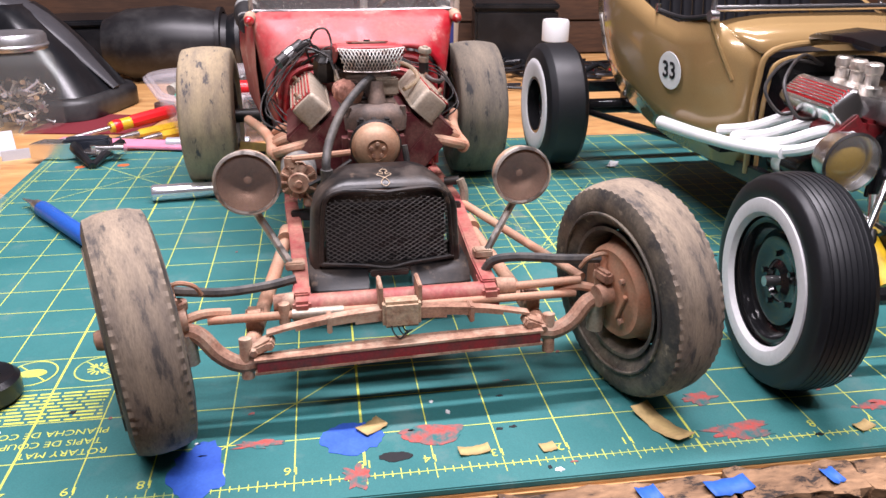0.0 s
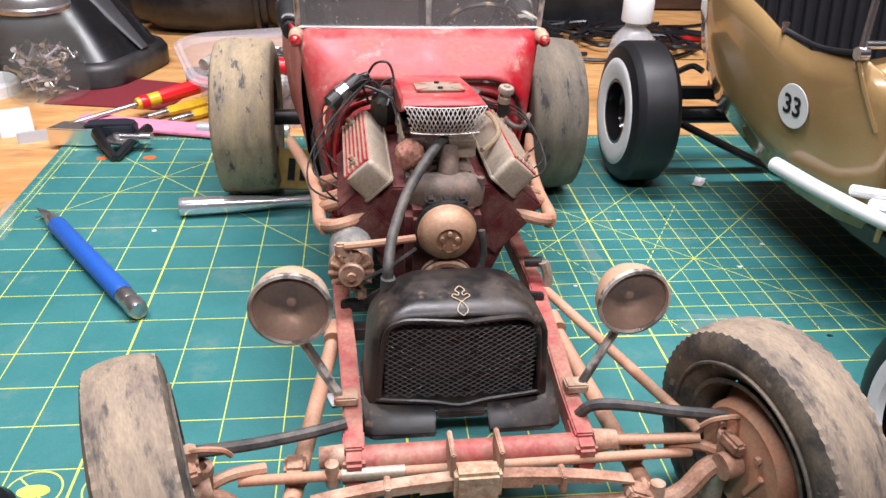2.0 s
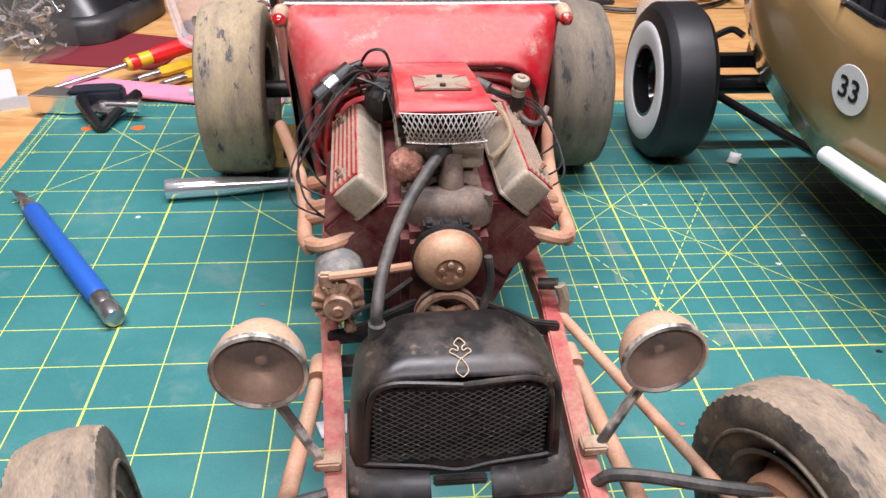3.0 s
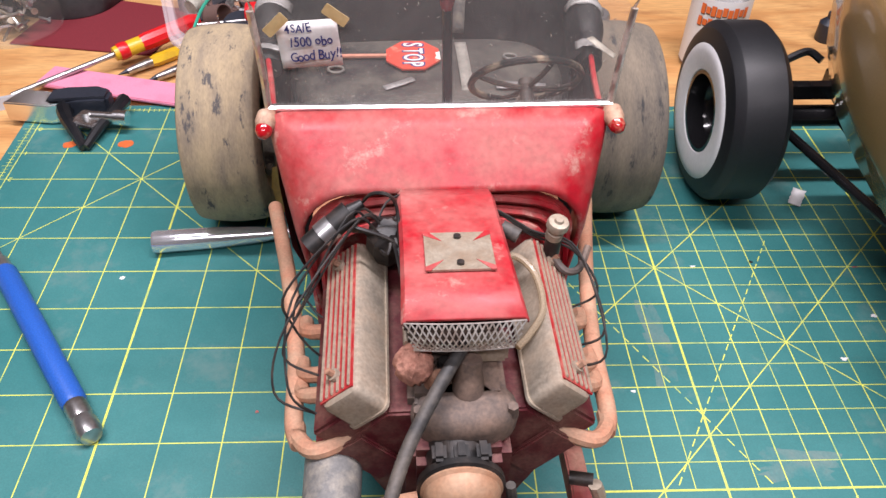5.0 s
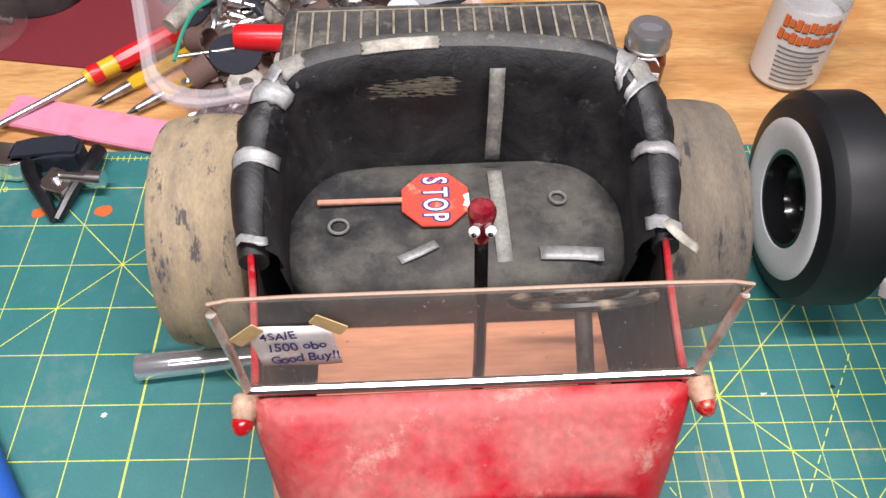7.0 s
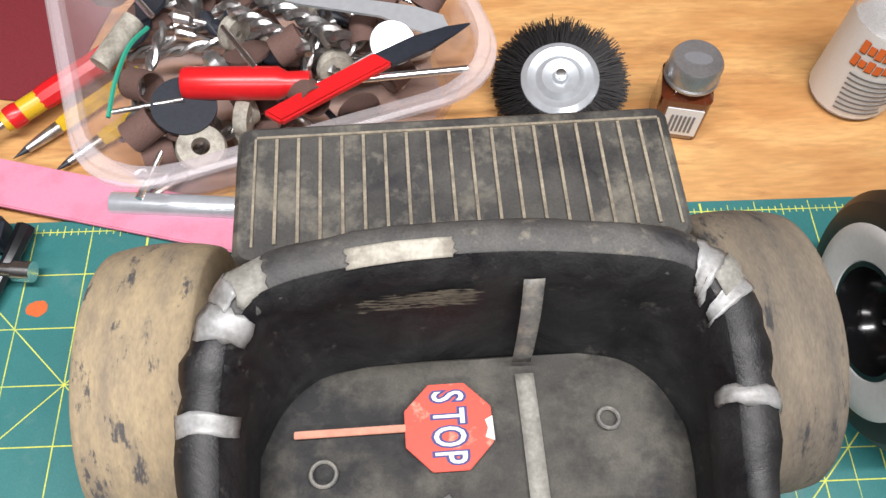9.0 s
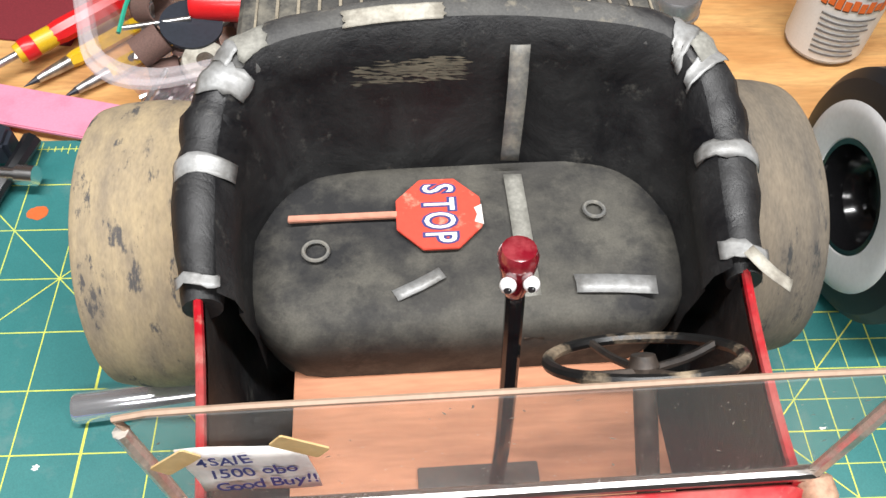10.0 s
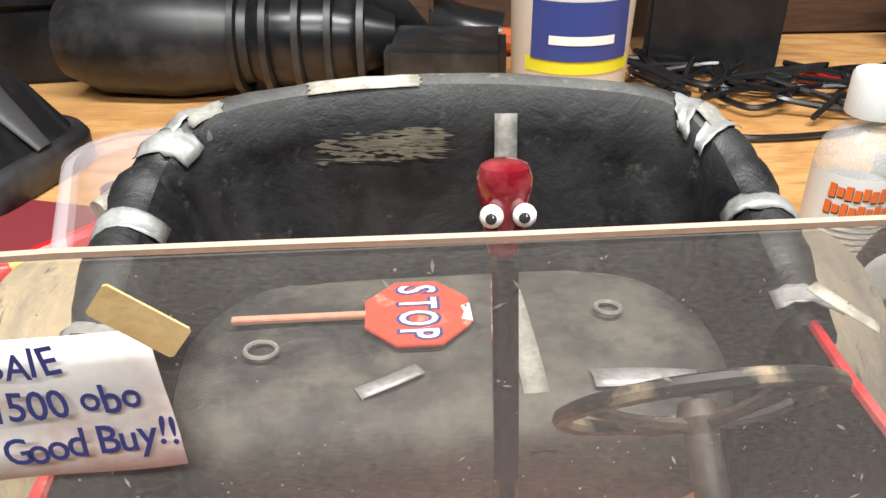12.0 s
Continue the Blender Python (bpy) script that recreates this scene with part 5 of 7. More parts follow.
knob = part("shift_knob", lathe(B(), [(0, -6.4), (2.0, -6.2), (2.7, -3.6), (3.0, -1.4), (3.3, 0.6), (3.7, 2.6), (3.7, 4.4), (3.1, 5.8), (2.0, 6.3), (0, 6.4)], (3.8, 97, 161.5), (0, 0.12, 1), 18), M_KNOB, lever, "clear dark red shift knob with bead eyes")
for s in (-1, 1):
    bead = part("bead_eye", lathe(B(), [(1.55 * math.sin(a), -1.55 * math.cos(a)) for a in np.linspace(0, math.pi, 9)], (3.8 + s * 2.1, 93.4, 162.2), (0, 0, 1), 16), M_EYEWHITE, lever)
    part("pupil", lathe(B(), [(0, 0.4), (0.7, 0.25), (0.85, -0.3)], (3.8 + s * 2.1 - 0.2, 92.25, 162.5), (-0.1, -1, 0.4), 12), M_BLACKPRINT, lever)

# ---- patches of tape and small things on the red car ----


def rim_tape(i0, i1, a0, a1, mat=None, label="", skew=0.0, lift=0.0):
    """Tape wrapped over the rolled rim between two stations and two angles."""
    loops = []
    for k in range(7):
        f = i0 + (i1 - i0) * k / 6
        i = max(0, min(len(rim_pts) - 2, int(f)))
        p = rim_pts[i].lerp(rim_pts[i + 1], f - i)
        d = (rim_pts[i + 1] - rim_pts[i]).normalized()
        inward = V(0, 0, 1).cross(d).normalized()
        if inward.dot(V(0, 140, 0) - V(p.x, p.y, 0)) < 0:
            inward = -inward
        row = []
        for j in range(9):
            a = radians(a0 + (a1 - a0) * j / 8)
            crease = 0.8 * noise.noise(p * 0.13) + 0.6 * math.sin(f * 2.1) * (1 if 8 < f < 22 or 38 < f < 52 else 0.15)
            r = 7.35 + max(crease, -0.2) + 0.5 * lift + 1.7 * max(0.0, math.cos(a)) ** 2 + 0.12 * noise.noise(V(f * 3, j * 0.8, 1))
            jag = noise.noise(V(i0 * 3.1, j * 2.3, 5)) * 1.2 if k in (0, 6) else 0
            q = p + inward * math.cos(a) * r + V(0, 0, 1) * (math.sin(a) * r - 4)
            row.append(q + d * (skew * (j - 4) + jag))
        loops.append(row)
    ob = part("tape_patch", rings(B(), loops, close=False, caps=False), mat or M_TAPE, car, label or "strip of silver duct tape", smooth=60)
    ob.modifiers.new("thickness", "SOLIDIFY").thickness = 0.00015
    return ob


def lay_tape(points, width, mat, label="", normal=(0, 0, 1)):
    """A flat strip of tape along points."""
    pts = curve_points(points, 4)
    n = Vector(normal)
    loops = []
    for i, p in enumerate(pts):
        d = (pts[min(i + 1, len(pts) - 1)] - pts[max(i - 1, 0)]).normalized()
        s = d.cross(n).normalized() * width / 2
        up = s.cross(d).normalized()
        wob = 0.3 * noise.noise(p * 0.7)
        loops.append([p - s + d * noise.noise(p) * (1 if i in (0, len(pts) - 1) else 0), p + up * wob, p + s])
    ob = part("tape_patch", rings(B(), loops, close=False, caps=False), mat, car, label or "strip of duct tape", smooth=60)
    ob.modifiers.new("thickness", "SOLIDIFY").thickness = 0.00015
    return ob


rim_tape(24.6, 29.4, 50, 88, M_PALETAPE, "pale strip of cloth tape on the rim")
rim_tape(18.0, 20.6, 55, 150, M_OLDTAPE, skew=0.15)
rim_tape(14.6, 17.2, 25, 128, skew=-0.3, lift=0.2)
rim_tape(17.0, 18.6, 80, 165, skew=0.3, lift=0.5)
rim_tape(40.8, 42.8, 20, 125, skew=-0.6)
rim_tape(43.8, 45.4, 25, 135, skew=-0.55, lift=0.2)
rim_tape(42.2, 44.6, 70, 165, M_OLDTAPE, skew=-0.3, lift=0.45)
rim_tape(8.3, 9.7, 15, 165)
rim_tape(50.8, 52.1, 15, 165, skew=0.12)
rim_tape(0.5, 1.3, 50, 130, skew=0.2)
rim_tape(58.3, 59.6, 35, 130, skew=0.35)
lay_tape([(62, 118, 133), (66, 113, 131.5), (71, 110, 129)], 3.5, M_PALETAPE)
lay_tape([(15.8, 176, 144.5), (15.4, 171.5, 134), (15.0, 168.6, 121), (14.8, 167.4, 110)], 5.2, M_GREYTAPE, "worn dark grey tape down the backrest", normal=(0, -1, 0.3))
lay_tape([(15.6, 165, 106.7), (15.8, 150, 107), (15.9, 132, 106.9), (16.2, 120.5, 104.2), (16.4, 116.4, 98.5)], 5.2, M_OLDTAPE, "dusty grey tape over the cushion")
lay_tape([(28, 127.5, 106.6), (38, 126.8, 106.8), (49, 126, 106.3)], 5.6, M_TAPE)
lay_tape([(-19, 126.5, 106.4), (-12, 129.5, 107), (-6.5, 132.5, 107.2)], 3.6, M_TAPE)
# tan dust dragged across the backrest in fine streaks
pick = random.Random(33)
bm = B()
for k in range(280):
    f = 25.4 + 5.4 * pick.random() ** 0.7
    i = int(f)
    p = rim_pts[i].lerp(rim_pts[i + 1], f - i)
    drop = 4 + 8 * pick.betavariate(2, 2)
    half, thin = pick.uniform(0.5, 3.2), pick.uniform(0.06, 0.45)
    c = V(p.x - 3, p.y - 9.3 - 0.13 * drop, p.z - 2 - drop)
    e, u = V(half, 0, -0.12 * half * pick.uniform(0, 1)), V(0, 0, thin)
    bm.faces.new([bm.verts.new(c + w) for w in (-e, -u, e, u)])
tagged(part("dust_smear", bm, M_SMEAR, car, "tan dust rubbed into the backrest"), kind="stuff")
for u, v, r in ((-39.6, 141.3, 3.3), (36.8, 151, 2.8)):
    part("seat_button", lathe(B(), [(r + 0.55 * math.cos(a), 0.55 * math.sin(a)) for a in np.linspace(0, math.tau, 7)[:-1]], (u, v, 106.9), (0.05, 0.1, 1), 28, closed=True), M_GREYTAPE, car, "small ring pressed into the seat")

sign = thing("toy_stop_sign", "small red octagonal stop sign on a stick lying on the seat", "toy sign", 0, 0, 0)
sign.matrix_basis = car.matrix_basis @ pose(-0.0063, 0.1513, 0.1076, 2, 0, 0)
octagon = [(12.6 * math.cos(radians(22.5 + 45 * k)), 12.6 * math.sin(radians(22.5 + 45 * k))) for k in range(8)]
part("sign_board", slab(B(), octagon, -0.5, 0.5), M_STOPRED, sign, bevel=0.2)
part("stick", box(B(), (-26, 0.4, -0.2), (30, 2.0, 1.2)), M_STICK, sign, bevel=0.2)
for k, ch in enumerate("STOP"):
    m = pose(-0.0003, (8.1 - 5.4 * k) * MM, 0.0006, 0, 0, -90) @ Matrix.Diagonal((0.66, 1.14, 1, 1))
    letters("letter_outline", ch, 10.6, M_BLUEINK, sign, m, extrude=0.03, bold=0.75)
    letters("letter", ch, 10.6, M_PAPER, sign, Matrix.Translation((0, 0, 0.0001)) @ m, extrude=0.06, bold=0.08)
part("torn_corner", slab(B(), [(12.0, -4.4), (9.6, -3.4), (10.4, -1), (9.8, 1.2), (11.8, 2.2)], 0.3, 0.6), M_PAPER, sign, "torn pale corner")

# the for-sale note, taped to the inside of the windscreen
note = thing("paper_note", "creased handwritten for-sale note taped to the windscreen", "note")
note.matrix_basis = car.matrix_basis @ pose(-0.0414, 0.0652, 0.1596, 86, 0, 0) @ pose(0, 0, 0.0012, 0, 0, 5)
bm = B()
loops = [[V(x, y, 0.5 * math.sin(x * 0.2) + 0.2 * math.sin(y * 0.5)) for y in np.linspace(-7.6, 7.6, 6)] for x in np.linspace(-9.6, 9.6, 9)]
sheet = part("sheet", rings(bm, loops, close=False, caps=False), M_PAPER, note)
sheet.modifiers.new("thickness", "SOLIDIFY").thickness = 0.0002
hand = random.Random(17)
for text, x, y, size in (("4SAlE", -6.8, 5.6, 3.9), ("1500 obo", -6.0, 1.0, 4.1), ("Good Buy!!", -6.0, -3.7, 4.3)):
    for ch in text:
        step = {"1": 1.5, "l": 1.0, " ": 1.0, "!": 1.0, "i": 0.9}.get(ch, 1.85)
        if ch != " ":
            m = pose((x + step / 2) * MM, (y + hand.uniform(-0.25, 0.25)) * MM, 0.0010, 0, 0, hand.uniform(-4, 8))
            m = m @ Matrix(((0.86, hand.uniform(0.12, 0.26), 0, 0), (0, 1, 0, 0), (0, 0, 1, 0), (0, 0, 0, 1)))
            letters("letter", ch, size * hand.uniform(0.9, 1.1), M_BLUEINK, note, m, extrude=0.02, bold=0.05)
        x += step
        y += 0.04
for x, y, rz in ((-9.0, 7.6, 38), (9.6, 8.9, -42)):
    tape = part("masking_tape", slab(B(), rounded(-4.1, -1.75, 4.1, 1.75, 0.3, 1), -0.15, 0.15), M_MASKING, note, "strip of tan masking tape")
    tape.matrix_basis = pose(x * MM, y * MM, 0.0013, 0, 0, rz)

# dust specks on the windscreen
pick = random.Random(21)
bm = B()
for k in range(260):
    x, y, q = pick.uniform(-57, 57), 2 + 34 * pick.random() ** 1.5, pick.uniform(0.05, 0.2)
    a = pick.uniform(0, 3.1)
    d, e = V(math.cos(a), math.sin(a), 0) * q * pick.choice((1, 1, 1, 4)), V(-math.sin(a), math.cos(a), 0) * q
    c = V(x, y, 0.84)
    bm.faces.new([bm.verts.new(c + t) for t in (-d, -e, d, e)])
tagged(part("dust_specks", bm, M_PALETAPE, ws, "pale dust specks on the windscreen"), kind="stuff")

# ---- the clean gold model car ----
gold = thing("model_car", "glossy gold-tan scale model hot rod with white side pipes", "model car", 285, 0, 0, 1.0)
STATIONS = ((14, 47, 38, 46, 116), (22, 56, 48, 47, 122), (33, 68, 57, 48, 133), (48, 71.5, 61, 49, 130), (65, 75, 64.5, 50, 127), (87, 79, 69, 54, 130), (110, 81, 70, 58, 137), (135, 84, 71, 63, 144), (165, 85, 70, 70, 152), (188, 82, 66, 76, 158), (205, 68, 52, 82, 160), (214, 40, 30, 84, 160), (217, 0, 0, 85, 160))
for s in (-1, 1):
    loops = []
    for v, half, low, z0, z1 in STATIONS:
        h = z1 - z0
        loops.append([V(s * low, v, z0), V(s * (low + (half - low) * 0.55), v, z0 + h * 0.25), V(s * (half - (half - low) * 0.12), v, z0 + h * 0.55), V(s * half, v, z0 + h * 0.82), V(s * (half - 0.5), v, z1)])
    side = part("body_side", rings(B(), loops, close=False, caps=False), M_GOLD, gold, "glossy gold-tan body side", smooth=60)
    side.modifiers.new("thickness", "SOLIDIFY").thickness = 0.0016
    part("side_moulding", tube(B(), [(s * 69.5, 33, 131), (s * 65, 29, 118), (s * 57, 23, 99)], 1.2, 6), M_GOLD, gold)
    part("inner_trim", rings(B(), [[V(s * (half - 5), v, z1 - 30), V(s * (half - 3), v, z1 - 1)] for v, half, low, z0, z1 in STATIONS[2:-2]], close=False, caps=False), M_TUFT, gold)
    part("rail_bar", tube(B(), [(s * 69, 33, 134), (s * 73, 60, 130), (s * 77.5, 87, 132)], 1.4, 8), M_GREYPLASTIC, gold)
    part("windscreen_post", tube(B(), [(s * 69, 33, 133), (s * 67, 36, 150), (s * 65, 39, 175)], 1.8, 8), M_CHROME, gold, "silver windscreen post")
    part("post_hinge", rod(B(), (s * 71, 33, 134), (s * 66, 33, 134), 3.2), M_CHROME, gold)
    part("trim_knob", rod(B(), (s * 78, 87, 131), (s * 78, 87, 136), 1.8), M_CHROME, gold)
    # frame, pipes and running gear
    part("frame_rail", rings(B(), [[V(s * (u + du), v, z + dz) for du, dz in ((-3, -5), (3, -5), (3, 5), (-3, 5))] for u, v, z in ((36, -135, 46), (38, -60, 46), (46, 30, 46), (50, 100, 52), (50, 215, 62))]), M_GLOSSBLACK, gold, bevel=0.6)
    part("radius_rod", rod(B(), (s * 78, 196, 42), (s * 52, 60, 50), 2.6), M_GLOSSBLACK, gold)
    for k, y in enumerate((-62, -46, -30, -14)):
        part("header_pipe", tube(B(), [(s * 36, y, 86), (s * 45, y + 2, 84), (s * 56, y + 12, 77), (s * 63, y + 32, 71)], 3.0, 10, 5), M_WHITEPAINT, gold)
    part("side_pipe", tube(B(), [(s * 61, -44, 74), (s * 66, -10, 69), (s * 72, 30, 66), (s * 77, 67, 64.5)], 3.6, 12, 6, radii=(3.2, 4.2)), M_WHITEPAINT, gold, "white side exhaust pipe")
    tilt = turned(0, s * 40, 0)
    c = V(s * 33, -27, 97)
    vc = part("valve_cover", rings(B(), [[c + tilt @ V(x, y, h) for x, y in rounded(-9 + g, -24 + g, 9 - g, 24 - g, 2.5, 3)] for h, g in ((-8, 0), (5, 0), (7, 1.4))]), M_CHROME, gold, "chrome valve cover with red fins")
    part("cover_paint", box(B(), c + tilt @ V(0, 0, 7.2), (11.5, 42, 0.5), tilt), M_REDPLASTIC, vc)
    for k in range(6):
        part("fin", box(B(), c + tilt @ V(-4.6 + 1.85 * k, 0, 7.7), (1.0, 42, 1.2), tilt), M_CHROME, vc)
    part("head", box(B(), (s * 30, -28, 84), (16, 50, 16), tilt), M_OXBLOOD, gold, bevel=1)
    hc = V(s * 66, -100, 86)
    hl = part("headlamp", lathe(B(), [(0, -15), (6, -14), (11, -10), (12.6, -3), (13.2, 2), (13.8, 3.4), (12.6, 4)], hc, (s * 0.05, -1, 0), 36), M_CHROME, gold, "chrome headlamp with amber lens")
    part("reflector", lathe(B(), [(12.6, 3.6), (11.2, 1.5), (9.6, -1.5)], hc, (s * 0.05, -1, 0), 36), M_CHROME, hl)
    part("lens", lathe(B(), [(9.7, -1.4), (8, 0.2), (4, 1.6), (0, 2)], hc, (s * 0.05, -1, 0), 36), M_AMBERLENS, hl)
    cover = part("lens_cover", lathe(B(), [(12.7, 3.8), (9, 6.2), (4, 7.6), (0, 8)], hc, (s * 0.05, -1, 0), 36), M_LENSCOVER, hl)
    cover.visible_shadow = False
    part("steering_rod", rod(B(), (s * 62, -112, 40), (s * 40, -96, 74), 1.8), M_CHROME, gold)
    part("shock_tube", rod(B(), (s * 50, -108, 34), (s * 42, -92, 66), 2.6), M_CHROME, gold)
    part("lamp_bracket", tube(B(), [hc + V(0, 2, -13), hc + V(-s * 4, 3, -22), V(s * 42, -100, 52)], 2.2, 8), M_CHROME, hl)
part("cowl_top", rings(B(), [[V(x * h, v, z - 5 * abs(x) ** 4) for x in np.linspace(-1, 1, 13)] for v, h, z in ((12, 47, 121), (22, 56, 127), (33, 67, 135))], close=False, caps=False), M_GOLD, gold).modifiers.new("thickness", "SOLIDIFY").thickness = 0.0016
part("firewall_trim", tube(B(), [(-47, 11, 46), (-48, 11, 98), (-36, 11, 119), (36, 11, 119), (48, 11, 98), (47, 11, 46)], 1.8, 8), M_GOLD, gold)
part("firewall_trim", tube(B(), [(-42, 9, 46), (-43, 9, 95), (-32, 9, 113), (32, 9, 113), (43, 9, 95), (42, 9, 46)], 1.4, 8), M_GOLD, gold)
part("firewall", box(B(), (0, 13, 80), (88, 2, 66)), M_GLOSSBLACK, gold, bevel=0.5)
part("windscreen_rail", rod(B(), (-68, 33, 138), (68, 33, 138), 2.0), M_CHROME, gold, "silver windscreen rail")
for k in range(17):
    part("seat_pleat", rings(B(), [[V(-68 + 8.5 * k + 4.2 * math.cos(a), 150 + 10 * f + 3.2 * math.sin(a), 96 + 58 * f) for a in np.linspace(0, math.tau, 9)[:-1]] for f in (0, 0.5, 0.95, 1)]), M_TUFT, gold)
part("seat", box(B(), (0, 130, 92), (138, 44, 16)), M_TUFT, gold, bevel=4)
part("floor_pan", box(B(), (0, 100, 58), (120, 160, 3)), M_GLOSSBLACK, gold)
part("engine_block", box(B(), (0, -22, 74), (44, 58, 34)), M_OXBLOOD, gold, bevel=2)
part("front_cover", box(B(), (0, -56, 68), (36, 8, 38)), M_GLOSSBLACK, gold, bevel=3)
part("crank_pulley", lathe(B(), [(0, 6), (4, 6), (9, 4), (10, 0), (9, -3), (0, -3)], (0, -66, 58), (0, -1, 0), 28), M_CHROME, gold)
part("intake", box(B(), (0, -28, 96), (34, 70, 14)), M_STEEL, gold, bevel=2)
for k in range(3):
    for s in (-1, 1):
        part("carburettor", lathe(B(), [(0, 0), (5, 0), (5.4, 4), (3.4, 5), (3.4, 10), (4.2, 11), (4.2, 15), (3.4, 16), (2.6, 16), (2.4, 10)], (s * 20, -46 + 12 * k, 103), (0, 0, 1), 18), M_DULLCHROME, gold)
part("air_scoop", rings(B(), [[V(x * w, v, z + dz) for x, dz in ((-1, -3), (-1, 0), (0, 2.5), (1, 0), (1, -3))] for v, w, z in ((-40, 14, 126), (-26, 22, 129), (0, 24, 128), (12, 20, 125))]), M_GLOSSBLACK, gold)
part("spark_lead", tube(B(), [(-14, 4, 110), (-30, 0, 116), (-50, -18, 105), (-48, -30, 90), (-38, -32, 88)], 1.0, 6), M_WIRE, gold)
part("spark_lead", tube(B(), [(-14, 4, 110), (-34, 6, 112), (-52, -4, 100), (-48, -14, 88), (-38, -16, 88)], 1.0, 6), M_WIRE, gold)
part("starter", rod(B(), (-34, -30, 58), (-34, 0, 58), 8), M_GLOSSBLACK, gold)
part("starter_band", rod(B(), (-34, -14, 58), (-34, -6, 58), 8.4), M_LABEL, gold)
part("front_axle", tube(B(), [(-88, -128, 42), (-70, -130, 34), (0, -132, 34), (70, -130, 34), (88, -128, 42)], 4, 10), M_GLOSSBLACK, gold)
part("yellow_spring", rod(B(), (-46, -118, 30), (-46, -96, 44), 7), M_YELLOW, gold)
part("rear_axle", rod(B(), (-95, 200, 46), (95, 200, 46), 6), M_GLOSSBLACK, gold)
part("axle_truss", box(B(), (0, 200, 62), (160, 6, 8)), M_GLOSSBLACK, gold)
part("hose_joint", tube(B(), [(-78, 214, 72), (-66, 216, 76), (-60, 210, 74)], 2.2, 8), M_BLACKPLASTIC, gold)
badge = part("race_number_disc", lathe(B(), [(0, 0.25), (11.6, 0.25), (11.8, 0)], seg=40, axis=(0, 0, 1)), M_LABEL, gold, "white round door number disc")
badge.matrix_basis = pose(-0.0757, 0.066, 0.0975, 90, 0, -80) @ pose(0, 0, 0, 6, 0, 0)
letters("numeral", "33", 14.5, M_BLACKPRINT, badge, pose(0, 0, 0.0006), extrude=0.05, bold=0.25)


def show_wheel(parent, x, y, r, w, side, steer, ribs):
    wheel = part("wheel", lathe(B(), [(r * 0.6, -w * 0.36), (r * 0.62, -w * 0.42), (r * 0.54, -w * 0.42), (r * 0.5, 0), (r * 0.54, w * 0.42), (r * 0.62, w * 0.42), (r * 0.6, w * 0.36)], seg=48), M_GLOSSBLACK, parent)
    wheel.matrix_basis = pose(x * MM, y * MM, r * MM, 0, 0, steer)
    grooves = tuple(np.linspace(-0.36, 0.36, ribs)) if ribs else ()
    prof = tyre_profile(r, w, r * 0.58, 1.4, grooves, 1.6)
    part("tyre", lathe(B(), prof, seg=96, closed=True, wobble=(lambda i, k: 0.45 * toothed(len(prof))(i, k)) if ribs else None), M_BLACKTYRE, wheel, "clean black rubber tyre", smooth=50)
    h = side * (w / 2 + 1.4)
    part("whitewall", lathe(B(), [(r * 0.60, h - side * 1.6), (r * 0.64, h + side * 0.4), (r * 0.70, h + side * 0.9), (r * 0.765, h + side * 0.6), (r * 0.775, h - side * 0.9)], seg=64), M_WHITE, wheel, "white sidewall band")
    part("wheel_disc", lathe(B(), [(r * 0.58, side * w * 0.44), (r * 0.55, side * w * 0.40), (r * 0.52, side * w * 0.22), (r * 0.48, side * w * 0.16), (r * 0.44, side * w * 0.18), (r * 0.41, side * w * 0.26), (r * 0.36, side * w * 0.27), (r * 0.30, side * w * 0.22), (r * 0.20, side * w * 0.22), (r * 0.16, side * w * 0.28), (r * 0.13, side * w * 0.30), (r * 0.11, side * w * 0.22), (0, side * w * 0.22)], seg=40), M_GLOSSBLACK, wheel)
    for k in range(5):
        a = k * math.tau / 5
        part("lug_nut", rod(B(), (side * w * 0.20, 0.25 * r * math.cos(a), 0.25 * r * math.sin(a)), (side * w * 0.28, 0.25 * r * math.cos(a), 0.25 * r * math.sin(a)), 1.2, seg=6), M_GLOSSBLACK, wheel)
    part("spindle_end", rod(B(), (side * w * 0.1, 0, 0), (side * (w * 0.5), 0, 0), 2.2), M_STEEL, wheel)


show_wheel(gold, -106.5, -132, 45.5, 22, -1, -4, 8)
show_wheel(gold, 105, -126, 45.5, 22, 1, -4, 8)


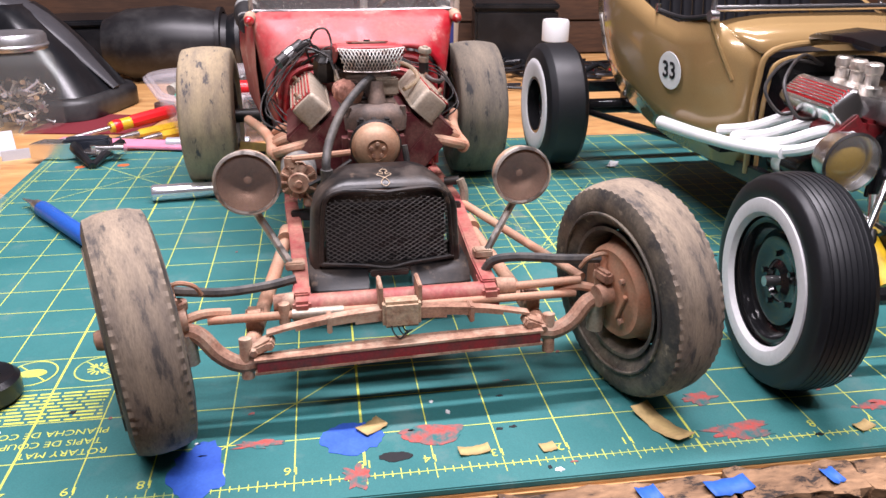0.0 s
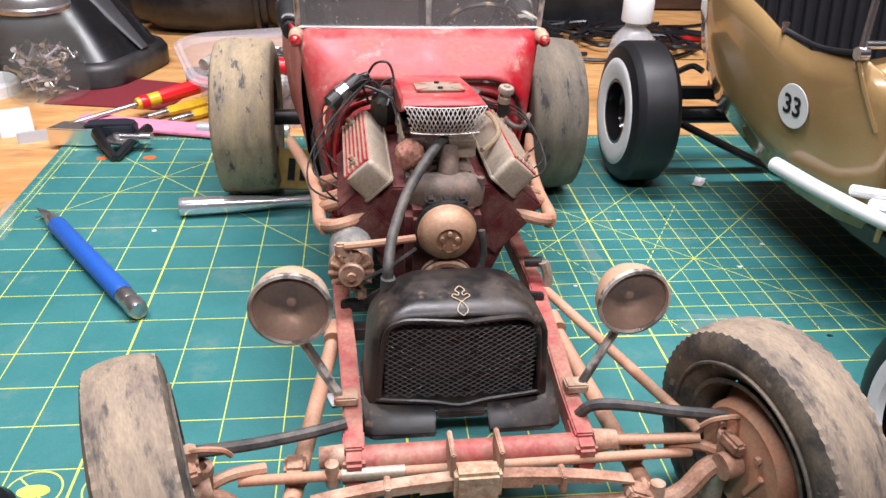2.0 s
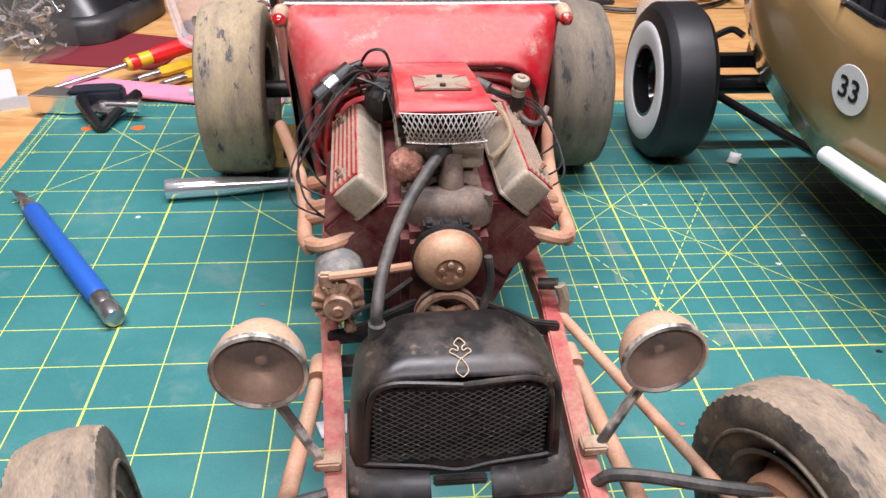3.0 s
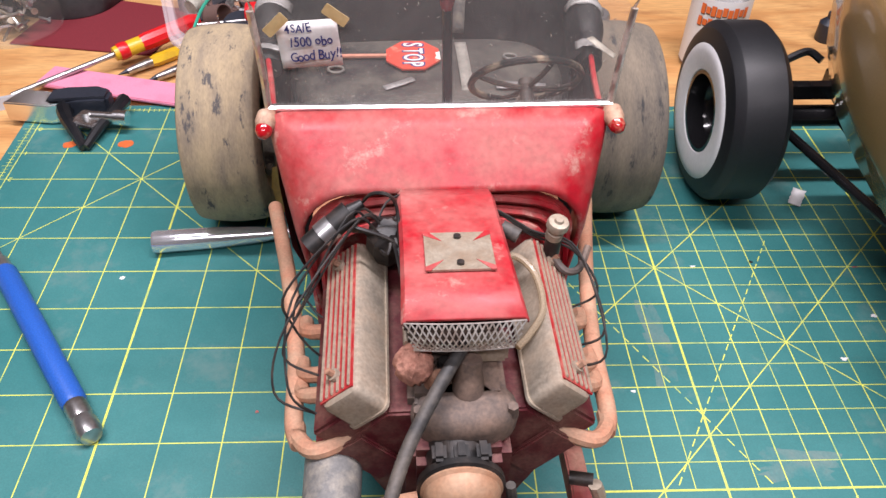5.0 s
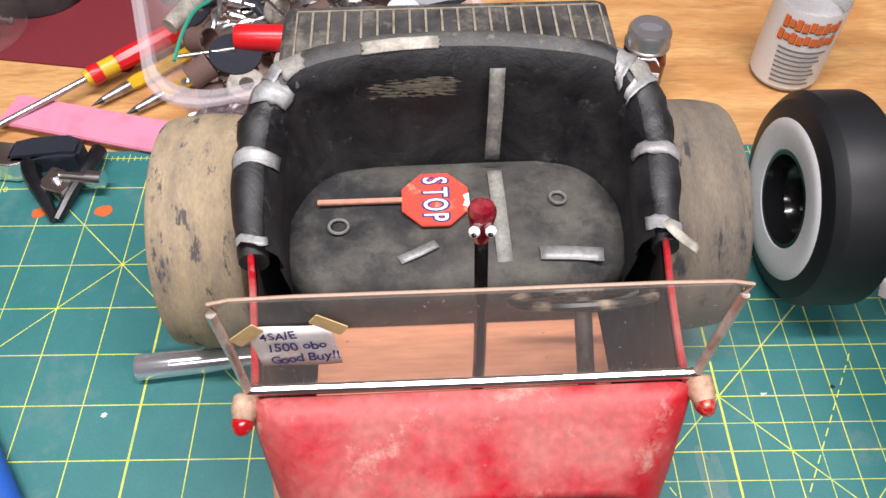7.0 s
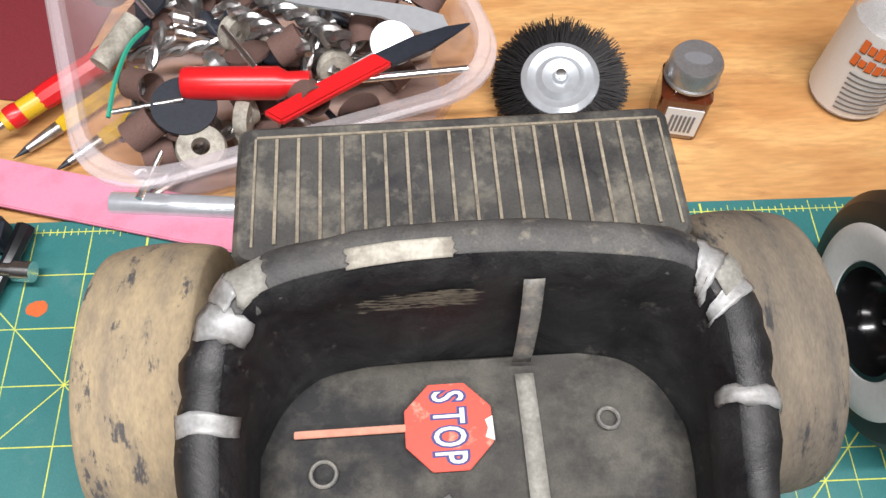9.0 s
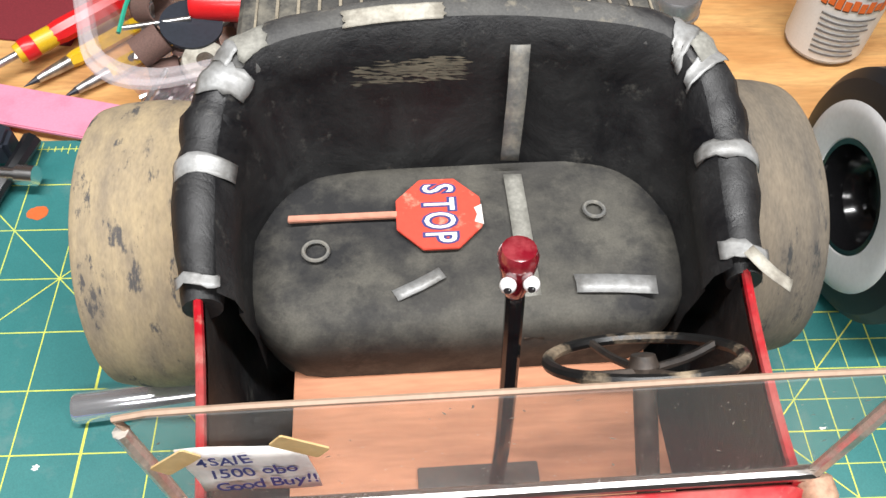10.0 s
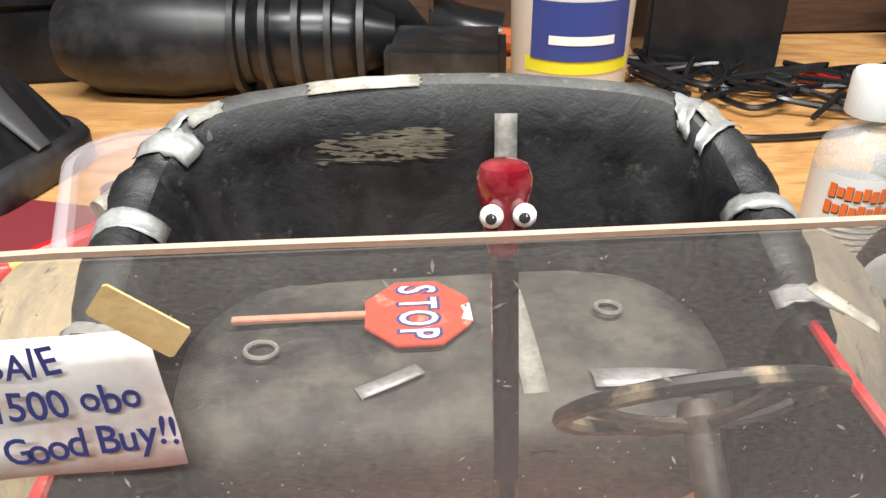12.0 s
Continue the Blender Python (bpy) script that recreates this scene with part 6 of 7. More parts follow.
def slick_wheel(parent, x, y, r, w, side):
    """A wide slick with a flat tread, bevelled shoulders and a broad dished whitewall."""
    h = w / 2
    wheel = part("wheel", lathe(B(), [(r * 0.44, -h * 0.8), (r * 0.46, -h), (r * 0.42, -h), (r * 0.40, 0), (r * 0.42, h), (r * 0.46, h), (r * 0.44, h * 0.8)], seg=48), M_GLOSSBLACK, parent)
    wheel.matrix_basis = pose(x * MM, y * MM, r * MM)
    prof = [(r * 0.45, -h * 0.9), (r * 0.62, -h - 0.6), (r * 0.80, -h - 0.8), (r * 0.92, -h * 0.93), (r * 0.985, -h * 0.72), (r, -h * 0.66), (r, h * 0.66), (r * 0.985, h * 0.72), (r * 0.92, h * 0.93), (r * 0.80, h + 0.8), (r * 0.62, h + 0.6), (r * 0.45, h * 0.9)]
    part("tyre", lathe(B(), prof, seg=96, closed=True), M_BLACKTYRE, wheel, "clean wide black slick tyre", smooth=22)
    part("whitewall", lathe(B(), [(r * 0.44, side * (h - 1.4)), (r * 0.47, side * (h + 0.4)), (r * 0.56, side * (h + 1.2)), (r * 0.66, side * (h + 1.6)), (r * 0.735, side * (h + 1.5)), (r * 0.765, side * (h + 0.5))], seg=64), M_WHITE, wheel, "broad white sidewall band")
    part("wheel_disc", lathe(B(), [(r * 0.42, side * h * 0.5), (r * 0.38, side * h * 0.1), (r * 0.30, -side * h * 0.1), (r * 0.16, 0), (r * 0.12, side * h * 0.2), (0, side * h * 0.2)], seg=40), M_GLOSSBLACK, wheel)
    for k in range(5):
        a = k * math.tau / 5
        c = V(-side * h * 0.05, 0.23 * r * math.cos(a), 0.23 * r * math.sin(a))
        part("lug_nut", rod(B(), c, c + V(side * 3, 0, 0), 1.2, seg=6), M_CHROME, wheel)


slick_wheel(gold, -107, 202, 48, 31, -1)
slick_wheel(gold, 107, 202, 48, 31, 1)

# ---- things lying on the mat and on the bench ----


def blob(name, label, category, cx, cy, rx, ry, mat, seed, z=0.12, group="", rough=0.35):
    """A dried blot with an uneven outline."""
    out = []
    for k in range(36):
        a = k * math.tau / 36
        f = 1 + rough * noise.noise(V(math.cos(a) * 1.6 + seed, math.sin(a) * 1.6, seed)) + rough * 0.5 * noise.noise(V(math.cos(a) * 5, math.sin(a) * 5 + seed, seed))
        out.append((rx * f * math.cos(a), ry * f * math.sin(a)))
    ob = part(name, slab(B(), out, 0.02, z + 0.1), mat)
    ob.matrix_basis = pose(cx * MM, cy * MM, 0)
    return tagged(ob, label, category, group)


def scrap(name, label, category, x, y, w, h, mat, rz, seed, curl=2.0, z=0.2, parent=None):
    """A small curled piece of tape or paper."""
    loops = []
    for i in range(9):
        t = i / 8 - 0.5
        jag = lambda q: 0.12 * h * noise.noise(V(i * 0.9 + seed, q, seed))
        loops.append([V(t * w, -h / 2 + jag(1), z + curl * t * t * 4 + 0.3 * noise.noise(V(i, seed, 0))), V(t * w, 0, z + curl * t * t * 3.4), V(t * w, h / 2 + jag(2), z + curl * t * t * 4)])
    ob = part(name, rings(B(), loops, close=False, caps=False), mat)
    ob.modifiers.new("thickness", "SOLIDIFY").thickness = 0.0003
    ob.matrix_basis = pose(x * MM, y * MM, 0, 0, 0, rz)
    return tagged(ob, label, category)


blots = "paint blots on the mat"
blob("paint_blot", "dried bright blue paint blot on the mat", "paint blot", -60, -166, 10, 15, M_BLUEPAINT, 1, group=blots)
blob("paint_blot", "dried bright blue paint blot on the mat", "paint blot", -5, -154, 12, 10, M_BLUEPAINT, 2, group=blots)
blob("paint_blot", "dried red paint blot on the mat", "paint blot", 27, -156, 13, 6.5, M_REDPAINT, 3, group=blots)
blob("paint_blot", "smeared red paint blot on the mat", "paint blot", 148, -171, 15, 4.5, M_REDPAINT, 4, group=blots, rough=0.8)
blob("paint_blot", "smeared red paint blot on the mat", "paint blot", 140, -148, 7, 3.5, M_REDPAINT, 5, group=blots, rough=0.8)
blob("paint_blot", "smeared red paint blot on the mat", "paint blot", 212, -163, 9, 3, M_REDPAINT, 6, group=blots, rough=0.8)
blob("paint_blot", "faint red paint blot on the mat", "paint blot", -3, -177, 5, 6, M_REDPAINT, 7, group=blots, rough=0.8)
blob("paint_blot", "smeared red paint blot on the mat", "paint blot", -40, -153, 8, 2.5, M_REDPAINT, 8, group=blots, rough=0.9)
blob("paint_blot", "black paint blot on the mat", "paint blot", 12, -168, 6, 3, M_BLACKPRINT, 9, group=blots)
blob("paint_blot", "round orange paint dot on the mat", "paint blot", -203.5, 237, 4, 3.2, M_ORANGEPAINT, 10, group=blots, rough=0.2)
blob("paint_blot", "round orange paint dot on the mat", "paint blot", -170, 238, 4.6, 3.8, M_ORANGEPAINT, 11, group=blots, rough=0.2)
blob("paint_blot", "pale pinkish overspray stain on the mat", "paint blot", 116, 76, 7, 26, M_OVERSPRAY, 12, group=blots, z=-0.08, rough=0.9)
blob("paint_blot", "pale pinkish overspray stain on the mat", "paint blot", 160, 10, 22, 7, M_OVERSPRAY, 13, group=blots, z=-0.08, rough=0.9)
rng = random.Random(12)
for k in range(46):
    blob("paint_fleck", "tiny fleck of dried paint on the mat", "paint fleck", rng.uniform(-150, 240), rng.choice((rng.uniform(-185, -120), rng.uniform(-120, 200))), rng.uniform(0.5, 1.7), rng.uniform(0.4, 1.2), rng.choice((M_REDPAINT, M_REDPAINT, M_BLACKPRINT, M_LABEL)), 20 + k, group="paint flecks on the mat", rough=0.6)
scrap("tape_scrap", "torn scrap of tan masking tape on the mat", "tape scrap", 117, -164, 26, 9, M_TANPAPER, -68, 3, 3.0)
scrap("tape_scrap", "small scrap of yellowed tape on the mat", "tape scrap", 4, -149, 11, 7, M_TANPAPER, 38, 5, 0.8, 0.5)
scrap("tape_scrap", "small scrap of yellowed tape on the mat", "tape scrap", 69, -171, 6, 5, M_TANPAPER, 10, 7, 0.5)
scrap("tape_scrap", "small scrap of tan tape on the mat", "tape scrap", 41, -169, 12, 5, M_TANPAPER, 5, 9, 1.0)
scrap("tape_scrap", "small scrap of yellowed tape on the mat", "tape scrap", 196, -176, 8, 5, M_TANPAPER, 20, 11, 0.8)
scrap("paper_scrap", "white paper scrap on the mat", "paper scrap", 222, 183, 16, 7, M_LABEL, 58, 13, 1.5)
scrap("paper_scrap", "pale blue paper scrap under the car", "paper scrap", -26, -40, 14, 9, M_LABEL, 20, 15, 1.0)
for x, w in ((42, 16), (98, 11), (128, 24), (168, 8), (-30, 18)):
    ob = scrap("blue_tape", "torn blue painter's tape on the bench edge", "tape scrap", x, -199, w * 0.7, 8, M_BLUETAPE, 8, x, 1.0, 0.6)
    ob.location.z = -0.0032

# hobby knife
knife = thing("hobby_knife", "hobby knife with a blue knurled grip lying on the mat", "knife", -127, 25, 5.6, math.degrees(math.atan2(116, -84)))
part("grip", lathe(B(), [(0, 20), (4.8, 20), (5.4, 22), (5.4, 118), (4.6, 120), (0, 120)], axis=(1, 0, 0), seg=24), M_BLUEPLASTIC, knife)
part("collet", lathe(B(), [(0, 0), (4.4, 0.5), (5.2, 3), (5.2, 9), (4.4, 11), (5.0, 13), (4.8, 20)], axis=(1, 0, 0), seg=12), M_STEEL, knife, "faceted steel end")
part("nose", lathe(B(), [(4.6, 120), (4.2, 128), (2.2, 132), (0, 132)], axis=(1, 0, 0), seg=16), M_STEEL, knife)
part("blade", slab(B(), [(130, -2.6), (140, -2.4), (150, 2.4), (131, 2.6)], -0.3, 0.3), M_STEEL, knife)

# chrome tool under the car and steel tube by the pink strip
tool = thing("chrome_handle", "polished chrome tool handle lying under the car", "tool", -130, 142, 6.2, 6)
part("shaft", lathe(B(), [(0, 0), (5.4, 0), (6.0, 1.5), (5.6, 30), (4.4, 52), (3.0, 62), (2.6, 110), (0, 110)], axis=(1, 0, 0), seg=28), M_HANDLE, tool)
pipe = thing("steel_tube", "bright zinc steel tube lying on the bench", "tube", -144, 288, 3.6, -5)
part("barrel", lathe(B(), [(3.4, 0), (5.4, 0), (5.6, 1), (5.6, 70), (5.4, 71), (3.4, 71), (3.2, 1)], axis=(1, 0, 0), seg=24, closed=True), M_ZINC, pipe)
pink = thing("pink_strip", "flat pink plastic strip lying across the mat edge", "strip", -160, 292, 1.5, -14.5)
part("strip", box(B(), (0, 0, 1.2), (170, 24, 2.4)), M_PINK, pink, bevel=0.6)

# pliers with dark grips on the mat corner
pliers = thing("spring_clamp", "chrome spring clamp with dark plastic grips on the mat corner", "clamp", -200, 268, 0, 0)
plate_shape = [(-48, -6), (-40, 10), (-14, 6), (4, 10), (10, 2), (-8, -6), (-20, -10)]
part("handle_plate", rings(B(), [[V(x, y, z) for x, y in plate_shape] for z in (1.0, 14.0)]), M_CHROME, pliers, "bright bent steel handle", bevel=0.8)
part("grip", rings(B(), [[V(x, y + dy, 10 + dz) for dy, dz in ((-h, -8), (h, -8), (h, 6), (-h, 6))] for x, y, h in ((-22, 0, 7), (-12, 2, 8.5), (6, 4, 8), (15, 2, 6))]), M_DARKSTEEL, pliers, "dark navy plastic grip", bevel=2)
part("jaw", tube(B(), [(-14, 0, 10), (-8, -14, 9), (0, -26, 6), (8, -38, 3)], 4.2, 8, radii=(5.5, 2.6)), M_BLACKPLASTIC, pliers)
part("jaw", tube(B(), [(22, 6, 9), (19, -8, 9), (14, -22, 7), (9, -38, 3)], 4.2, 8, radii=(4.2, 2.6)), M_BLACKPLASTIC, pliers)
part("jaw_plate", box(B(), (6, -17, 9), (17, 15, 3), turned(0, 0, -20)), M_CHROME, pliers, bevel=0.8)
part("pivot", rod(B(), (4, -14, 10), (29, -17, 10), 3.2, seg=18), M_CHROME, pliers)
part("pivot_head", rod(B(), (22, -16.2, 10), (30, -17.1, 10), 4.6, seg=18), M_CHROME, pliers)
part("rivet", rod(B(), (5, -16, 10), (5, -16, 13.5), 2.6, seg=14), M_CHROME, pliers)

# screwdriver, yellow pencils, red cloth
driver = thing("screwdriver", "red and yellow handled screwdriver lying on the bench", "screwdriver", -249, 296, 4, 0)
driver.matrix_basis = pose(-0.2549, 0.288, 0.003, 0, -5, 38)
part("shank", rod(B(), (0, 0, 0), (72, 0, 0), 1.9), M_STEEL, driver)
part("collar", lathe(B(), [(0, 70), (4.6, 70), (5.4, 74), (5.4, 90), (0, 90)], axis=(1, 0, 0), seg=20), M_YELLOW, driver)
part("collar_stripe", lathe(B(), [(5.6, 73), (6, 75), (6, 78), (5.6, 80)], axis=(1, 0, 0), seg=20), M_REDPLASTIC, driver)
part("handle", lathe(B(), [(0, 88), (5.2, 88), (6.2, 94), (6.4, 128), (5.2, 134), (0, 135)], axis=(1, 0, 0), seg=10), M_REDPLASTIC, driver)
for x, y, rz in ((-193, 318, 44), (-172, 310, 42)):
    pencil = thing("paint_brush", "yellow handled brush with a steel tip on the bench", "brush", x, y, 2, rz, group="yellow brushes")
    part("handle", lathe(B(), [(0, 22), (3.4, 22), (4.2, 26), (4.2, 66), (3.4, 70), (0, 70)], axis=(1, 0, 0), seg=6), M_YELLOW, pencil)
    part("ferrule", lathe(B(), [(2.0, 4), (2.8, 12), (3.4, 22)], axis=(1, 0, 0), seg=12), M_STEEL, pencil)
    part("bristles", lathe(B(), [(0, -4), (1.8, 4), (2.0, 6)], axis=(1, 0, 0), seg=10), M_DARKSTEEL, pencil)
cloth = part("red_shop_cloth", slab(B(), [(-60, -40), (46, -42), (54, 30), (-52, 44)], 0.3, 1.3), M_REDCLOTH, bevel=0.3)
cloth.matrix_basis = pose(-0.222, 0.398, -0.003, 0, 0, -8)
tagged(cloth, "dark red cloth square on the bench", "cloth")


def jar(name, x, y, r, h, label):
    ob = thing(name, label, "jar", x, y, -3)
    g = part("glass", lathe(B(), [(0, 1), (r - 3, 1), (r, 5), (r, h * 0.70), (r - 2, h * 0.78), (r - 7, h * 0.83), (r - 7, h * 0.9)], axis=(0, 0, 1), seg=48), M_JARGLASS, ob, "clear glass")
    g.visible_shadow = False
    lid = part("lid", lathe(B(), [(r - 6, h * 0.84), (r - 4, h * 0.84), (r - 3.6, h * 0.86), (r - 4, h * 0.97), (r - 6, h), (0, h)], axis=(0, 0, 1), seg=48), M_TINLID, ob, "dull tin screw lid")
    part("lid_band", lathe(B(), [(r - 3.8, h * 0.86), (r - 2.6, h * 0.87), (r - 2.6, h * 0.885), (r - 3.8, h * 0.9)], axis=(0, 0, 1), seg=48), M_TINLID, lid)
    pick = random.Random(3)
    for k in range(80):
        a, q, z = pick.uniform(0, math.tau), r * 0.75 * math.sqrt(pick.random()), pick.uniform(4, h * 0.5)
        c = V(q * math.cos(a), q * math.sin(a), z)
        d = V(pick.uniform(-1, 1), pick.uniform(-1, 1), pick.uniform(-0.6, 0.9)).normalized()
        n = pick.uniform(3.5, 9)
        part("small_screw", lathe(B(), [(0, -n), (2.6, -n), (2.2, -n + 1.6), (1.1, -n + 2), (1.0, n - 1), (0, n)], c, d, 8), pick.choice((M_STEEL, M_DULLCHROME, M_ALU, M_STEEL, M_TUBRIM, M_STEEL)), ob)
    return ob


jar("mason_jar", -288, 388, 33, 90, "glass jar of small screws with a tin lid")
cap = thing("glass_vial", "small clear glass vial lying on the mat", "vial", -226, 112, 5.2, 100)
v = part("vial", lathe(B(), [(0, 0), (4.6, 0), (5.2, 1.5), (5.2, 26), (4.4, 28), (4.4, 30), (5, 31), (5, 34), (0, 34)], axis=(1, 0, 0), seg=20), M_JARGLASS, cap)
v.visible_shadow = False
roller = thing("small_tyre", "small black rubber tyre lying on the mat", "tyre", -152, -106, 0.2)
part("rubber", lathe(B(), [(7, 1), (12, 0), (14, 2), (14, 9), (12, 11), (7, 10), (6, 5)], axis=(0, 0, 1), seg=40, closed=True), M_BLACKPLASTIC, roller)
part("rim", lathe(B(), [(6.5, 8), (5, 8.6), (3, 7), (2.6, 9), (0, 9)], axis=(0, 0, 1), seg=28), M_RUBBERHOSE, roller)
dish = thing("plastic_dish", "white translucent plastic cap on the bench", "cap", -345, 400, -3)
part("cap", lathe(B(), [(0, 12), (24, 12), (27, 9), (28, 0), (27, 0), (26, 8), (0, 10.5)], axis=(0, 0, 1), seg=36), M_LABEL, dish)
for x, y, w, h, tilt in ((-281, 292, 24, 26, 35), (-262, 280, 28, 10, 8)):
    card = thing("plastic_scrap", "piece of white plastic packaging on the bench", "packaging", x, y, -3, 25, group="packaging scraps")
    body = part("flap", box(B(), (0, 0, h / 3), (w, 2.2, h)), M_GREYPALE, card, bevel=0.6)
    body.rotation_euler = (radians(-tilt), 0, 0)

# plastic tub of rotary tool bits
tub = thing("plastic_tub", "milky plastic tub full of rotary tool bits", "tub", -72, 367, -3, 17.5)


def tub_loop(z, g, r=34):
    return [V(x, y, z) for x, y in rounded(-95 + g, -80 + g, 95 - g, 80 - g, r, 6)]


def in_tub(x, y, z):
    """A place on the bench, in the tub's own frame."""
    return turned(0, 0, -17.5) @ V(x + 72, y - 367, z + 3)


walls = part("tub_wall", rings(B(), [tub_loop(0, 20, 26), tub_loop(2, 17, 28), tub_loop(42, 6.5), tub_loop(42, 7.5), tub_loop(3, 18.5, 27)], caps=False), M_TUB, tub, smooth=50)
tub_rim = part("tub_rim", rings(B(), [tub_loop(42, 6.5), tub_loop(43, 1.5), tub_loop(44, 0), tub_loop(46.5, 0), tub_loop(47.5, 2), tub_loop(49, 2.6), tub_loop(49.5, 4), tub_loop(49, 6.4), tub_loop(42, 7.5)], caps=False), M_TUBRIM, tub, "cloudy rolled rim", smooth=40)
tub_rim.visible_shadow = False
part("tub_base", slab(B(), rounded(-74, -59, 74, 59, 24), 1, 2.5), M_TUB, tub)
walls.visible_shadow = False
pick = random.Random(8)
for k in range(105):
    c = V(pick.uniform(-66, 66), pick.uniform(-52, 52), pick.uniform(6, 36))
    a = pick.uniform(0, math.pi)
    d = V(math.cos(a), math.sin(a), pick.uniform(-0.25, 0.25)).normalized()
    kind = k % 7
    mat_bit = pick.choice((M_STEEL, M_CHROME, M_DULLCHROME, M_DARKSTEEL))
    if kind < 3:
        n = pick.uniform(14, 26)
        bit = part("tool_bit", lathe(B(), [(0, -n), (1.6, -n), (1.6, n * 0.3), (3.2, n * 0.4), (3.6, n * 0.8), (0, n)], c, d, 10), mat_bit, tub)
    elif kind == 3:
        part("sanding_drum", lathe(B(), [(6, -7), (7, -7), (7, 7), (6, 7), (5.6, 0)], c, d, 18, closed=True), M_SANDING, tub)
    elif kind == 4:
        n = pick.uniform(20, 34)
        bm = B()
        for q in (0, math.pi):
            tube(bm, [c + d * (-n + 2 * n * i / 16) + 1.6 * (math.cos(q + i * 1.1) * frame_of(d)[0] + math.sin(q + i * 1.1) * frame_of(d)[1]) for i in range(17)], 1.5, 6, 2)
        part("drill_bit", bm, M_STEEL, tub)
    elif kind == 5:
        part("grinding_disc", lathe(B(), [(0, -1), (11, -0.8), (11, 0.8), (0, 1)], c, (d.x * 0.4, d.y * 0.4, 1), 24), pick.choice((M_DARKSTEEL, M_SANDING)), tub)
    else:
        part("polishing_pad", lathe(B(), [(2, -3), (8, -3), (9, 0), (8, 3), (2, 3)], c, d, 20, closed=True), pick.choice((M_PALETAPE, M_STEEL)), tub)
def flute(name, a, b, r, turns, mat_, label=""):
    """A twisted drill between two places."""
    axis = b - a
    x, y = frame_of(axis.normalized())[:2]
    bm = B()
    for q in (0, math.pi):
        tube(bm, [a + axis * (i / 24) + r * 0.55 * (math.cos(q + i * turns) * x + math.sin(q + i * turns) * y) for i in range(25)], r * 0.62, 6, 2)
    part(name, bm, mat_, tub, label)


low, high = in_tub(-105, 324, 43), in_tub(-46, 322, 43)
rd = part("red_driver", lathe(B(), [(0, 0), (6.8, 0.6), (7.4, 3), (7.4, 42), (5.2, 46), (5.6, 56), (0, 57)], low, (high - low).normalized(), 24), M_REDPLASTIC, tub, "red screwdriver handle")
part("driver_shank", rod(B(), high, in_tub(20, 327, 44), 1.7), M_CHROME, rd)
kn = part("red_cutter", rings(B(), [[in_tub(x, y, z) + V(*o) for o in ((-3, 4, 0), (3, -4, 0), (3, -4, 4), (-3, 4, 4))] for x, y, z in ((-64, 301, 44), (-40, 315, 46), (-17, 329, 47))]), M_REDPLASTIC, tub, "red handled cutter across the bits", bevel=1)
part("cutter_blade", rings(B(), [[in_tub(x, y, 47.5) + V(*o) * w for o in ((-3, 4, 0), (3, -4, 0), (3, -4, 2), (-3, 4, 2))] for x, y, w in ((-17, 329, 1), (0, 338, 1.1), (14, 346, 0.6), (22, 350, 0.1))]), M_DARKSTEEL, kn)
part("steel_plate", rings(B(), [[in_tub(x, y, 45) + V(*o) for o in ((0, -w, 0), (0, w, 0), (0, w, 1.4), (0, -w, 1.4))] for x, y, w in ((-72, 372, 2.5), (-20, 362, 5), (0, 354, 9), (12, 351, 6))]), M_ZINC, tub, "bright flat steel blade")
part("cut_off_disc", lathe(B(), [(0, -0.8), (14, -0.8), (14, 0.8), (0, 0.8)], in_tub(-104, 314, 40), (0.1, -0.2, 1), 36), M_DARKSTEEL, tub, "black cut-off disc")
part("grinding_stone", lathe(B(), [(4, -3), (10, -3), (11, 0), (10, 3), (4, 3)], in_tub(-97, 297, 32), (0.1, -0.3, 1), 30, closed=True), M_PALETAPE, tub, "worn grey grinding stone")
part("mirror_disc", lathe(B(), [(0, 0.6), (10, 0.6), (10.4, 0), (0, -0.6)], in_tub(-13, 343, 44), (0, -0.5, 1), 32), M_ZINC, tub, "bright round steel disc")
for x, y, z, dx, dy in ((-124, 326, 40, 0.6, -0.7), (-122, 305, 36, 1, 0.2), (-50, 316, 42, 0.3, -1), (-60, 345, 42, 1, 0.1), (5, 372, 43, 0.5, 0.3)):
    part("sanding_drum", lathe(B(), [(6.4, -7), (7.2, -7), (7.2, 7), (6.4, 7), (6.2, 0)], in_tub(x, y, z), (dx, dy, 0.35), 24, closed=True), M_SANDING, tub)
flute("drill_bit", in_tub(-90, 368, 45), in_tub(-50, 339, 45), 3.4, 1.0, M_STEEL)
flute("drill_bit", in_tub(-78, 374, 46), in_tub(-33, 343, 46), 3.8, 0.9, M_STEEL)
part("mandrel", rod(B(), in_tub(-90, 355, 44), in_tub(-72, 326, 49), 1.5), M_CHROME, tub)
part("mandrel", rod(B(), in_tub(-134, 311, 41), in_tub(-104, 316, 42), 1.2), M_STEEL, tub)
part("green_wire", tube(B(), [in_tub(-124, 356, 44), in_tub(-130, 343, 46), in_tub(-134, 326, 44), in_tub(-136, 309, 40)], 1.1, 6), M_GREENWIRE, tub)
part("wooden_cork", rod(B(), in_tub(-144, 338, 40), in_tub(-131, 361, 44), 5), M_PALETAPE, tub, "pale felt polishing cone")

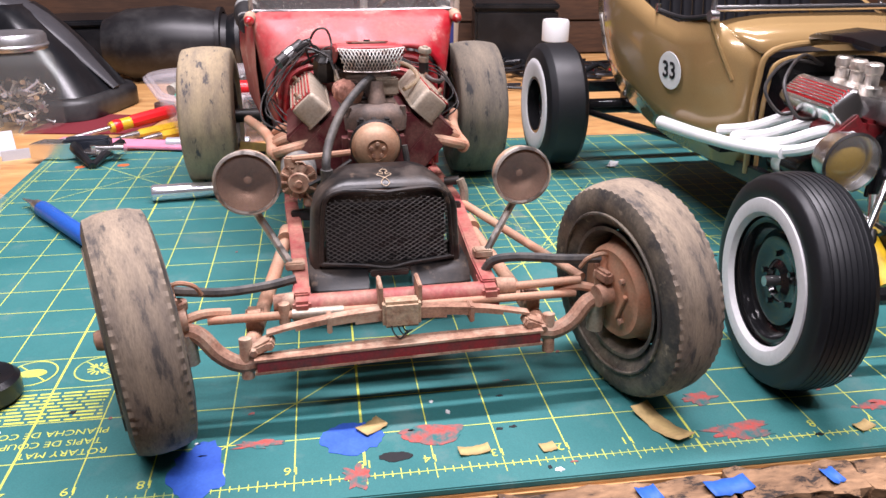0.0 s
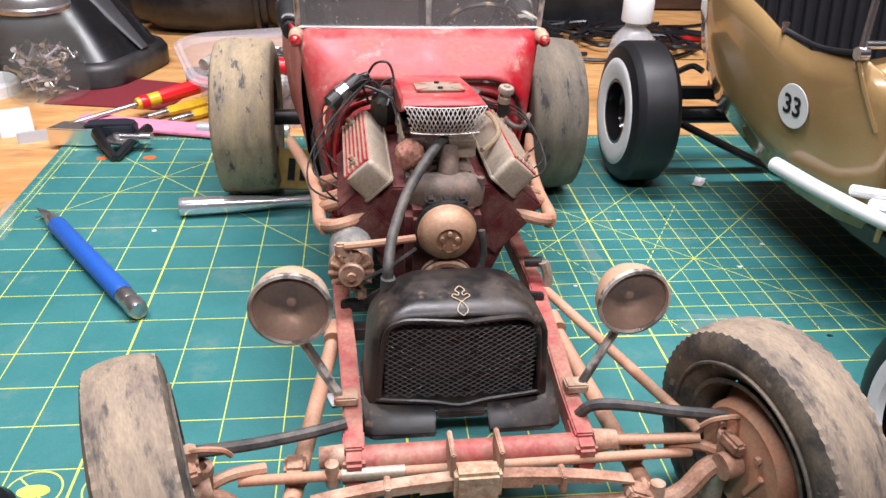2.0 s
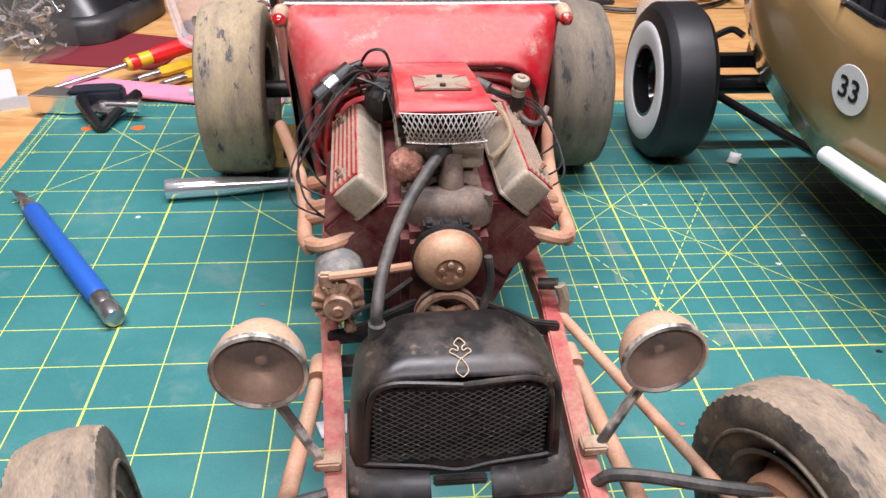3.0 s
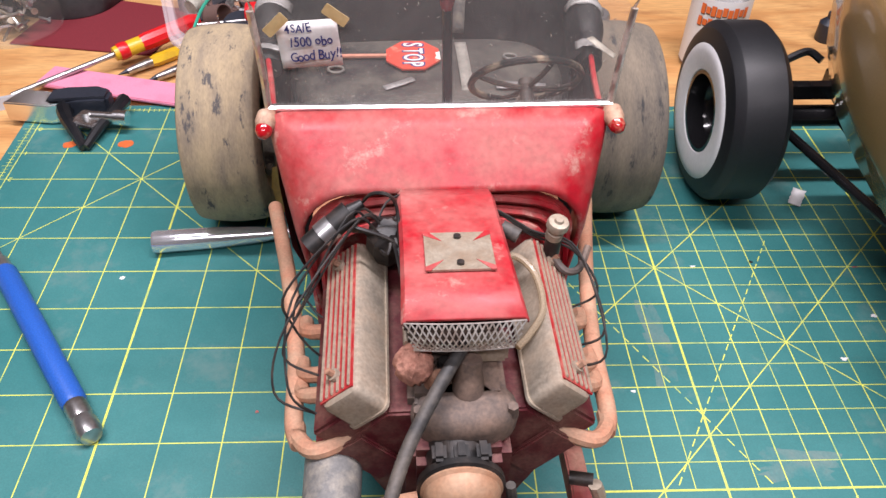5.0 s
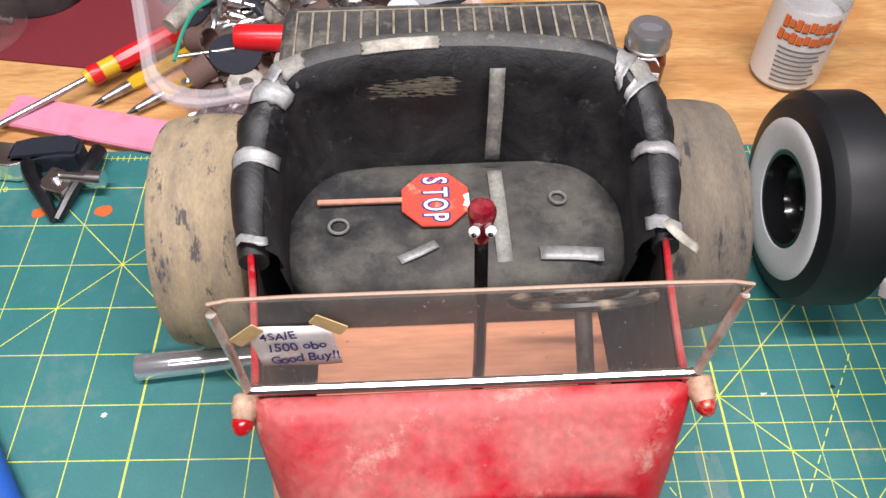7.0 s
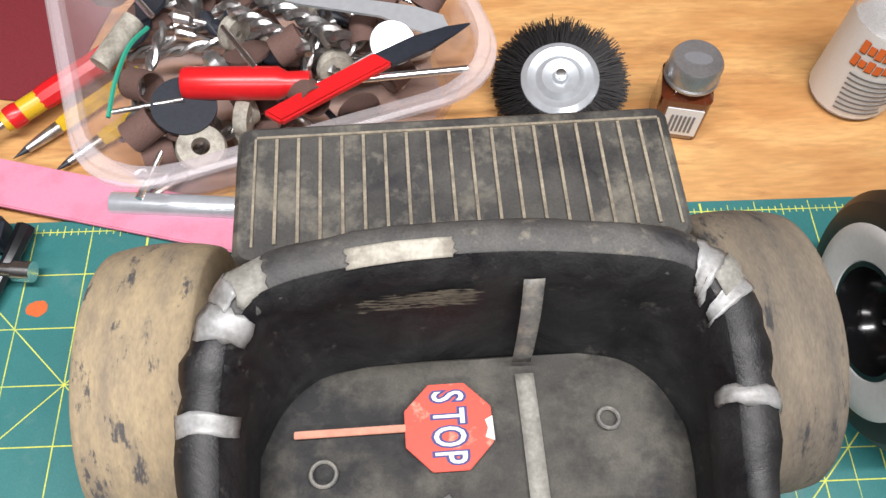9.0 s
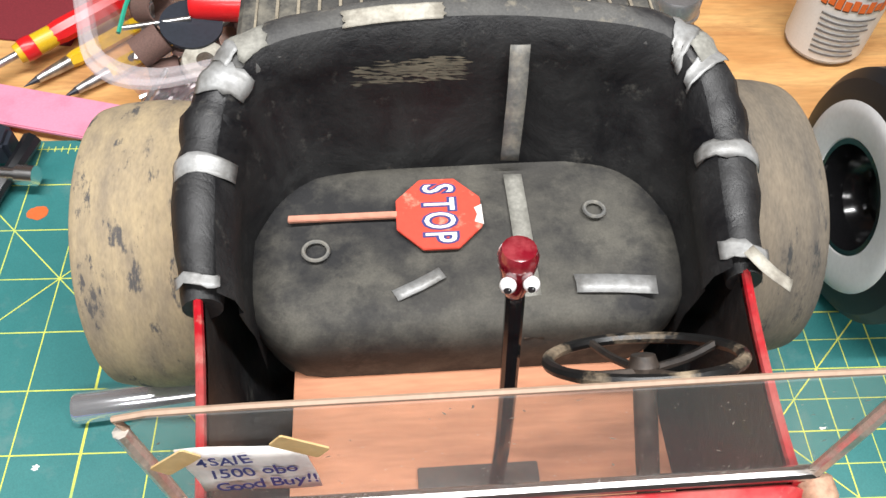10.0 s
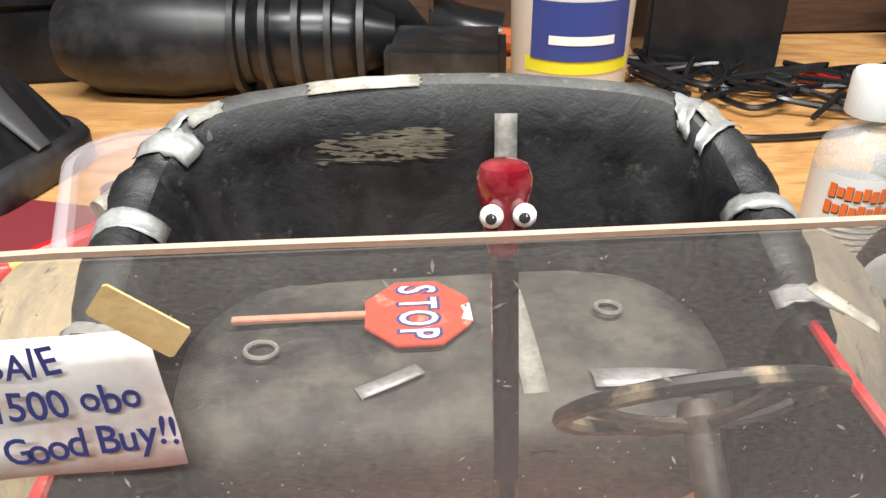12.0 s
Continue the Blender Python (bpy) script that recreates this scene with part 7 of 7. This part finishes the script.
# wire wheel
ww = thing("wire_wheel", "round wire brush wheel lying on the bench", "wire wheel", 70, 350, -3)
ww.matrix_basis = pose(0.067, 0.345, 0.012, 14, -4, 0)
part("disc", lathe(B(), [(0, 6), (3, 6.4), (4, 4.4), (9, 5.2), (12, 3), (16, 4.2), (19, 2.6), (19.6, 0), (0, -4)], axis=(0, 0, 1), seg=48), M_ZINC, ww, "zinc plated centre disc")
part("arbor_nut", lathe(B(), [(0, 9), (2.4, 8.6), (3, 5)], axis=(0, 0, 1), seg=12), M_CHROME, ww)
bm = B()
for k in range(2600):
    a, z = pick.uniform(0, math.tau), pick.uniform(-9, 4)
    q, w = pick.uniform(29, 34), pick.uniform(-0.12, 0.12)
    rod(bm, V(17 * math.cos(a), 17 * math.sin(a), z * 0.5), V(q * math.cos(a + w), q * math.sin(a + w), z + pick.uniform(-2, 2)), 0.24, seg=3)
tagged(part("bristles", bm, M_BRISTLE, ww, "dark steel wire bristles"), kind="stuff")

# paint bottle, solvent bottle
pb = thing("paint_jar", "small square amber glass jar with tin cap", "jar", 124, 331, -3, -12)
part("glass", rings(B(), [[V(x, y, z) for x, y in rounded(-12 + g, -12 + g, 12 - g, 12 - g, 4)] for z, g in ((0, 1), (1.5, 0), (28, 0), (32, 3), (34, 5))]), M_AMBER, pb)
part("cap", lathe(B(), [(11.4, 33), (12.2, 34), (12.2, 43), (11, 45), (0, 45)], axis=(0, 0, 1), seg=40), M_TINLID, pb, "tin screw cap")
part("cap_mark", slab(B(), [(6.5 * math.cos(q), 3.6 * math.sin(q)) for q in np.linspace(0, math.tau, 25)[:-1]], 44.9, 45.2), M_GREYPRINT, pb, "dark oval stamped on the cap")
part("cap_lip", lathe(B(), [(12.2, 33.4), (12.9, 34), (12.9, 35.2), (12.2, 36)], axis=(0, 0, 1), seg=40), M_TINLID, pb)
part("label", box(B(), (1, -12.2, 14), (17, 0.5, 19)), M_LABEL, pb, "white label with a barcode")
for k in range(6):
    part("barcode_bar", box(B(), (-4 + 2 * k, -12.6, 13), (1.1, 0.3, 12)), M_GREYPRINT, pb)
sb = thing("solvent_bottle", "frosted plastic solvent bottle with white cap", "bottle", 216, 345, -3, 0)
b = part("bottle", lathe(B(), [(0, 0.5), (18, 0.5), (20, 3), (20, 58), (18, 66), (12, 73), (9, 76), (9, 82), (0, 82)], axis=(0, 0, 1), seg=48), M_BOTTLE, sb)
part("liquid", lathe(B(), [(0, 1.5), (19, 2), (19.2, 44), (0, 44)], axis=(0, 0, 1), seg=40), M_PALELIQUID, sb)
part("cap", lathe(B(), [(10, 80), (12.4, 80.5), (12.6, 82), (12.6, 98), (11.6, 100), (0, 100)], axis=(0, 0, 1), seg=36, wobble=lambda i, k: 0.25 * (k % 2)), M_LABEL, sb, "white ribbed cap")


def wrap(parent, name, r, z0, z1, a0, a1, mat, label=""):
    """A curved label on a round body."""
    loops = [[V(r * math.cos(radians(a0 + (a1 - a0) * k / 14)), r * math.sin(radians(a0 + (a1 - a0) * k / 14)), z) for z in (z0, z1)] for k in range(15)]
    return part(name, rings(B(), loops, close=False, caps=False), mat, parent, label)


wrap(sb, "label", 20.3, 4, 55, 150, 400, M_LABEL, "white printed label")
for z0, z1, a0, a1 in ((44, 51, 212, 306), (35.5, 42, 210, 304)):
    for k in range(9):
        q = a0 + (a1 - a0) * k / 9
        wrap(sb, "lettering_shadow_bar", 20.5, z0 + 1.0 * (k % 3 == 1) - 0.7, z1 - 1.2 * (k % 2) - 0.5, q + 0.8, q + (a1 - a0) / 9 * 0.9, M_BLACKPRINT)
        wrap(sb, "orange_lettering_bar", 20.7, z0 + 1.0 * (k % 3 == 1), z1 - 1.2 * (k % 2), q, q + (a1 - a0) / 9 * 0.82, M_ORANGE)
for k in range(8):
    wrap(sb, "small_print_bar", 20.6, 30 - 3.2 * k, 31.2 - 3.2 * k, 218 + (k * 37) % 9, 296 - (k * 23) % 14, M_GREYPRINT)

# white tub with a printed label, farther back
wt = thing("white_tub", "white plastic tub with blue and yellow label", "tub", 116, 562, -3)
part("body", lathe(B(), [(0, 0), (38, 0), (40, 3), (44, 118), (45, 122), (0, 122)], axis=(0, 0, 1), seg=48), M_LABEL, wt)
wrap(wt, "blue_panel", 43.4, 53, 92, 222, 318, M_BUCKETBLUE)
wrap(wt, "yellow_band", 42.6, 44, 54, 215, 325, M_BUCKETYELLOW)
wrap(wt, "lettering_bar", 43.9, 64, 70, 240, 300, M_LABEL)
bm = B()
for rr, dz in ((1.0, 0),):
    rings(bm, [[V((41.4 + 0.3) * math.cos(radians(270 + 24 * f * math.cos(a))), (41.4 + 0.3) * math.sin(radians(270 + 24 * f * math.cos(a))), 24 + 12 * f * math.sin(a)) for a in np.linspace(0, math.tau, 25)[:-1]] for f in (1.0, 0.5, 0.05)], caps=False)
part("oval_picture", bm, M_GREENPRINT, wt)
for k in range(16):
    a = radians(270 + pick.uniform(-17, 17))
    part("orange_spot", lathe(B(), [(0, 0.5), (4.5, 0.3), (5, -0.4)], (41.9 * math.cos(a), 41.9 * math.sin(a), 24 + pick.uniform(-8, 8)), (math.cos(a), math.sin(a), 0), 12), M_ORANGE, wt)

# grey and black machine on the left of the bench
mc = thing("bench_machine", "grey and black plastic power tool body on the bench", "power tool", -292, 476, -3, -18)


def hood_loop(z, x0, y0, x1, y1, r):
    return [V(x, y, z) for x, y in rounded(x0, y0, x1, y1, r, 8)]


part("base", rings(B(), [hood_loop(z, -82 + g, -62 + g, 76 - g, 66 - g, 34) for z, g in ((0, 2), (2, 0), (17, 0), (22, 2.5), (23, 6))]), M_GREYPLASTIC, mc, "dark grey base ring", smooth=50)
part("hood", rings(B(), [hood_loop(z, *q) for z, q in ((22, (-76, -55, 68, 58, 30)), (40, (-72, -48, 54, 53, 28)), (62, (-67, -40, 36, 48, 26)), (84, (-62, -32, 14, 43, 22)), (100, (-58, -24, -4, 38, 18)), (107, (-54, -16, -14, 32, 14)))]), M_BLACKPLASTIC, mc, "black plastic hood", smooth=60)
bm = B()
spine = curve_points([(-70, 2, 190), (-62, 4, 140), (-46, 6, 114), (-14, 8, 100), (20, 8, 76), (48, 8, 48), (72, 8, 24)], 5)
rings(bm, [[p + V(0, 1, 0) * w * math.cos(q) + V(0.55, 0, 0.84) * w * 0.34 * math.sin(q) for q in np.linspace(0, math.tau, 17)[:-1]] for p, w in zip(spine, np.linspace(32, 6, len(spine)))])
part("shroud", bm, M_GREYDIMMED, mc, "grey plastic spine", smooth=60)
part("button", box(B(), (-66, -30, 160), (12, 5, 26)), M_BLUEPLASTIC, mc, "blue push button", bevel=1.5)
part("latch", box(B(), (6, -62.5, 10), (22, 3, 15)), M_GLOSSBLACK, mc, bevel=1)
ring = thing("sanding_sleeve", "brown sanding sleeve standing on the bench", "sanding sleeve", -168, 425, -3)
part("sleeve", lathe(B(), [(9, 0), (10, 0), (10, 14), (9, 14), (8.8, 7)], axis=(0, 0, 1), seg=28, closed=True), M_SANDING, ring)

# dark tool case and tools along the back of the bench
tc = thing("cordless_tool", "dusty dark grey cordless power tool lying on its side", "power tool", -118, 628, -3, -6)
part("housing", lathe(B(), [(0, -150), (30, -148), (42, -120), (46, -60), (40, -20), (34, 0), (0, 0)], (0, 0, 44), (1, 0.05, 0), 28), M_GREYPLASTIC, tc)
part("gearbox", lathe(B(), [(34, 0), (38, 10), (36, 60), (26, 90), (18, 110), (0, 112)], (0, 0, 44), (1, 0.05, 0), 24), M_BLACKPLASTIC, tc)
for k in range(5):
    part("rib", lathe(B(), [(38, -3), (44, -2), (44, 3), (38, 4)], (-10 + 24 * k, 0, 44), (1, 0.05, 0), 24), M_GREYPLASTIC, tc)
part("handle", tube(B(), [(40, 10, 60), (90, 40, 60), (150, 60, 34), (190, 60, 26)], 24, 12), M_BLACKPLASTIC, tc)
part("battery", box(B(), (150, -10, 26), (90, 66, 48)), M_GREYPLASTIC, tc, bevel=6)
# plain boxes added to fill out the dark clutter along the wall
for k in range(5):
    x, z = -560 + 270 * k + pick.uniform(-20, 20), pick.uniform(36, 80)
    cr = thing("filler_box", "plain dark box added for the clutter at the back of the bench", "storage box", x, 700 + pick.uniform(-12, 8), -3, pick.uniform(-8, 8), group="boxes along the back wall")
    part("case", box(B(), (0, 0, z / 2), (pick.uniform(80, 118), 90, z)), pick.choice((M_BLACKPLASTIC, M_DARKWOOD, M_DARKWOOD)), cr, bevel=4)
    part("lid", box(B(), (0, 0, z + 4), (112, 94, 8)), M_BLACKPLASTIC, cr, bevel=2)
panel = thing("wall_panelling", "dark brown boards fixed along the back wall", "panelling", 0, 779, 0)
for k in range(5):
    part("plank", box(B(), (0, -7, 22 + 48 * k), (2600, 12, 46)), M_DARKWOOD, panel, bevel=1.5)

# cables
cables = "black cables at the back of the bench"
for k in range(9):
    x, y = 190 + 24 * k, 560 + pick.uniform(-30, 60)
    p = [(x + pick.uniform(-50, 60), y + pick.uniform(-40, 60), pick.uniform(0, 10) + 3) for _ in range(7)]
    cb = part("cable", tube(B(), p, 2.4, 6, 7), M_BLACKPLASTIC)
    tagged(cb, "loose black cable on the bench", "cable", cables)
for k, (p, r, m) in enumerate((([(40, 560, 3), (70, 610, 3), (60, 670, 4), (20, 735, 4)], 3, M_BLACKPLASTIC), ([(-20, 640, 2), (10, 600, 2), (60, 580, 2), (68, 540, 2)], 2, M_BLACKPLASTIC), ([(190, 520, 1), (240, 500, 1), (330, 520, 1), (400, 600, 1)], 2.2, M_BLACKPLASTIC))):
    cb = part("cable", tube(B(), p, r, 6, 7), m)
    tagged(cb, "loose black cable on the bench", "cable", cables)
bit = thing("steel_file", "thin black steel file on the bench", "file", 205, 530, -2, 2)
part("bar", box(B(), (0, 0, 2), (52, 5, 3)), M_DARKSTEEL, bit, bevel=0.4)
og = thing("orange_tool", "orange handled tool at the back of the bench", "tool", 40, 705, -3, 10)
part("handle", tube(B(), [(-60, 0, 14), (0, 6, 18), (70, 0, 12)], 11, 10), M_ORANGEPAINT, og)
rt = thing("red_tool", "red plastic tool lying on the bench", "tool", 356, 612, -3, -24)
part("handle", rings(B(), [[V(x, y * w, z) for y, z in ((-1, 1), (1, 1), (1, 8), (-1, 8))] for x, w in ((-40, 5), (0, 8), (36, 6))]), M_REDPLASTIC, rt, bevel=1.5)
vb = thing("dark_bottle", "small dark violet bottle on the bench", "bottle", 318, 380, -3)
part("bottle", lathe(B(), [(0, 0), (7.5, 0), (8, 1), (8, 14), (5, 17), (4, 18), (4, 22), (0, 22)], axis=(0, 0, 1), seg=30), M_DARKSTEEL, vb)
